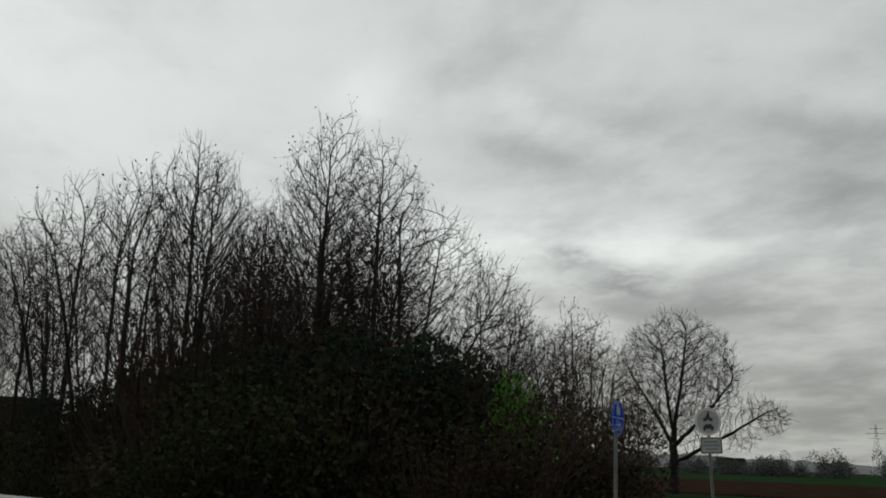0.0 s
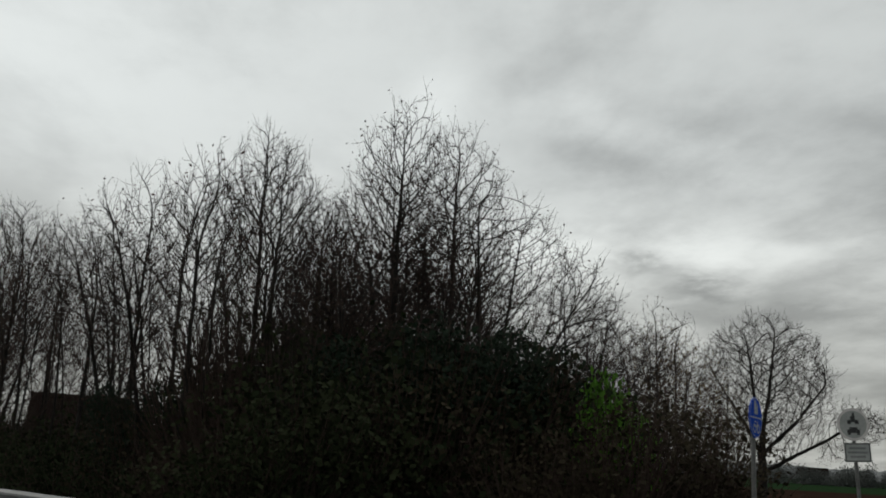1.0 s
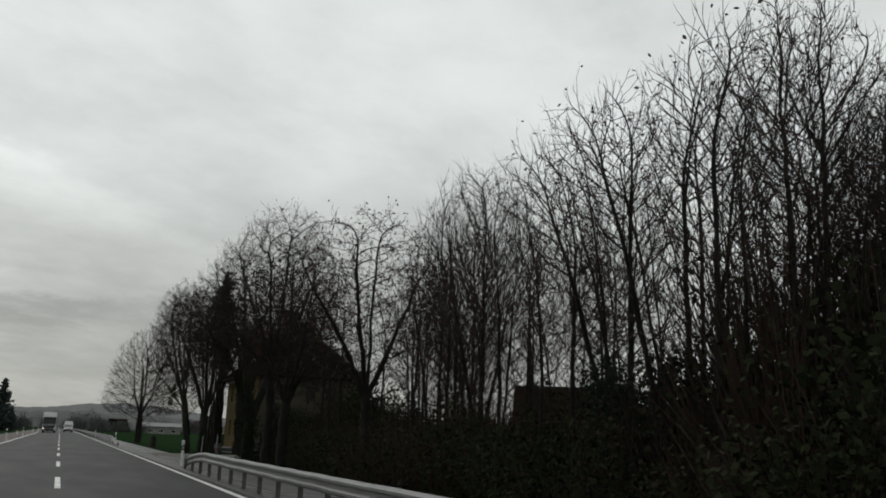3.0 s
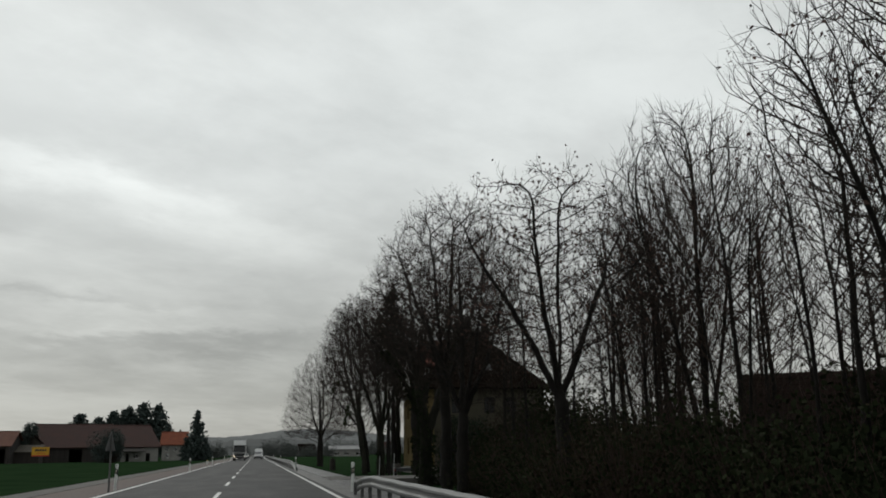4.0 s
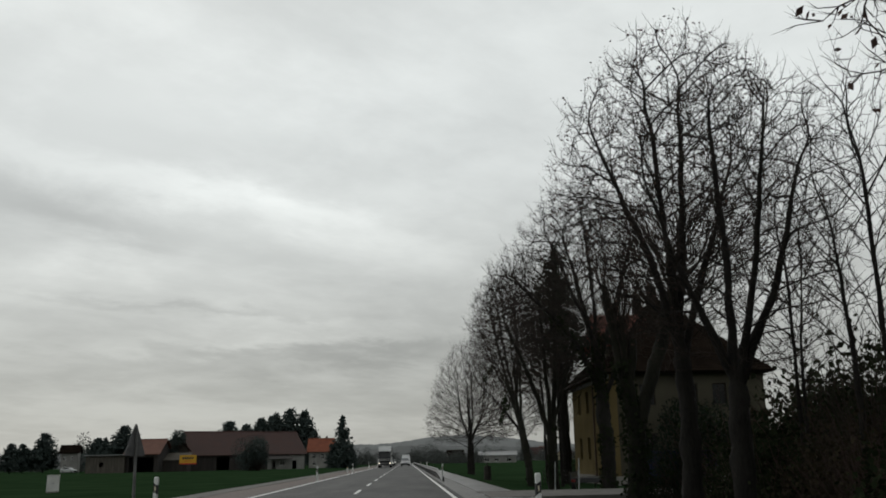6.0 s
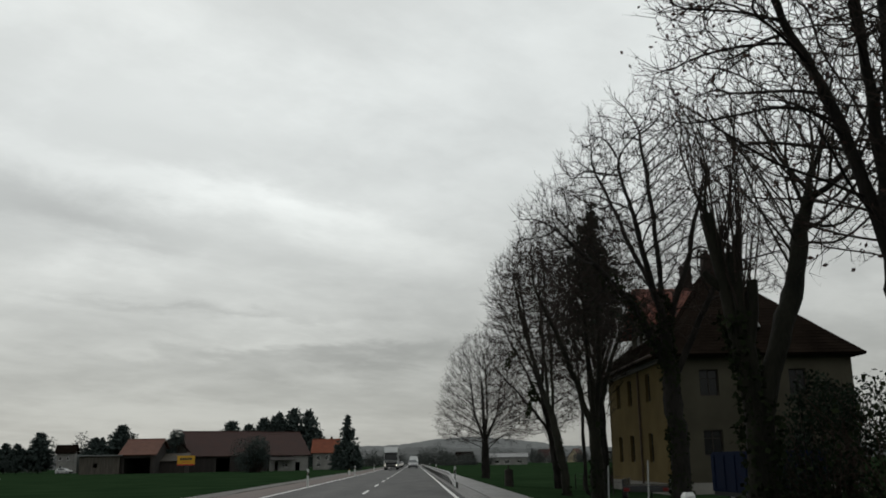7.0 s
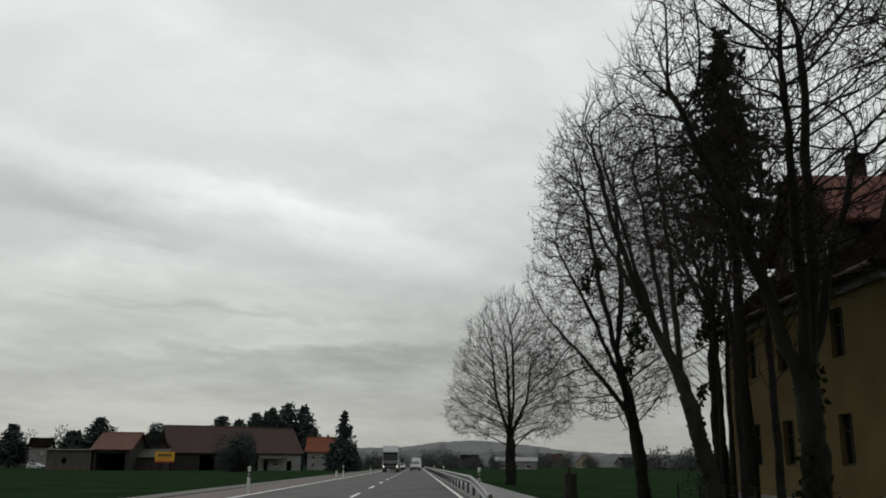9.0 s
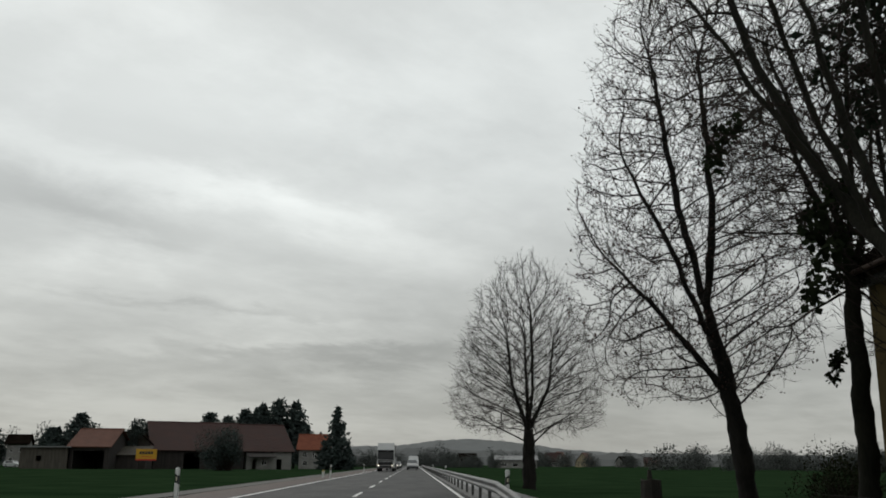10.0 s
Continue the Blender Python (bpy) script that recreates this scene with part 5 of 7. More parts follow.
def truck(at):
    ob = thing("truck", at, "white articulated truck with lit headlights coming along the road", "truck")
    part("cab", loft([[(-1.2, -1.1, z0), (-1.24, 0.0, z0), (-1.24, 1.2, z0), (1.24, 1.2, z0), (1.24, 0.0, z0), (1.2, -1.1, z0)] if z0 < 2.9 else [(-1.14, -0.85 + (z0 - 2.9) * 0.6, z0), (-1.2, 0.1, z0), (-1.2, 1.2, z0), (1.2, 1.2, z0), (1.2, 0.1, z0), (1.14, -0.85 + (z0 - 2.9) * 0.6, z0)] for z0 in (0.45, 1.2, 1.75, 2.95, 3.5, 3.92)]), CAR_WHITE, ob)
    part("windscreen", slab(((-1.18, -1.14, 1.62), (1.18, -1.14, 1.62), (1.12, -0.94, 2.86), (-1.12, -0.94, 2.86)), 0.03), GLASS, ob)
    part("sun_visor", block(2.3, 0.3, 0.16, (0, -1.14, 2.80), 0.03), TRIM_BLACK, ob)
    part("grille", block(2.1, 0.06, 0.66, (0, -1.13, 0.86), 0.02), TRIM_BLACK, ob)
    part("air_intake", block(1.7, 0.06, 0.26, (0, -1.27, 0.5), 0.02), TRIM_BLACK, ob)
    for z0 in (1.3,):
        part("grille_bar", block(1.8, 0.05, 0.06, (0, -1.17, z0), 0.01), CAR_WHITE, ob)
    part("bumper", block(2.46, 0.3, 0.42, (0, -1.1, 0.42), 0.06), material("grey_bumper", (0.14, 0.14, 0.14), (0.2, 0.2, 0.2), 1.0, 0.4), ob, "grey bumper")
    for s in (-1, 1):
        part("headlight", block(0.2, 0.06, 0.13, (s * 0.98, -1.25, 0.72), 0.03), HEADLIGHT, ob, "lit headlight")
        part("mirror", block(0.16, 0.1, 0.55, (s * 1.42, -0.95, 1.95), 0.03), TRIM_BLACK, ob)
    part("trailer", block(2.5, 12.5, 2.55, (0, 7.9, 1.15), 0.03), GREY_TARP, ob, "grey tarpaulin trailer")
    part("chassis", block(1.0, 13.5, 0.3, (0, 7.0, 0.75)), TRIM_BLACK, ob)
    for y in (-0.1, 3.0, 9.5, 10.8, 12.1):
        for s in (-1, 1):
            wheel(ob, s * 1.05, y, 0.5, 0.32)
    return ob


def saloon(name, at, length, width, height, paint, label, rear=False, lit=False, boxy=0.3):
    """A car or van; -y is its front unless turned."""
    ob = thing(name, at, label, "van" if "van" in name else "car")
    sections = []
    for f, zt, w_ in ((0.0, 0.62, 0.86), (0.03, 0.80, 0.94), (0.18, 0.62 * height, 0.98), (0.26 + 0.06 * (1 - boxy), 0.68 * height, 1.0), (0.36 + 0.06 * (1 - boxy), height - 0.03, 0.93), (0.6, height, 0.93), (0.86 + 0.1 * boxy, height - 0.04, 0.92), (0.96 + 0.03 * boxy, 0.70 * height, 0.97), (1.0, 0.66, 0.93)):
        y = -length / 2 + length * f
        belt = min(zt, 0.62 * height)
        h_ = width / 2
        sections.append([(-h_ * 0.93, y, 0.24), (-h_ * w_ * 1.0 if zt <= belt else -h_, y, belt * 0.98), (-h_ * w_ * (0.86 if zt > belt else 0.96), y, zt), (h_ * w_ * (0.86 if zt > belt else 0.96), y, zt), (h_ * w_ * 1.0 if zt <= belt else h_, y, belt * 0.98), (h_ * 0.93, y, 0.24)])
    part("body", loft(sections), paint, ob)
    yb = length / 2 * 0.93
    part("rear_window", slab(((-width * 0.40, yb + 0.05, height * 0.66), (width * 0.40, yb + 0.05, height * 0.66), (width * 0.36, yb - 0.10, height * 0.93), (-width * 0.36, yb - 0.10, height * 0.93)), 0.05), GLASS, ob)
    yf = -length / 2 + length * (0.28 + 0.06 * (1 - boxy))
    part("windscreen", slab(((-width * 0.42, yf - 0.06, height * 0.69), (width * 0.42, yf - 0.06, height * 0.69), (width * 0.36, yf + length * 0.085, height * 0.97), (-width * 0.36, yf + length * 0.085, height * 0.97)), 0.04), GLASS, ob)
    for s in (-1, 1):
        part("side_window", block(0.03, length * 0.46, height * 0.24, (s * width * 0.465, length * 0.10, height * 0.67)), GLASS, ob)
        part("tail_lamp", block(0.16, 0.08, height * 0.2, (s * width * 0.41, length / 2 - 0.03, height * 0.42), 0.02), CAR_RED if not rear else TAIL, ob, "red tail lamp")
        part("headlight", block(0.26, 0.08, 0.14, (s * width * 0.36, -length / 2 + 0.03, 0.60), 0.02), HEADLIGHT if lit else POST_WHITE, ob, "lit headlight" if lit else "")
        part("mirror", block(0.16, 0.1, 0.12, (s * (width / 2 + 0.08), yf, height * 0.66), 0.02), TRIM_BLACK, ob)
        for y in (-length * 0.31, length * 0.30):
            wheel(ob, s * (width / 2 - 0.12), y, 0.32, 0.2)
    part("bumper", block(width * 0.96, 0.14, 0.24, (0, length / 2 - 0.02, 0.30), 0.03), TRIM_BLACK, ob)
    part("bumper", block(width * 0.94, 0.12, 0.22, (0, -length / 2 + 0.02, 0.28), 0.03), TRIM_BLACK, ob)
    part("number_plate", block(0.5, 0.02, 0.11, (0, length / 2 + 0.055, 0.52)), POST_WHITE, ob)
    return ob


truck(pose(1.85, 207, 0.0))
saloon("minivan", pose(5.55, 240, 0.0), 4.6, 1.85, 1.75, CAR_SILVER, "dark grey minivan driving ahead on the road", True, boxy=0.8)
saloon("van", pose(5.75, 259, 0.0), 5.6, 2.1, 2.55, CAR_WHITE, "white delivery van driving ahead on the road", True, boxy=1.0)
for y, p_, lb in ((240, CAR_DARK, "dark car with lit headlights behind the truck"), (258, CAR_SILVER, "grey car with lit headlights in the queue"), (270, CAR_DARK, "dark car with lit headlights in the queue"), (284, CAR_WHITE, "white car with lit headlights in the queue"), (300, CAR_SILVER, "grey car with lit headlights far down the queue")):
    saloon("car", pose(1.9 + (y - 248) * 0.004, y, 0.0), 4.4, 1.8, 1.48, p_, lb, lit=True)
saloon("car", pose(-84.5, 288, GL, 0, 0, 70), 4.3, 1.75, 1.45, CAR_WHITE, "white parked car in front of the white house")
trailer = thing("box_trailer", pose(17.8, 72.4, -0.34, 0, 0, 4), "parked trailer with a blue tarpaulin cover in the yard", "trailer")
part("cover", block(2.6, 3.4, 1.38, (0, 0, 0.42), 0.06), BLUE_TARP, trailer, "blue tarpaulin cover")
part("bed", block(2.5, 3.3, 0.14, (0, 0, 0.34)), TRIM_BLACK, trailer)
for i in range(4):
    part("hoop_ridge", block(0.05, 0.05, 1.2, (-1.31, -1.3 + i * 0.87, 0.5), 0.02), BLUE_TARP, trailer)
for s in (-1, 1):
    wheel(trailer, s * 1.1, 0.2, 0.3, 0.2)
part("support", block(0.06, 0.06, 0.36, (0, -1.5, 0.0)), ZINC_POST, trailer)
flat = thing("flat_trailer", pose(14.9, 77.0, -0.34, 0, 0, -18), "low dark flatbed trailer with a red lamp in the yard", "trailer")
part("bed", block(1.7, 3.0, 0.22, (0, 0, 0.42), 0.03), CAR_DARK, flat)
part("side_board", block(0.05, 2.9, 0.28, (-0.84, 0, 0.6), 0.01), CAR_DARK, flat)
part("side_board", block(0.05, 2.9, 0.28, (0.84, 0, 0.6), 0.01), CAR_DARK, flat)
for s in (-1, 1):
    wheel(flat, s * 0.9, 0, 0.3, 0.18)
    part("lamp", block(0.2, 0.05, 0.12, (s * 0.7, -1.54, 0.45), 0.01), CAR_RED, flat, "red lamp")
part("jockey_stand", block(0.06, 0.06, 0.45, (0, 1.3, 0.0)), ZINC_POST, flat)
yard = thing("yard_fence", pose(15.0, 81.5, -0.34), "low wire fence with pale posts in front of the house", "fence")
for i in range(6):
    part("post", block(0.06, 0.06, 0.9, (0, i * 2.5, -0.1), 0.01), WOOD_POST, yard)
for z0 in (0.3, 0.6, 0.85):
    part("wire", rod(0.008, 0.008, 12.5, (0.045, 0, z0), 5, axis="y"), WOOD_POST, yard)


# ---- backdrop: wooded hills and far groves ----
def ridge_line(name, x0, x1, y, heights, mat, label, seed, step=6.0, rough=1.3, turn=None):
    """A long wooded skyline with an uneven tree-top edge, far behind everything."""
    rnd = random.Random(seed)
    n = int(abs(x1 - x0) / step)
    verts, faces = [], []
    for i in range(n + 1):
        t = i / n
        k = t * (len(heights) - 1)
        a = int(min(k, len(heights) - 2))
        h = heights[a] + (heights[a + 1] - heights[a]) * (k - a)
        x = x0 + (x1 - x0) * t
        bump = rnd.uniform(-rough, rough) * 0.6 + rough * noise.noise((x * 0.02, seed, 0))
        top = max(1.0, h + bump)
        for q, z in ((0, -6), (0, top * 0.55), (30, top * 0.85), (60, top)):
            p = (x, y + q) if turn is None else (turn[0] + (y + q) * math.cos(turn[1]) - x * math.sin(turn[1]), (y + q) * math.sin(turn[1]) + x * math.cos(turn[1]))
            verts.append((p[0], p[1], z))
    for i in range(n):
        for j in range(3):
            faces.append((4 * i + j, 4 * i + 4 + j, 4 * i + 5 + j, 4 * i + 1 + j))
    return tagged(put(name, mesh_of(name, verts, faces, False), mat), label, "skyline", kind="structure")


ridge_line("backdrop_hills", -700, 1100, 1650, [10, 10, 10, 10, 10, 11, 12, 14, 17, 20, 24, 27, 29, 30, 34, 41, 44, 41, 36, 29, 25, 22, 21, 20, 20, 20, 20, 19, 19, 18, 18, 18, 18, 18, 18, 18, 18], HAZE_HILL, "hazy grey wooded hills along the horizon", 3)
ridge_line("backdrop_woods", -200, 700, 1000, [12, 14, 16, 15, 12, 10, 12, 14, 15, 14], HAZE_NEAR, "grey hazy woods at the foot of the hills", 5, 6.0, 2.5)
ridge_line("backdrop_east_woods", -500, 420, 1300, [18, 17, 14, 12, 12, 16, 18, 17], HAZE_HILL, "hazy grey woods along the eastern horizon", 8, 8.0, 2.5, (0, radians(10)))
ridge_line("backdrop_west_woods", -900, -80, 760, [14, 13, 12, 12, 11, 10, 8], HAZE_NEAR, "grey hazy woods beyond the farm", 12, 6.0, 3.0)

far_a = shrub_parts(61, 9, 8.5, 1500, 0.3, 24, 14)
far_b = shrub_parts(62, 12, 7.0, 1600, 0.31, 24, 16)
rnd = random.Random(21)
for i in range(116):
    if i >= 104:    # farmstead trees beyond the ploughed field
        x, y, s = rnd.uniform(270, 290), rnd.uniform(70, 95), rnd.uniform(0.55, 0.85)
    elif i >= 74:   # along the road ahead
        x, y, s = rnd.uniform(-70, 48), rnd.uniform(400, 500), rnd.uniform(0.5, 0.95)
        if 0 < x < 9:
            x += 12
    elif i < 26:      # hedges and orchards beyond the field on the house side
        y = rnd.uniform(330, 420)
        x, s = 6 + (y - 72) * rnd.uniform(0.24, 0.52), rnd.uniform(0.75, 1.2)
    elif i < 44:    # round the village
        x, y, s = rnd.uniform(5, 150), rnd.uniform(430, 500), rnd.uniform(0.8, 1.3)
        if 50 < x < 140:
            y += 130
    elif i < 58:    # behind the farm
        x, y, s = rnd.uniform(-175, -62), rnd.uniform(330, 400), rnd.uniform(0.9, 1.5)
    else:           # beyond the ploughed field
        t = rnd.uniform(0, 1)
        x, y, s = 245 + 70 * t + rnd.uniform(0, 30), 100 - 60 * t + rnd.uniform(-6, 6), rnd.uniform(0.7, 1.2)
    m = pose(x, y, -0.4, 0, 0, rnd.uniform(0, 360)) @ Matrix.Diagonal((s, s, s * rnd.uniform(0.85, 1.15), 1))
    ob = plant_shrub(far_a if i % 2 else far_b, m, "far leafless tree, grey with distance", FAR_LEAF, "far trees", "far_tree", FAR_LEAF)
    ob["category"] = "tree"

# ---- conifers and trees at the farm ----
pine_a = conifer_parts(71, 16.6, 4.7, 2.0, 24, 12, 0.02, 0.3, 0.46, dome=True)
pine_b = conifer_parts(72, 14.2, 4.7, 1.5, 22, 12, 0.02, 0.3, 0.46, dome=True)
fir = conifer_parts(73, 12.4, 4.3, 0.3, 22, 13, 0.10, 0.36, 0.4)
for k, (x, y, s, which) in enumerate(((-28.5, 310, 1.03, 0), (-24.2, 309, 0.99, 0), (-32.8, 312, 0.96, 0), (-37.6, 313, 1.02, 1), (-42.0, 313, 0.9, 1), (-20.6, 304, 0.72, 1), (-35.0, 316, 0.92, 0))):
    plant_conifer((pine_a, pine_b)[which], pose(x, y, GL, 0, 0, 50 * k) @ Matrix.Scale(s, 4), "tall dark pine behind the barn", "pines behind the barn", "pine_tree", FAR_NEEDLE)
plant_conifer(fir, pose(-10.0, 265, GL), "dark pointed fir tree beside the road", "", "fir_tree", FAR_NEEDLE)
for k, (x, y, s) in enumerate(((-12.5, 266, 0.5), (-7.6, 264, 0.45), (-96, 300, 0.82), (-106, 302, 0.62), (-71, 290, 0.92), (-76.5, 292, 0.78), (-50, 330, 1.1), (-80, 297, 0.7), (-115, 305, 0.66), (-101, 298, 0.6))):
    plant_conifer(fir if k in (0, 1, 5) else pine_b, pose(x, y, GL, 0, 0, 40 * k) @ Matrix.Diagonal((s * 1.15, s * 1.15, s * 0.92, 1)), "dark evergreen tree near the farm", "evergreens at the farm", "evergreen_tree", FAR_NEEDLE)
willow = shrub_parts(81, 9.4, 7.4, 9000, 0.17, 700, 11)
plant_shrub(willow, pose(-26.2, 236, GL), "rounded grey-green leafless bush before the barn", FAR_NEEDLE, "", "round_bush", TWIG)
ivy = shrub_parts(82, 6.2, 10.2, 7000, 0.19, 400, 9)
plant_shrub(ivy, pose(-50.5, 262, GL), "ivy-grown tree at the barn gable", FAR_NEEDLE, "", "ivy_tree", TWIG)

# ---- the avenue and the grove beside the road ----
G = -0.34
lime = tree_parts(101, 0.255, [(3.3, 3.2), (4.2, 4.3), (5.8, 4.5), (8.6, 3.8), (11.4, 2.9), (13.4, 1.5), (14.3, 0.3)],
                  [[(0, 0, -0.35), (0.02, 0, 2.0), (0, 0.02, 3.7)], [(0, 0, 3.5), (0.3, 0, 6.0), (0.25, 0.1, 10.5)], [(0, 0, 3.4), (-0.9, 0.1, 6.2), (-1.2, 0.1, 9.5)], [(0, 0, 3.4), (1.2, -0.2, 6.0), (1.5, -0.2, 9.0)], [(0, 0, 3.3), (0.1, 1.0, 6.0), (0.0, 1.3, 9.0)], [(0, 0, 3.3), (-0.2, -1.1, 6.0), (-0.3, -1.4, 9.0)]],
                  4200, jitter=0.07, waver=0.02, step=0.247, kill=0.324, tip=0.009, twigs=2, up=0.1, rise=0.75, keep=0.95, twig=0.55, curl=0.1, droop=0.12, spread=0.8)
plant(lime, pose(12.3, 125.3, G) @ Matrix.Diagonal((1, 1, 0.96, 1)), "full-crowned leafless lime tree at the edge of the field")
ash = tree_parts(102, 0.18, [(3.2, 2.0, -1.5), (4.4, 3.0, -1.2), (7.0, 3.2, -1.3), (10.5, 2.8, -1.3), (13.6, 2.2, -1.3), (15.4, 0.5, -1.3)],
                 [[(0, 0, -0.35), (-0.25, 0, 1.8), (-0.5, 0, 3.6), (-0.85, 0.05, 5.6)], [(-0.85, 0.05, 5.4), (-1.4, 0.2, 8.0), (-2.0, 0.3, 12.5)], [(-0.95, 0, 5.2), (-0.7, -0.3, 8.0), (-0.9, -0.5, 12.5)], [(-0.45, 0, 3.2), (-1.8, 0.1, 5.0), (-3.2, 0.2, 6.6)], [(-0.85, 0, 4.6), (-2.0, -0.7, 7.0), (-3.2, -0.8, 9.4)]],
                 4000, rise=0.42, step=0.218, kill=0.252, tip=0.0087, twigs=2, up=0.02, keep=0.35, twig=0.36, curl=0.35, spread=1.15, buds=0.35, bud_size=0.045, bud_droop=0.8)
plant(ash, pose(14.5, 96.4, G), "tall leaning leafless ash with curling twigs in the field edge", bud_name="seed_growth")
tree_c = tree_parts(103, 0.165, [(6.6, 1.4, -0.3), (8.4, 2.4, -0.5), (10.6, 2.7, -0.6), (12.6, 2.0, -0.6), (14.0, 0.6, -0.5)],
                    [[(0, 0, -0.35), (0.03, 0, 2.2), (0.0, 0, 4.6), (0.05, 0, 7.0)], [(0.05, 0, 6.8), (0.3, 0, 9.0), (0.5, 0.1, 12.5)], [(0.05, 0, 6.6), (-0.9, 0.1, 8.8), (-1.8, 0.2, 11.8)], [(0.05, 0, 6.9), (-0.6, 0.2, 9.4), (-1.6, 0.3, 12.6)], [(0.0, 0, 6.2), (0.8, 0.2, 8.0), (1.2, 0.3, 11.0)]],
                    2300, lobes=((-1.7, -0.1, 4.9, 1.0, 0.8, 60), (-2.4, 0, 7.3, 1.2, 0.5, 90), (0.9, 0, 4.4, 0.6, 0.8, 40)), step=0.237, kill=0.26, tip=0.0092, twigs=2, up=0.06, rise=0.42, twig=0.4, curl=0.2)
wood = plant(tree_c, pose(16.85, 95.0, G), "dark leafless tree with ivy at its fork behind the house corner", BARK_MOSS)
ivy_on(wood, [(0.0, 0, 6.0), (0.05, 0, 7.2), (0.1, 0, 8.6)], 6, 0.42, 900)
for px_, py_, pz, k in ((-0.45, -0.1, 6.4, 7), (-0.5, 0.1, 4.2, 8), (-1.0, 0.1, 8.0, 9)):
    ivy_on(wood, [(px_ + 0.3, py_, pz + 0.1), (px_, py_, pz - 0.05), (px_ - 0.1, py_, pz - 0.6)], k, 0.15, 170)
tree_b = tree_parts(104, 0.128, [(5.2, 1.2, -0.5, 3.4), (7.2, 2.2, -0.6, 4.4), (9.6, 2.4, -0.6, 5.0), (11.6, 1.8, -0.6, 5.2), (12.8, 0.4, -0.6, 5.2)],
                    [[(0, 0, -0.35), (-0.05, 0.3, 0.8), (-0.2, 1.0, 2.6), (-0.4, 2.1, 4.2)], [(-0.4, 2.1, 4.0), (-0.7, 3.6, 5.8), (-1.1, 4.8, 8.2), (-1.5, 5.6, 11.0)], [(-0.3, 1.6, 3.4), (-0.1, 2.6, 6.0), (-0.2, 3.4, 10.5)], [(-0.6, 3.0, 5.1), (-1.3, 4.0, 7.0), (-2.2, 4.6, 9.2)], [(-0.4, 2.0, 4.0), (-0.3, 3.4, 6.4), (-0.6, 4.4, 9.8)], [(-0.5, 2.5, 4.6), (-1.0, 3.2, 6.8), (-1.6, 3.6, 9.8)]],
                    2300, step=0.237, kill=0.262, tip=0.0092, twigs=2, up=0.08, rise=0.5, twig=0.4, curl=0.2)
wood = plant(tree_b, pose(12.6, 81.9, G), "strongly leaning leafless tree with ivy-hung limbs", BARK_MOSS)
ivy_on(wood, [(0, 0, 0), (-0.05, 0.3, 0.8), (-0.2, 1.0, 2.6)], 5, 0.17, 450)
for px_, py_, pz, k in ((-1.1, 3.0, 4.3, 11), (-0.9, 3.2, 5.2, 12), (-1.9, 4.4, 6.6, 13)):
    ivy_on(wood, [(px_ + 0.35, py_, pz + 0.3), (px_, py_, pz), (px_ - 0.15, py_, pz - 0.5)], k, 0.13, 150)
tree_d = tree_parts(105, 0.082, [(3.4, 0.9, 0.2, 0.3), (6.0, 1.9, 0.2, 0.3), (9.0, 1.9, 0.2, 0.3), (11.2, 1.0, 0.1, 0.2), (12.1, 0.2)],
                    [[(0, 0, -0.35), (0.03, 0, 4.0), (-0.1, 0.05, 8.0), (-0.1, 0.05, 8.8)], [(0.5, 0.6, -0.35), (0.5, 0.65, 4.0), (0.7, 0.8, 7.6)]], 800, jitter=0.11, waver=0.02, step=0.257, kill=0.306, tip=0.0092, up=0.2, rise=1.1, twig=0.45, spread=0.8)
plant(tree_d, pose(15.2, 89.6, G), "pair of slender leafless trees before the house")
plant(tree_d, pose(14.5, 83.4, G, 0, 0, 120) @ Matrix.Scale(1.04, 4), "pair of slender leafless trees before the house")
tree_e = tree_parts(106, 0.175, [(4.6, 1.6, -0.3), (6.4, 3.0, -0.4), (8.8, 3.2, -0.4), (11.0, 2.3, -0.3), (12.4, 0.4, -0.2)],
                    [[(0, 0, -0.35), (0.02, 0, 1.6), (0, 0.03, 3.0)], [(0, 0, 2.8), (0.35, 0.1, 5.2), (0.5, 0.15, 10.0)], [(0, 0, 2.7), (-0.9, 0, 5.4), (-2.2, 0.1, 8.6)], [(0, 0, 2.9), (-0.2, -0.6, 5.8), (-0.5, -1.2, 9.0)], [(0, 0, 2.8), (0.9, 0.4, 5.4), (1.8, 0.8, 8.0)]],
                    3300, rise=0.42, step=0.228, kill=0.261, tip=0.0092, twigs=2, up=0.06, twig=0.4, curl=0.3, spread=1.05)
wood = plant(tree_e, pose(13.2, 78.4, G), "thick forked leafless tree in front of the house", BARK_MOSS)
ivy_on(wood, [(0, 0, 0), (0, 0, 1.6), (0.1, 0.05, 3.2)], 3, 0.25, 700)
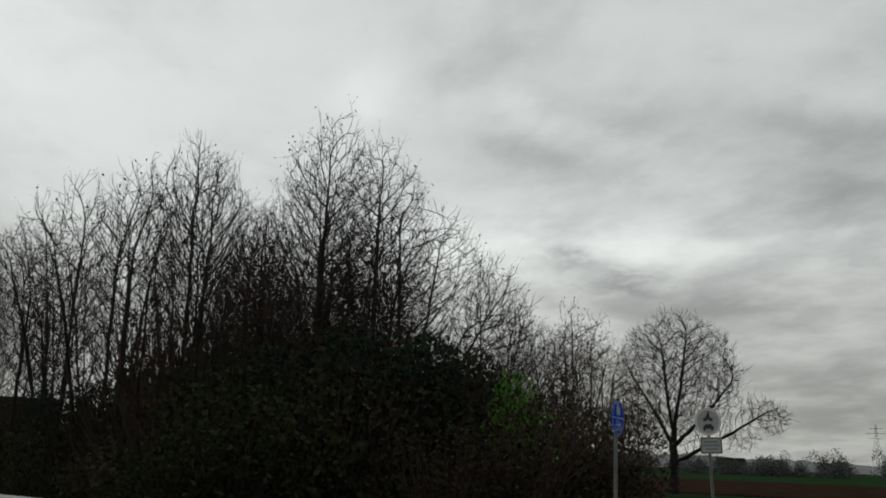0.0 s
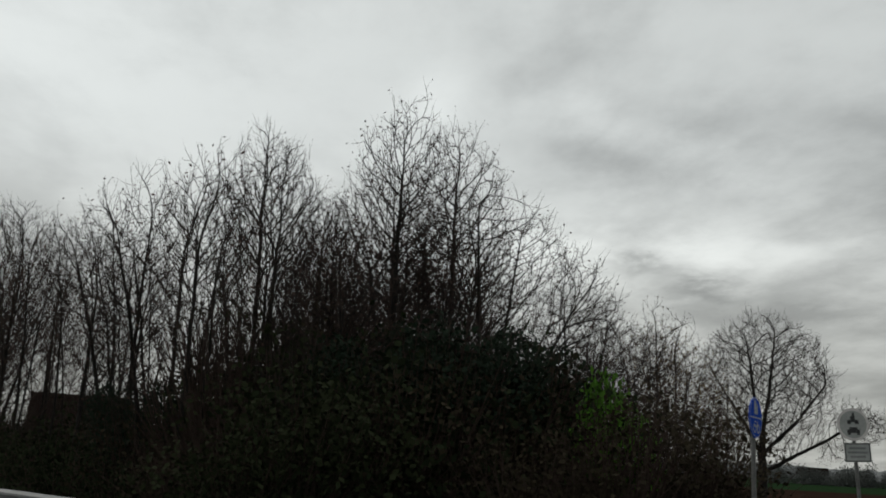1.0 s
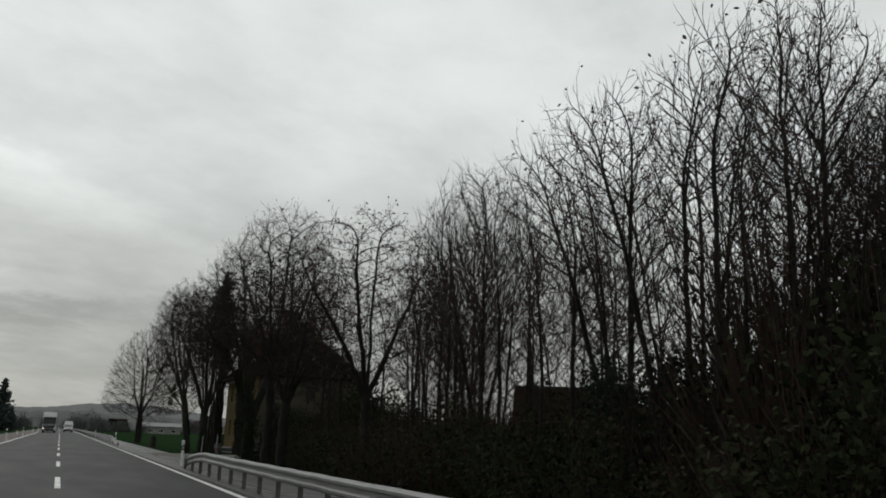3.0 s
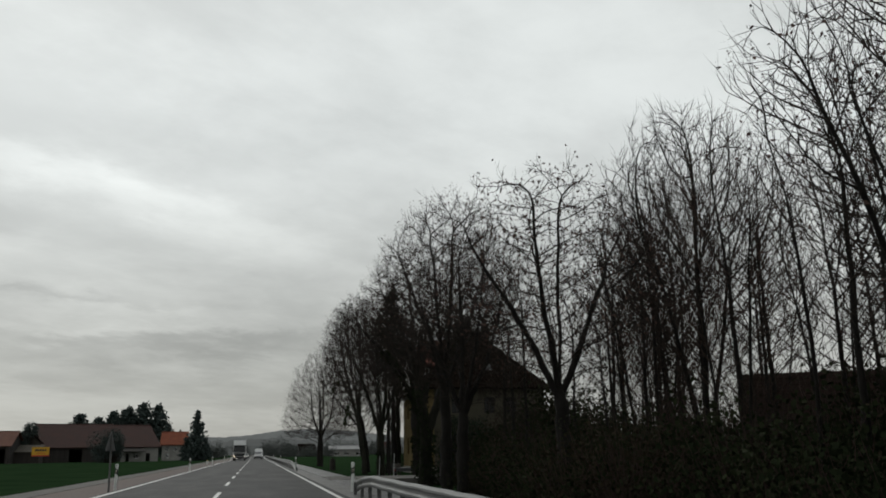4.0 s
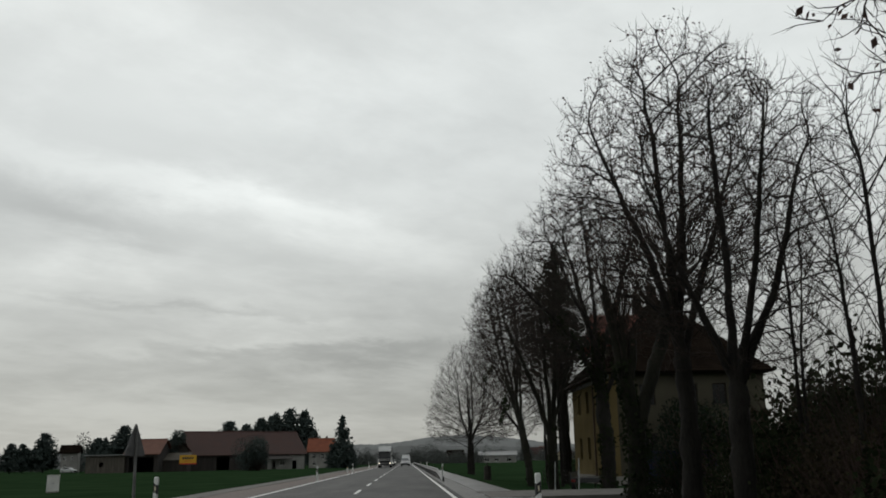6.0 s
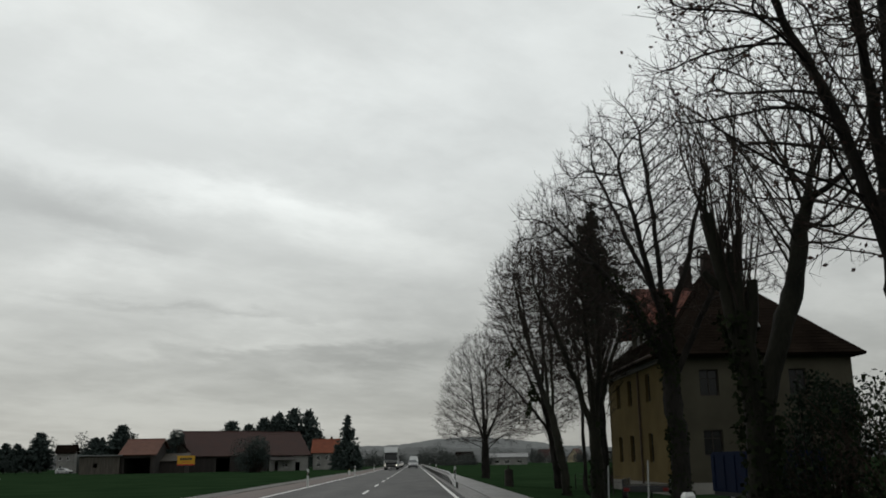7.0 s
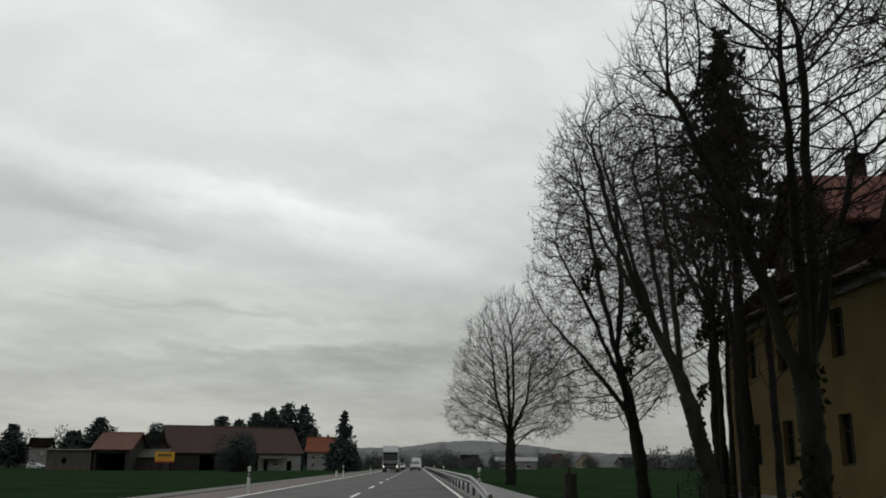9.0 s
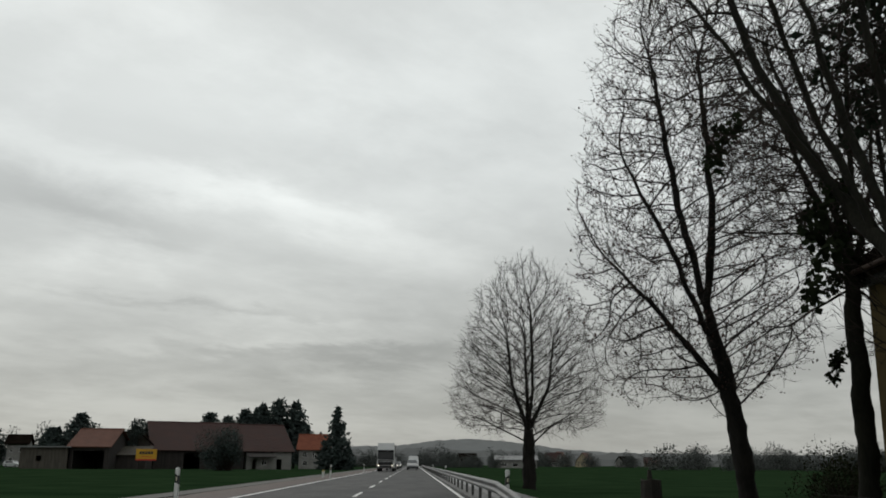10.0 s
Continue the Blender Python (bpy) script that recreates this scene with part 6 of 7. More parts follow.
tree_f = tree_parts(107, 0.215, [(5.0, 1.8, -0.8), (7.0, 3.6, -1.0), (9.0, 3.7, -1.0), (11.2, 2.5, -0.6), (12.6, 1.3, -0.5), (13.3, 0.3, -0.5)],
                    [[(0, 0, -0.35), (0, 0.03, 2.0), (-0.1, 0.02, 4.2), (-0.2, 0, 6.2)], [(-0.2, 0, 6.0), (-0.25, 0.1, 8.5), (-0.6, 0.1, 11.8)], [(-0.1, 0, 4.0), (-1.2, 0.1, 6.2), (-3.2, 0.3, 8.2)], [(-0.15, 0, 5.0), (0.7, 0.2, 7.2), (1.6, 0.4, 10.0)], [(-0.15, 0, 5.2), (-0.9, -0.7, 7.6), (-1.8, -1.3, 10.5)], [(-0.05, 0, 3.6), (0.8, -0.6, 5.6), (2.0, -1.2, 7.6)], [(-0.2, 0, 5.8), (-1.2, 0.5, 8.4), (-2.2, 0.8, 11.0)]],
                    3300, rise=0.42, step=0.228, kill=0.261, tip=0.0092, twigs=2, lobes=((-4.0, 0.2, 8.2, 1.3, 1.1, 110), (2.6, 0.4, 7.6, 1.9, 1.6, 420), (1.6, 0.2, 10.2, 1.8, 1.4, 300)), up=0.05, keep=0.4, twig=0.38, curl=0.35, spread=1.1)
wood = plant(tree_f, pose(14.4, 70.8, G) @ Matrix.Diagonal((1, 1, 1.08, 1)), "huge spreading leafless tree beside the yellow house")
ivy_on(wood, [(0, 0, 0), (-0.1, 0, 4.2), (-0.2, 0, 6.3)], 1, 0.29, 2000)
ivy_on(wood, [(-0.1, 0, 4.0), (-1.2, 0.1, 6.2), (-2.0, 0.2, 7.0)], 2, 0.24, 500)
# pollarded tree: stout cut limbs with upright shoots, one limb left to grow
poll = tree_parts(108, 0.17, [(5.9, 0.9, 1.6, 0.2), (7.6, 2.2, 2.0, 0.3), (9.4, 2.4, 2.2, 0.3), (10.8, 0.5, 2.2, 0.3)],
                  [[(0, 0, -0.35), (0.02, 0, 1.2), (0.1, 0, 2.8)], [(0.1, 0, 2.6), (0.5, 0.05, 3.6), (1.1, 0.1, 5.2), (1.6, 0.15, 7.2)], [(0.0, 0, 2.4), (-0.25, 0.05, 4.4), (-0.62, 0.1, 6.3)], [(0.02, 0, 2.4), (-0.12, -0.1, 4.0), (-0.28, -0.12, 5.3)]],
                  1250, step=0.237, kill=0.27, tip=0.0082, lobes=((-0.75, 0.1, 8.2, 0.75, 1.9, 80), (-0.25, -0.1, 7.0, 0.6, 1.5, 60), (0.2, 0.3, 7.4, 0.8, 1.6, 50)), up=0.25, rise=1.2, keep=0.7, twig=0.4, spread=0.8, flare=1.0,
                  stubs=(([(0, 0, -0.4), (-0.02, 0.02, 0.5), (-0.02, 0.03, 1.5), (0.0, 0.02, 2.7)], [0.45, 0.33, 0.29, 0.27]),
                         ([(0, 0, 2.4), (-0.2, 0.06, 3.8), (-0.42, 0.08, 5.2), (-0.68, 0.1, 6.65)], [0.23, 0.21, 0.17, 0.15]),
                         ([(-0.68, 0.1, 6.63), (-0.69, 0.1, 6.66)], [0.15, 0.02]),
                         ([(0.02, 0.0, 2.4), (-0.08, -0.1, 3.6), (-0.2, -0.12, 4.7), (-0.3, -0.12, 5.75)], [0.19, 0.16, 0.13, 0.12]),
                         ([(-0.3, -0.12, 5.73), (-0.3, -0.12, 5.76)], [0.12, 0.02]),
                         ([(-0.12, -0.1, 3.9), (0.02, -0.2, 4.5), (0.06, -0.22, 5.15)], [0.14, 0.13, 0.11]),
                         ([(-0.42, 0.08, 5.0), (-0.7, 0.12, 5.25), (-0.82, 0.12, 5.4)], [0.1, 0.09, 0.07])))
wood = plant(poll, pose(12.9, 59.7, G), "pollarded tree with stout cut limbs and upright shoots", BARK_MOSS, name="pollarded_tree")
ivy_on(wood, [(0, 0, 0), (0, 0, 2.5), (-0.3, 0.06, 4.4)], 4, 0.42, 1300)
rnd = random.Random(5)
wands = []
for k in range(46):
    w_ = rnd.random()
    foot = (-0.3 - 0.38 * w_, 0.08, 4.6 + 2.0 * w_) if k % 2 else (-0.12 - 0.18 * w_, -0.11, 4.2 + 1.5 * w_)
    a, out_, tall_ = rnd.uniform(0, 6.283), rnd.uniform(0.2, 0.9), rnd.uniform(1.6, 4.0)
    wands.append(([(foot[0] + math.cos(a) * out_ * q ** 0.6 + rnd.gauss(0, 0.04), foot[1] + math.sin(a) * out_ * q ** 0.6 + rnd.gauss(0, 0.04), foot[2] + tall_ * q) for q in (0.0, 0.2, 0.45, 0.7, 1.0)], [0.024, 0.019, 0.015, 0.011, 0.006]))
v, f = tubes({4: wands})
put("shoot_growth", fast_mesh("shoots", v, f), TWIG, wood, "thin upright shoots")["kind"] = "stuff"

tree_h = tree_parts(109, 0.16, [(4.4, 1.3, -0.2), (6.4, 2.9, -0.3), (9.0, 2.9, 0.0), (11.2, 2.1, 0.2), (12.4, 0.5, 0.3)],
                    [[(0, 0, -0.35), (0.02, 0, 2.0), (0, 0, 4.6)], [(0, 0, 4.4), (0.25, 0.1, 7.0), (0.5, 0.1, 11.0)], [(0, 0, 4.0), (-0.7, 0.1, 6.6), (-1.9, 0.2, 9.8)], [(0, 0, 4.2), (-0.3, -0.4, 7.0), (-0.7, -0.8, 10.6)], [(0, 0, 3.8), (0.8, 0.3, 6.0), (1.8, 0.5, 9.0)]],
                    2500, rise=0.42, step=0.218, kill=0.252, tip=0.0087, twigs=2, up=0.08, twig=0.38, curl=0.35, spread=1.05, buds=0.25, bud_size=0.045)
plant(tree_h, pose(12.5, 53.0, G), "tall leafless tree with several rising stems")
tree_k = tree_parts(117, 0.145, [(3.2, 1.3), (5.0, 2.4, 0.2), (7.4, 2.6, 0.3), (9.2, 1.7, 0.3), (10.0, 0.3, 0.3)],
                    [[(0, 0, -0.35), (0, 0, 1.6), (0.0, 0.02, 3.1)], [(0, 0, 2.9), (-0.7, 0.1, 4.6), (-1.5, 0.1, 7.0)], [(0, 0, 2.9), (0.1, 0.2, 5.4), (0.0, 0.3, 8.6)], [(0, 0, 2.9), (0.9, -0.1, 4.8), (1.7, -0.2, 7.6)], [(0, 0, 2.9), (0.4, -0.5, 5.2), (0.7, -0.8, 8.0)]], 1500, rise=0.42, step=0.228, kill=0.261, tip=0.0087, twigs=2, up=0.08, twig=0.38, curl=0.3, spread=1.05)
plant(tree_k, pose(12.4, 49.2, G), "low forked leafless tree with wide rising limbs")
plant(tree_d, pose(14.0, 46.4, G, 0, 0, 70) @ Matrix.Scale(0.74, 4), "slender leafless trees in the thicket")
plant(tree_d, pose(16.4, 44.4, G, 0, 0, 190) @ Matrix.Scale(0.8, 4), "slender leafless trees in the thicket")
bud_ash = tree_parts(110, 0.13, [(3.4, 1.6), (4.8, 2.7), (6.4, 2.8), (7.7, 1.9), (8.9, 0.4)],
                     [[(0, 0, -0.35), (0.02, 0, 1.6), (0, 0, 3.0)], [(0, 0, 2.8), (-0.9, 0, 4.6), (-2.2, 0, 6.6)], [(0, 0, 2.8), (0.05, 0.1, 5.0), (0.2, 0.1, 8.2)], [(0, 0, 2.8), (0.9, 0.2, 4.8), (1.8, 0.3, 7.2)], [(0, 0, 2.9), (-0.5, -0.4, 5.2), (-0.9, -0.9, 7.8)], [(0, 0, 2.9), (-0.1, 0.7, 5.0), (-0.2, 1.4, 7.4)]],
                     1500, rise=0.42, lobes=((-2.2, 0, 7.0, 0.7, 0.9, 70), (-1.5, 0, 8.0, 0.7, 0.6, 45), (-2.8, 0, 4.9, 0.5, 0.5, 36)), step=0.228, kill=0.27, tip=0.0082, twigs=2, up=0.06, keep=0.4, twig=0.3, curl=0.35, spread=1.1, buds=0.42, bud_size=0.05, bud_droop=1.4)
plant(bud_ash, pose(12.2, 37.3, G), "ash tree hung with dry seed clusters above the hedge", bud_name="seed_growth")
broom = tree_parts(111, 0.1, [(2.6, 0.9, -0.1), (5.0, 1.9, -0.2), (8.0, 2.3, -0.3), (9.8, 1.5, -0.3), (10.7, 0.3, -0.3)],
                   [[(0, 0, -0.35), (0, 0, 1.4), (0, 0.1, 2.8), (0.1, 0.2, 6.4)], [(0, 0, 1.2), (-0.6, 0, 4.0), (-1.1, 0, 6.2)], [(0, 0, 1.4), (0.6, 0.1, 4.2), (1.0, 0.2, 6.2)], [(0, 0, 1.6), (-0.2, -0.5, 4.5), (-0.4, -0.8, 6.4)]], 2375, jitter=0.11, waver=0.02, step=0.237, kill=0.27, tip=0.0092, twigs=2, up=0.2, rise=1.1, keep=0.6, twig=0.42, spread=0.8)
plant(broom, pose(16.2, 37.7, G), "many-stemmed broom-shaped leafless tree behind the hedge")
tree_i = tree_parts(112, 0.075, [(2.4, 0.9), (5.0, 1.9), (8.0, 2.2), (10.0, 1.4), (10.9, 0.2)],
                    [[(0, 0, -0.35), (0.05, 0, 4.0), (0.1, 0.05, 6.4)], [(0.4, 0.2, -0.35), (0.8, 0.2, 4.0), (1.1, 0.3, 6.0)], [(-0.3, 0.3, -0.35), (-0.8, 0.3, 4.0), (-1.1, 0.4, 6.0)]], 850, jitter=0.11, waver=0.02, step=0.266, kill=0.324, tip=0.0092, up=0.2, rise=1.1, twig=0.48, spread=0.85)
for x, y, turn, q in ((16.4, 41.2, 0, 0.95), (14.9, 33.6, 100, 0.84), (16.6, 32.6, 20, 0.78), (18.8, 46.0, 200, 0.88)):
    plant(tree_i, pose(x, y, G, 0, 0, turn) @ Matrix.Scale(q, 4), "many-stemmed leafless tree above the hedge", twig=TWIG_RED)
plant(tree_d, pose(17.2, 36.2, G, 0, 0, 20) @ Matrix.Scale(0.78, 4), "slender leafless trees in the thicket", twig=TWIG_RED)
plant(tree_d, pose(18.8, 34.0, G, 0, 0, 160) @ Matrix.Scale(0.76, 4), "slender leafless trees in the thicket", twig=TWIG_RED)
slim = tree_parts(113, 0.062, [(2.4, 0.6, 0.2, -0.2), (5.0, 1.3, 0.2, -0.2), (7.6, 1.3, 0.2, -0.2), (9.0, 0.3, 0.1, -0.1)],
                  [[(0, 0, -0.35), (0.05, 0, 4.0), (0.0, 0.05, 6.4)], [(0.5, -0.5, -0.35), (0.6, -0.5, 4.0), (0.8, -0.5, 5.6)]], 520, jitter=0.11, waver=0.02, step=0.247, kill=0.297, tip=0.0087, up=0.25, rise=1.2, twig=0.42, spread=0.75, buds=0.12)
leaning = tree_parts(114, 0.068, [(2.6, 0.6, -0.5), (5.0, 1.2, -1.1), (7.4, 1.4, -1.9), (8.8, 0.4, -2.4)],
                     [[(0, 0, -0.35), (-0.4, 0, 2.4), (-1.1, 0, 5.0), (-2.2, 0.1, 8.2)], [(-0.1, 0, 0.6), (-0.1, 0.2, 3.4), (-0.6, 0.3, 6.0), (-1.2, 0.4, 8.0)], [(0.5, 0.4, -0.35), (0.2, 0.4, 4.0), (-0.3, 0.4, 7.6)]], 1000, jitter=0.11, waver=0.02, step=0.237, kill=0.288, tip=0.0087, up=0.2, rise=1.1, keep=0.6, twig=0.42, spread=0.75, buds=0.12)
tall = tree_parts(115, 0.11, [(2.8, 1.2), (5.5, 2.0), (8.5, 2.0), (11.0, 1.5), (12.2, 0.8), (12.8, 0.2)],
                  [[(0, 0, -0.35), (0.05, 0, 4.0), (0.0, 0.05, 8.0), (0.02, 0, 10.0)], [(0, 0, 3.4), (0.5, 0.2, 5.4), (0.8, 0.3, 7.6)], [(0, 0, 3.0), (-0.5, 0.2, 5.2), (-0.8, 0.3, 7.4)]], 1900, jitter=0.11, waver=0.02, step=0.237, kill=0.261, tip=0.0098, up=0.2, rise=1.1, keep=0.55, twig=0.38, spread=0.85, buds=0.35, bud_size=0.045)
crowded = tree_parts(116, 0.105, [(2.0, 1.0), (4.5, 1.8), (8.0, 2.0), (10.6, 1.6), (12.6, 0.4)],
                     [[(0, 0, -0.35), (0, 0, 3.0), (0.1, 0, 6.0), (0.0, 0, 9.0)], [(0.1, 0, 1.2), (0.5, 0.1, 4.4), (0.9, 0.2, 8.0)], [(-0.1, 0, 1.0), (-0.7, 0.1, 4.4), (-1.2, 0.2, 7.4)], [(0, 0.1, 1.5), (0.1, 0.6, 4.4), (0.2, 1.0, 7.4)]], 2000, jitter=0.11, waver=0.02, step=0.237, kill=0.261, tip=0.0098, up=0.25, rise=1.2, keep=0.6, twig=0.42, spread=0.75, buds=0.15)
arch = tree_parts(118, 0.12, [(1.8, 2.2, 1.6), (4.0, 3.8, 2.2), (6.6, 4.0, 2.3), (8.8, 3.2, 1.4), (10.6, 1.6, 0.2), (11.5, 0.3, -0.4)],
                  [[(0, 0, -0.35), (0, 0, 2.0), (0.0, 0, 5.0), (-0.3, 0, 10.5)], [(0, 0, 1.4), (0.8, 0, 4.0), (2.0, 0, 9.0)], [(0.1, 0, 0.8), (1.6, 0, 3.2), (4.2, 0, 7.2)], [(0.1, 0, 0.5), (2.2, -0.2, 2.0), (5.4, -0.2, 4.4)], [(0, 0, 1.0), (1.0, 0.8, 3.6), (2.4, 1.8, 7.5)], [(0, 0, 1.0), (1.0, -0.8, 3.6), (2.6, -1.8, 7.0)]],
                  3600, jitter=0.11, waver=0.02, step=0.247, kill=0.279, tip=0.0098, up=0.1, rise=0.8, keep=0.5, twig=0.42, spread=0.85, buds=0.2)
GROVE = "grove beside the barrier"
for meshes, x, y, turn, q, lb, tw in ((leaning, 14.4, 26.8, 0, 0.9, "slender leafless tree leaning over the barrier", None), (leaning, 13.9, 24.4, 15, 0.9, "slender leafless tree leaning over the barrier", None), (slim, 13.6, 22.6, 60, 1.08, "slender leafless tree behind the barrier", None), (slim, 14.9, 29.6, 200, 1.0, "slender leafless tree behind the barrier", None),
                                      (slim, 15.5, 28.0, 140, 1.18, "slender leafless tree behind the barrier", None), (slim, 15.2, 25.6, 30, 1.14, "slender leafless tree in the grove", None), (slim, 16.3, 26.6, 300, 1.08, "slender leafless tree in the grove", None),
                                      (crowded, 17.7, 25.4, 0, 0.95, "dense leafless tree with crowded rising stems", None), (crowded, 16.4, 23.0, 200, 0.84, "dense leafless tree with crowded rising stems", None),
                                      (tall, 19.6, 21.4, 0, 1.0, "tall leafless tree with a dense upright crown", None), (tall, 22.0, 21.2, 120, 1.0, "tall leafless tree with an upright crown", None), (tall, 20.9, 22.8, 230, 0.9, "tall leafless tree with an upright crown", TWIG_RED), (tall, 18.4, 23.4, 80, 0.74, "reddish leafless tree between the taller ones", TWIG_RED), (tall, 18.0, 22.4, 190, 0.74, "reddish leafless tree between the taller ones", TWIG_RED),
                                      (arch, 21.4, 19.6, 0, 0.9, "leafless tree arching to the open side of the grove", None), (arch, 24.4, 18.4, 330, 0.66, "leafless tree arching over the grove's edge", None), (arch, 22.8, 23.0, 20, 0.9, "leafless tree arching to the open side of the grove", TWIG_RED),
                                      (tree_i, 18.6, 25.6, 10, 0.9, "many-stemmed leafless tree in the grove", TWIG_RED), (tree_i, 17.2, 20.9, 60, 0.75, "many-stemmed leafless tree in the grove", TWIG_RED), (tree_i, 20.4, 20.3, 220, 0.8, "many-stemmed leafless tree in the grove", None), (tree_i, 19.9, 24.8, 130, 0.85, "many-stemmed leafless tree in the grove", TWIG_RED), (tree_i, 16.6, 29.8, 300, 0.8, "many-stemmed leafless tree in the grove", None), (tall, 21.5, 26.0, 300, 0.85, "leafless tree deep in the grove", TWIG_RED), (tree_i, 24.0, 24.0, 70, 0.85, "many-stemmed leafless tree deep in the grove", TWIG_RED),
                                      (crowded, 20.3, 22.2, 40, 0.66, "dense reddish leafless tree in the grove", TWIG_RED), (crowded, 21.4, 20.4, 150, 0.62, "dense reddish leafless tree in the grove", TWIG_RED), (crowded, 19.0, 22.8, 260, 0.62, "dense reddish leafless tree in the grove", TWIG_RED)):
    plant(meshes, pose(x, y, G, 0, 0, turn) @ Matrix.Scale(q, 4), lb, twig=tw, group=GROVE)
for meshes, x, y, turn, q, tw in ((tree_i, 17.6, 43.2, 40, 0.86, TWIG_RED), (tree_i, 20.4, 42.0, 150, 0.84, None), (tree_d, 18.0, 47.6, 110, 0.76, None), (slim, 16.4, 41.8, 200, 0.98, TWIG_RED), (slim, 14.6, 51.6, 300, 0.9, None), (slim, 19.2, 50.4, 10, 0.9, None), (crowded, 20.4, 48.0, 30, 0.98, None), (slim, 21.8, 52.0, 140, 0.95, None), (slim, 15.8, 46.6, 240, 0.9, TWIG_RED)):
    plant(meshes, pose(x, y, G, 0, 0, turn) @ Matrix.Scale(q, 4), "slender leafless tree in the thicket before the yard", twig=tw, group="slender trees in the thicket")
# the single oak, with a low limb that spreads far to one side
oak = tree_parts(119, 0.24, [(3.4, 2.2), (5.4, 4.0, 0.2, -0.2), (8.4, 4.7, 0.3, -0.4), (11.0, 3.8, 0.2, -0.3), (13.0, 0.8)],
                 [[(0, 0, -0.35), (0, 0, 2.0), (0.05, -0.05, 4.6)], [(0.05, -0.05, 4.4), (0.4, -0.5, 7.6), (0.6, -0.9, 11.0)], [(0, 0, 3.4), (-0.9, 1.2, 6.0), (-1.9, 2.6, 8.8)], [(0, 0, 3.2), (1.5, -2.0, 5.6), (2.7, -3.6, 8.2)], [(0.05, 0, 4.2), (-0.6, 0.2, 7.4), (-1.0, 0.4, 10.6)], [(0, 0, 2.1), (2.2, -3.2, 4.2), (4.2, -6.0, 6.2)]],
                 4200, step=0.27, kill=0.31, tip=0.012, twigs=2, lobes=((3.7, -5.3, 5.6, 2.0, 1.5, 460), (2.6, -3.8, 4.0, 1.3, 1.0, 140)), up=0.06, rise=0.5, twig=0.5, spread=1.0)
plant(oak, pose(62.9, 26.9, G), "large leafless oak with a low spreading limb at the field edge")
for x, y, s, k in ((50, 28.5, 0.98, 1), (38, 25, 0.85, 3), (47, 31, 1.0, 5), (42.5, 27.5, 0.95, 6)):
    plant((slim, tree_i, tree_d)[k % 3], pose(x, y, G, 0, 0, 60 * k) @ Matrix.Scale(s, 4), "thin brownish leafless tree beyond the thicket", twig=TWIG_RED, group="trees beyond the thicket")
# brownish catkin trees between the thicket and the oak
catkin = tree_parts(120, 0.085, [(1.4, 1.4), (3.6, 2.6), (6.5, 2.7), (8.8, 1.7), (9.9, 0.3)],
                    [[(0, 0, -0.35), (0.1, 0, 4.0), (0.2, 0, 8.6)], [(0.4, 0.3, -0.35), (0.9, 0.4, 3.6), (1.6, 0.5, 7.0)], [(-0.3, 0.2, -0.35), (-0.8, 0.3, 3.6), (-1.5, 0.4, 7.0)]], 700, step=0.285, kill=0.36, tip=0.0112, up=0.2, twig=0.5, droop=0.3, curl=0.0, buds=0.35, bud_size=0.065, bud_droop=1.5)
for x, y, q, turn in ((40.0, 23.6, 0.85, 10), (44.0, 25.0, 1.05, 130), (48.5, 26.4, 1.05, 250), (53.0, 27.6, 0.98, 60), (57.0, 28.0, 0.75, 200), (46.0, 22.4, 0.7, 300)):
    plant(catkin, pose(x, y, G, 0, 0, turn) @ Matrix.Scale(q, 4), "brownish tree hung with catkins beyond the thicket", twig=TWIG_RED, bud=CATKIN, group="catkin trees", bud_name="catkin_growth")

spruce = conifer_parts(121, 15.0, 2.8, 8.0, 24, 9, 0.32, 0.5, 0.12, bare=0.28)
plant_conifer(spruce, pose(15.5, 88.2, G), "ragged dark spruce with drooping boughs before the house")

# ---- hedge and shrubs ----
dark_a = shrub_parts(131, 4.2, 2.9, 2200, 0.078, 110)
dark_b = shrub_parts(132, 4.6, 2.6, 2200, 0.08, 120)
brown_a = shrub_parts(133, 4.0, 2.9, 2100, 0.066, 230)
olive_a = shrub_parts(134, 4.2, 3.2, 2200, 0.078, 150)
bright_a = shrub_parts(135, 3.6, 3.0, 3000, 0.08, 182)
yew = shrub_parts(136, 4.4, 5.0, 8500, 0.075, 260, 10)
bare_a = shrub_parts(137, 4.2, 4.8, 260, 0.05, 520, 9)
bare_b = shrub_parts(138, 3.8, 4.2, 200, 0.05, 480, 8)
for m_ in (bare_a, bare_b):
    m_[1].materials.append(LEAF_BROWN)
rnd = random.Random(31)
for i in range(44):
    if i >= 38:     # taller growth between the trunks
        x, y, q = 15.2 + 1.25 * (i - 38), 22.6 + rnd.uniform(-0.6, 0.9), rnd.uniform(1.3, 1.55)
    elif i >= 26:
        x, y, q = rnd.uniform(14.2, 21.5), 38.5 + 1.0 * (i - 26) + rnd.uniform(-0.5, 0.5), rnd.uniform(0.6, 0.85)
    elif i < 15:
        x, y, q = rnd.uniform(13.4, 18.5), 23.0 + 1.35 * i + rnd.uniform(-0.8, 0.8), rnd.uniform(0.55, 0.8)
    else:
        x, y, q = rnd.uniform(14.5, 24.0), rnd.uniform(20.5, 25.0), rnd.uniform(1.05, 1.45)
    plant_shrub(bare_a if i % 2 else bare_b, pose(x, y, -0.36, 0, 0, 77 * i) @ Matrix.Scale(q, 4), "tangle of bare reddish twigs under the trees", LEAF_BROWN, "bare undergrowth", "bare_shrub", TWIG if i % 3 else None)
rnd = random.Random(9)
hedge = []
for i in range(13):     # row along the path
    y = 18.5 + 2.15 * i
    hedge.append((12.4 + 0.25 * math.sin(i * 1.7) + 0.02 * (y - 17), y, rnd.uniform(0.72, 0.84)))
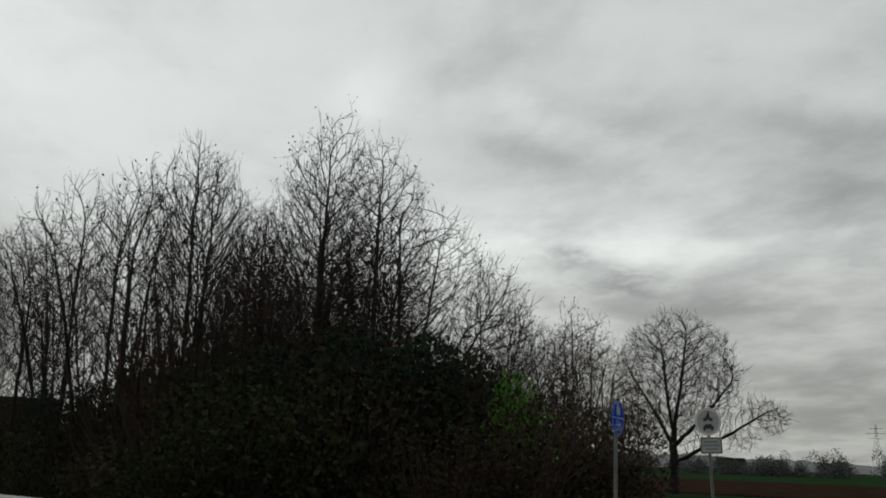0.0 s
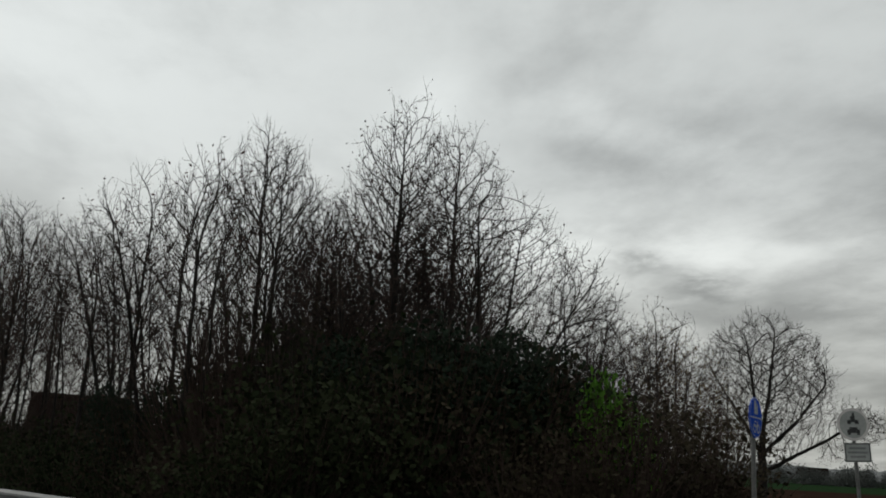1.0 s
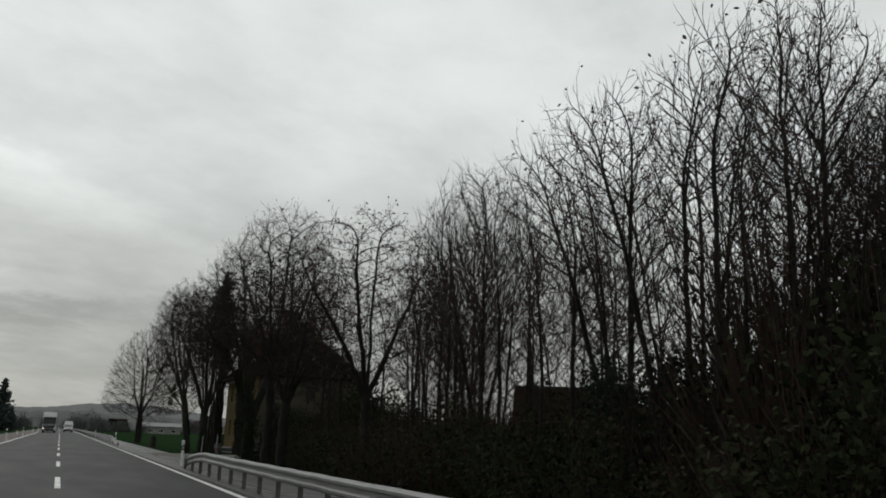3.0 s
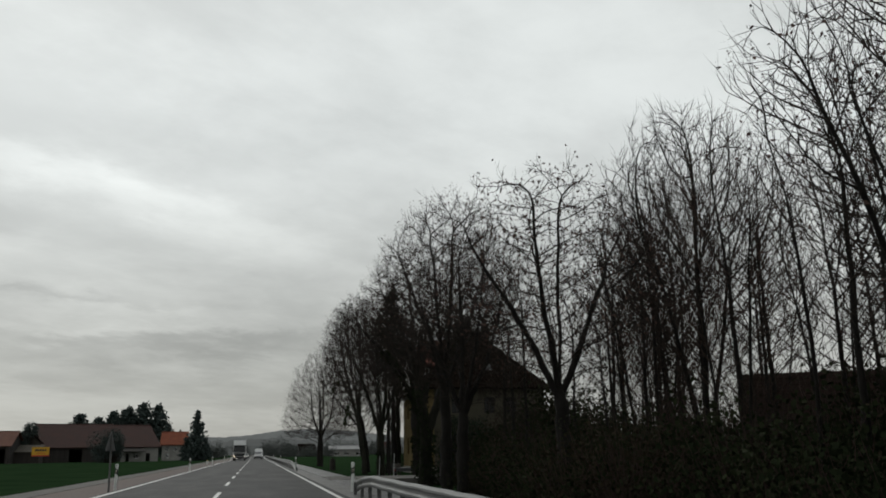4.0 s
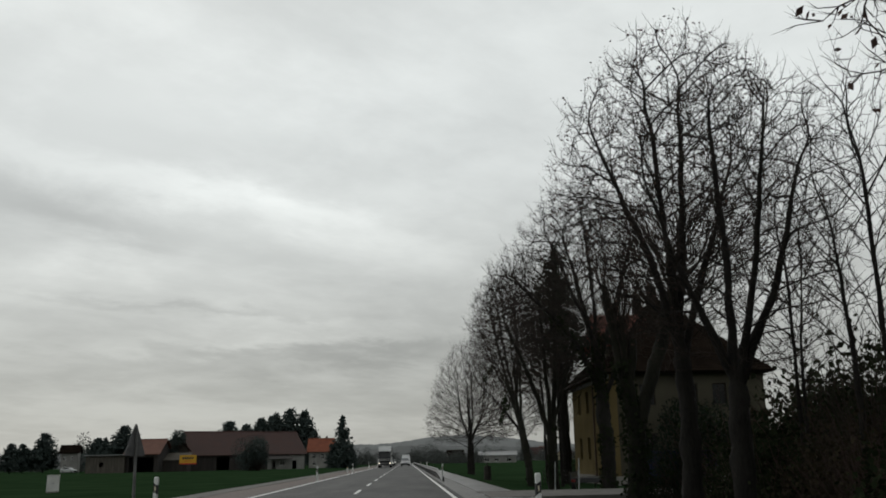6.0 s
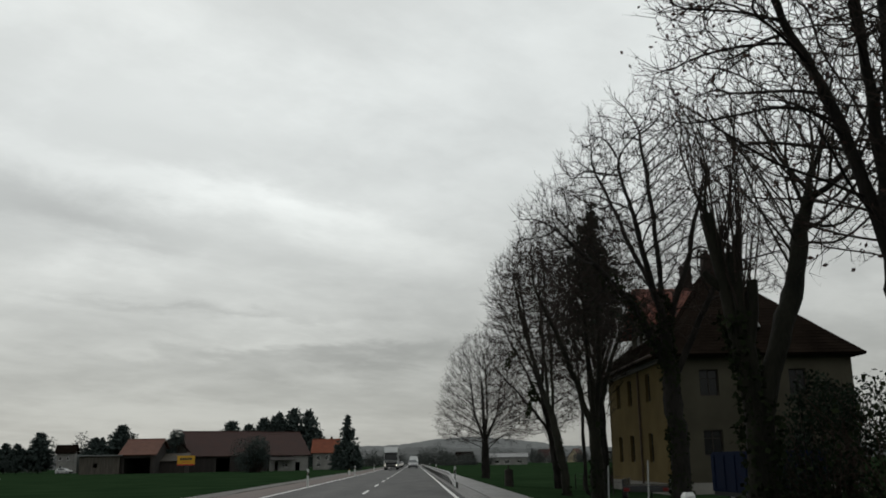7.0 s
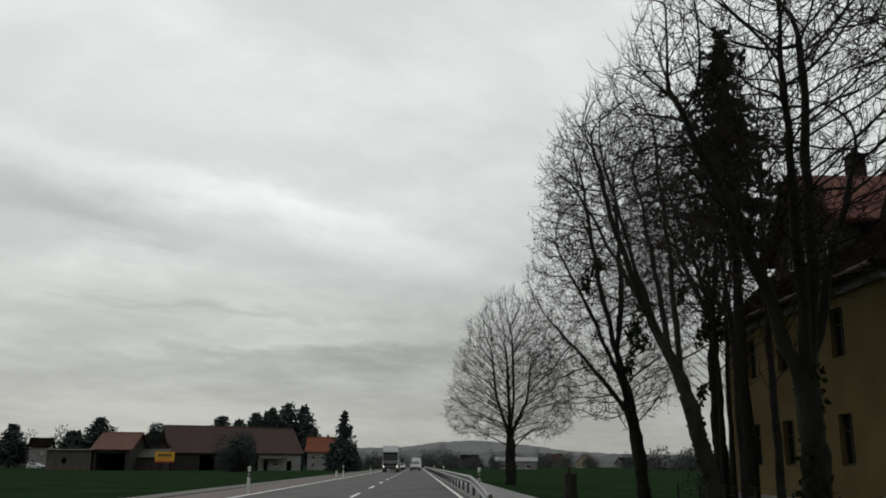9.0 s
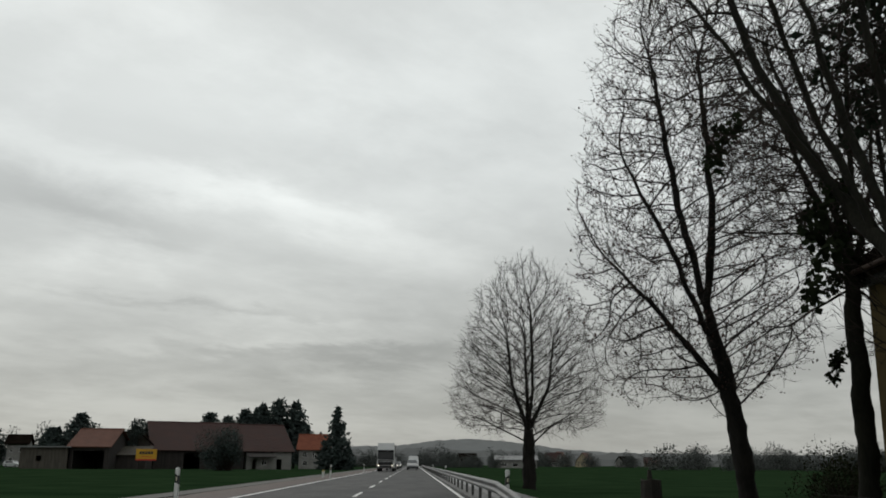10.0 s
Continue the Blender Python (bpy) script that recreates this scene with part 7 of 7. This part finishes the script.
for i in range(14):     # second row
    hedge.append((15.5 + rnd.uniform(-0.7, 0.7), 21.0 + 1.9 * i, rnd.uniform(0.8, 0.95)))
for i in range(15):     # the grove's southern edge, tallest in its middle
    t = i / 14
    hedge.append((12.6 + 15.4 * t, 19.3 - 2.4 * t + rnd.uniform(-0.5, 0.5), (1.0 - 0.3 * max(0.0, t - 0.7) / 0.3) * 0.98 + 0.85 * math.sin(min(1.0, t * 1.25) * 3.14) ** 1.3 + rnd.uniform(-0.1, 0.1)))
for i in range(13):     # tall growth inside the grove
    x = rnd.uniform(15.5, 27)
    hedge.append((x, rnd.uniform(19.8, 25), (1.1 + 0.85 * math.sin((x - 14.0) / 14.0 * 3.14)) * rnd.uniform(0.9, 1.1)))
for i in range(9):      # beyond, towards the oak
    hedge.append((33 + 3.2 * i, 21.5 + 1.0 * i + rnd.uniform(-1, 1), rnd.uniform(0.55, 0.8)))
for x, y, q in ((12.9, 44.8, 0.74), (13.6, 46.6, 0.8), (15.6, 54.8, 1.15), (17.2, 52.5, 1.45), (18.6, 56.8, 1.6), (20.4, 58.0, 1.6), (16.6, 58.4, 1.2), (19.5, 60.5, 1.5), (21.5, 63.5, 1.5), (23.5, 60.0, 1.6), (15.4, 45.5, 0.85), (14.6, 48.6, 0.9), (16.6, 48.2, 1.0), (15.4, 51.2, 1.15), (17.6, 51.6, 1.4), (17.2, 54.8, 1.3), (19.4, 54.0, 1.45), (18.9, 57.6, 1.2), (18.2, 44.0, 0.95), (20.5, 49.0, 1.15), (22.0, 56.5, 1.4)):
    hedge.append((x, y, q))
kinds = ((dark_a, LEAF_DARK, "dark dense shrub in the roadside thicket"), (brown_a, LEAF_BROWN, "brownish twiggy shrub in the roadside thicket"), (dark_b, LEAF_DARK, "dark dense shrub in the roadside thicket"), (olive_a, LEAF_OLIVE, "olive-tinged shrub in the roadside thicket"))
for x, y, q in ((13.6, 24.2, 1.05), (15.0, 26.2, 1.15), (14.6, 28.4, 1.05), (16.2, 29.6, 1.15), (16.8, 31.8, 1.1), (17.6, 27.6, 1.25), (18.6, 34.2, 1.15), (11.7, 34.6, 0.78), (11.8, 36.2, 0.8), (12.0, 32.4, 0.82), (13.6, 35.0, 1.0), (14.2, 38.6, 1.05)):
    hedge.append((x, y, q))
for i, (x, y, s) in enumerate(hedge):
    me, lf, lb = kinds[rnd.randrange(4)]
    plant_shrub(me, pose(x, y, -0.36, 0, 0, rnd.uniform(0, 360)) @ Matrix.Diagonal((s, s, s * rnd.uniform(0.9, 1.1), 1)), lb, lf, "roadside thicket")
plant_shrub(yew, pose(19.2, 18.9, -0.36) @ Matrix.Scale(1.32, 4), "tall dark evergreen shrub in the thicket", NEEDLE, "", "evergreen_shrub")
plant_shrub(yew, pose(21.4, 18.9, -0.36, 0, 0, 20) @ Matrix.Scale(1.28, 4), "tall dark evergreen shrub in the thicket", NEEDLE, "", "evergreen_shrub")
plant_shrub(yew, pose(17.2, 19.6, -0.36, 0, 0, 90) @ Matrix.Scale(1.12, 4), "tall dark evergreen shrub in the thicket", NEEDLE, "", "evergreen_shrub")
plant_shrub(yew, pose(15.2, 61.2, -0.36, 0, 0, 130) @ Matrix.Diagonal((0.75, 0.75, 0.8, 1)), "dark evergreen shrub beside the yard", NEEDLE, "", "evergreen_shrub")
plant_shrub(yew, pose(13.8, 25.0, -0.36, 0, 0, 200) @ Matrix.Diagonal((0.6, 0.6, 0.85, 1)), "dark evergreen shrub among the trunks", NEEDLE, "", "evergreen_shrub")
for x, y, q in ((19.4, 14.0, 1.38), (21.6, 13.4, 1.38), (23.8, 14.0, 1.4), (17.4, 15.0, 1.0)):
    plant_shrub(brown_a, pose(x, y, -0.36, 0, 0, 40 * x) @ Matrix.Scale(q, 4), "brownish twiggy shrub before the thicket", LEAF_BROWN, "roadside thicket")
plant_shrub(bright_a, pose(21.9, 15.2, -0.36) @ Matrix.Diagonal((1.1, 0.8, 1.62, 1)), "fresh green leafing shrub at the thicket's edge", LEAF_BRIGHT, "", "green_shrub")
for x, y, s, me, lf in ((13.2, 50.0, 0.7, olive_a, LEAF_OLIVE), (14.0, 61.5, 0.5, dark_a, LEAF_DARK), (18.6, 100.5, 0.7, olive_a, LEAF_OLIVE), (20.5, 104, 0.8, dark_a, LEAF_DARK), (14.2, 56.8, 0.6, olive_a, LEAF_OLIVE), (14.6, 53.2, 0.75, dark_b, LEAF_DARK)):
    plant_shrub(me, pose(x, y, -0.36, 0, 0, 57 * x) @ Matrix.Scale(s, 4), "low shrub with first leaves under the trees", lf, "shrubs by the house")

# ---- single clay tiles on the dormer ----
tile = mesh_of("tile", [(-0.145, 0, 0.0), (0.145, 0, 0.0), (0.145, 0.36, 0.0), (-0.145, 0.36, 0.0), (-0.145, 0, 0.035), (-0.05, 0, 0.022), (0.05, 0, 0.022), (0.145, 0, 0.035), (-0.145, 0.36, 0.02), (-0.05, 0.36, 0.008), (0.05, 0.36, 0.008), (0.145, 0.36, 0.02)],
               [(0, 1, 7, 6, 5, 4), (4, 5, 9, 8), (5, 6, 10, 9), (6, 7, 11, 10), (0, 4, 8, 3), (1, 2, 11, 7)])
rnd = random.Random(4)
for side in (0, 1):
    run, rise_ = 3.25, 2.32
    slope = math.degrees(math.atan2(rise_, run))
    long_ = math.hypot(run, rise_)
    rows = int(long_ / 0.31)
    for r in range(rows):
        for c in range(16):
            t = r * 0.31
            x = (-0.45 + t * math.cos(radians(slope))) if side == 0 else (6.05 - t * math.cos(radians(slope)))
            z = 1.70 + t * math.sin(radians(slope))
            m = pose(x, -0.35 + c * 0.31, z, 0, 0, -90 if side == 0 else 90) @ pose(0, 0, 0, slope + 2.5, rnd.uniform(-1.5, 1.5), rnd.uniform(-1, 1))
            put("tile", tile, TILE_RED, dormer_roof, at=m)
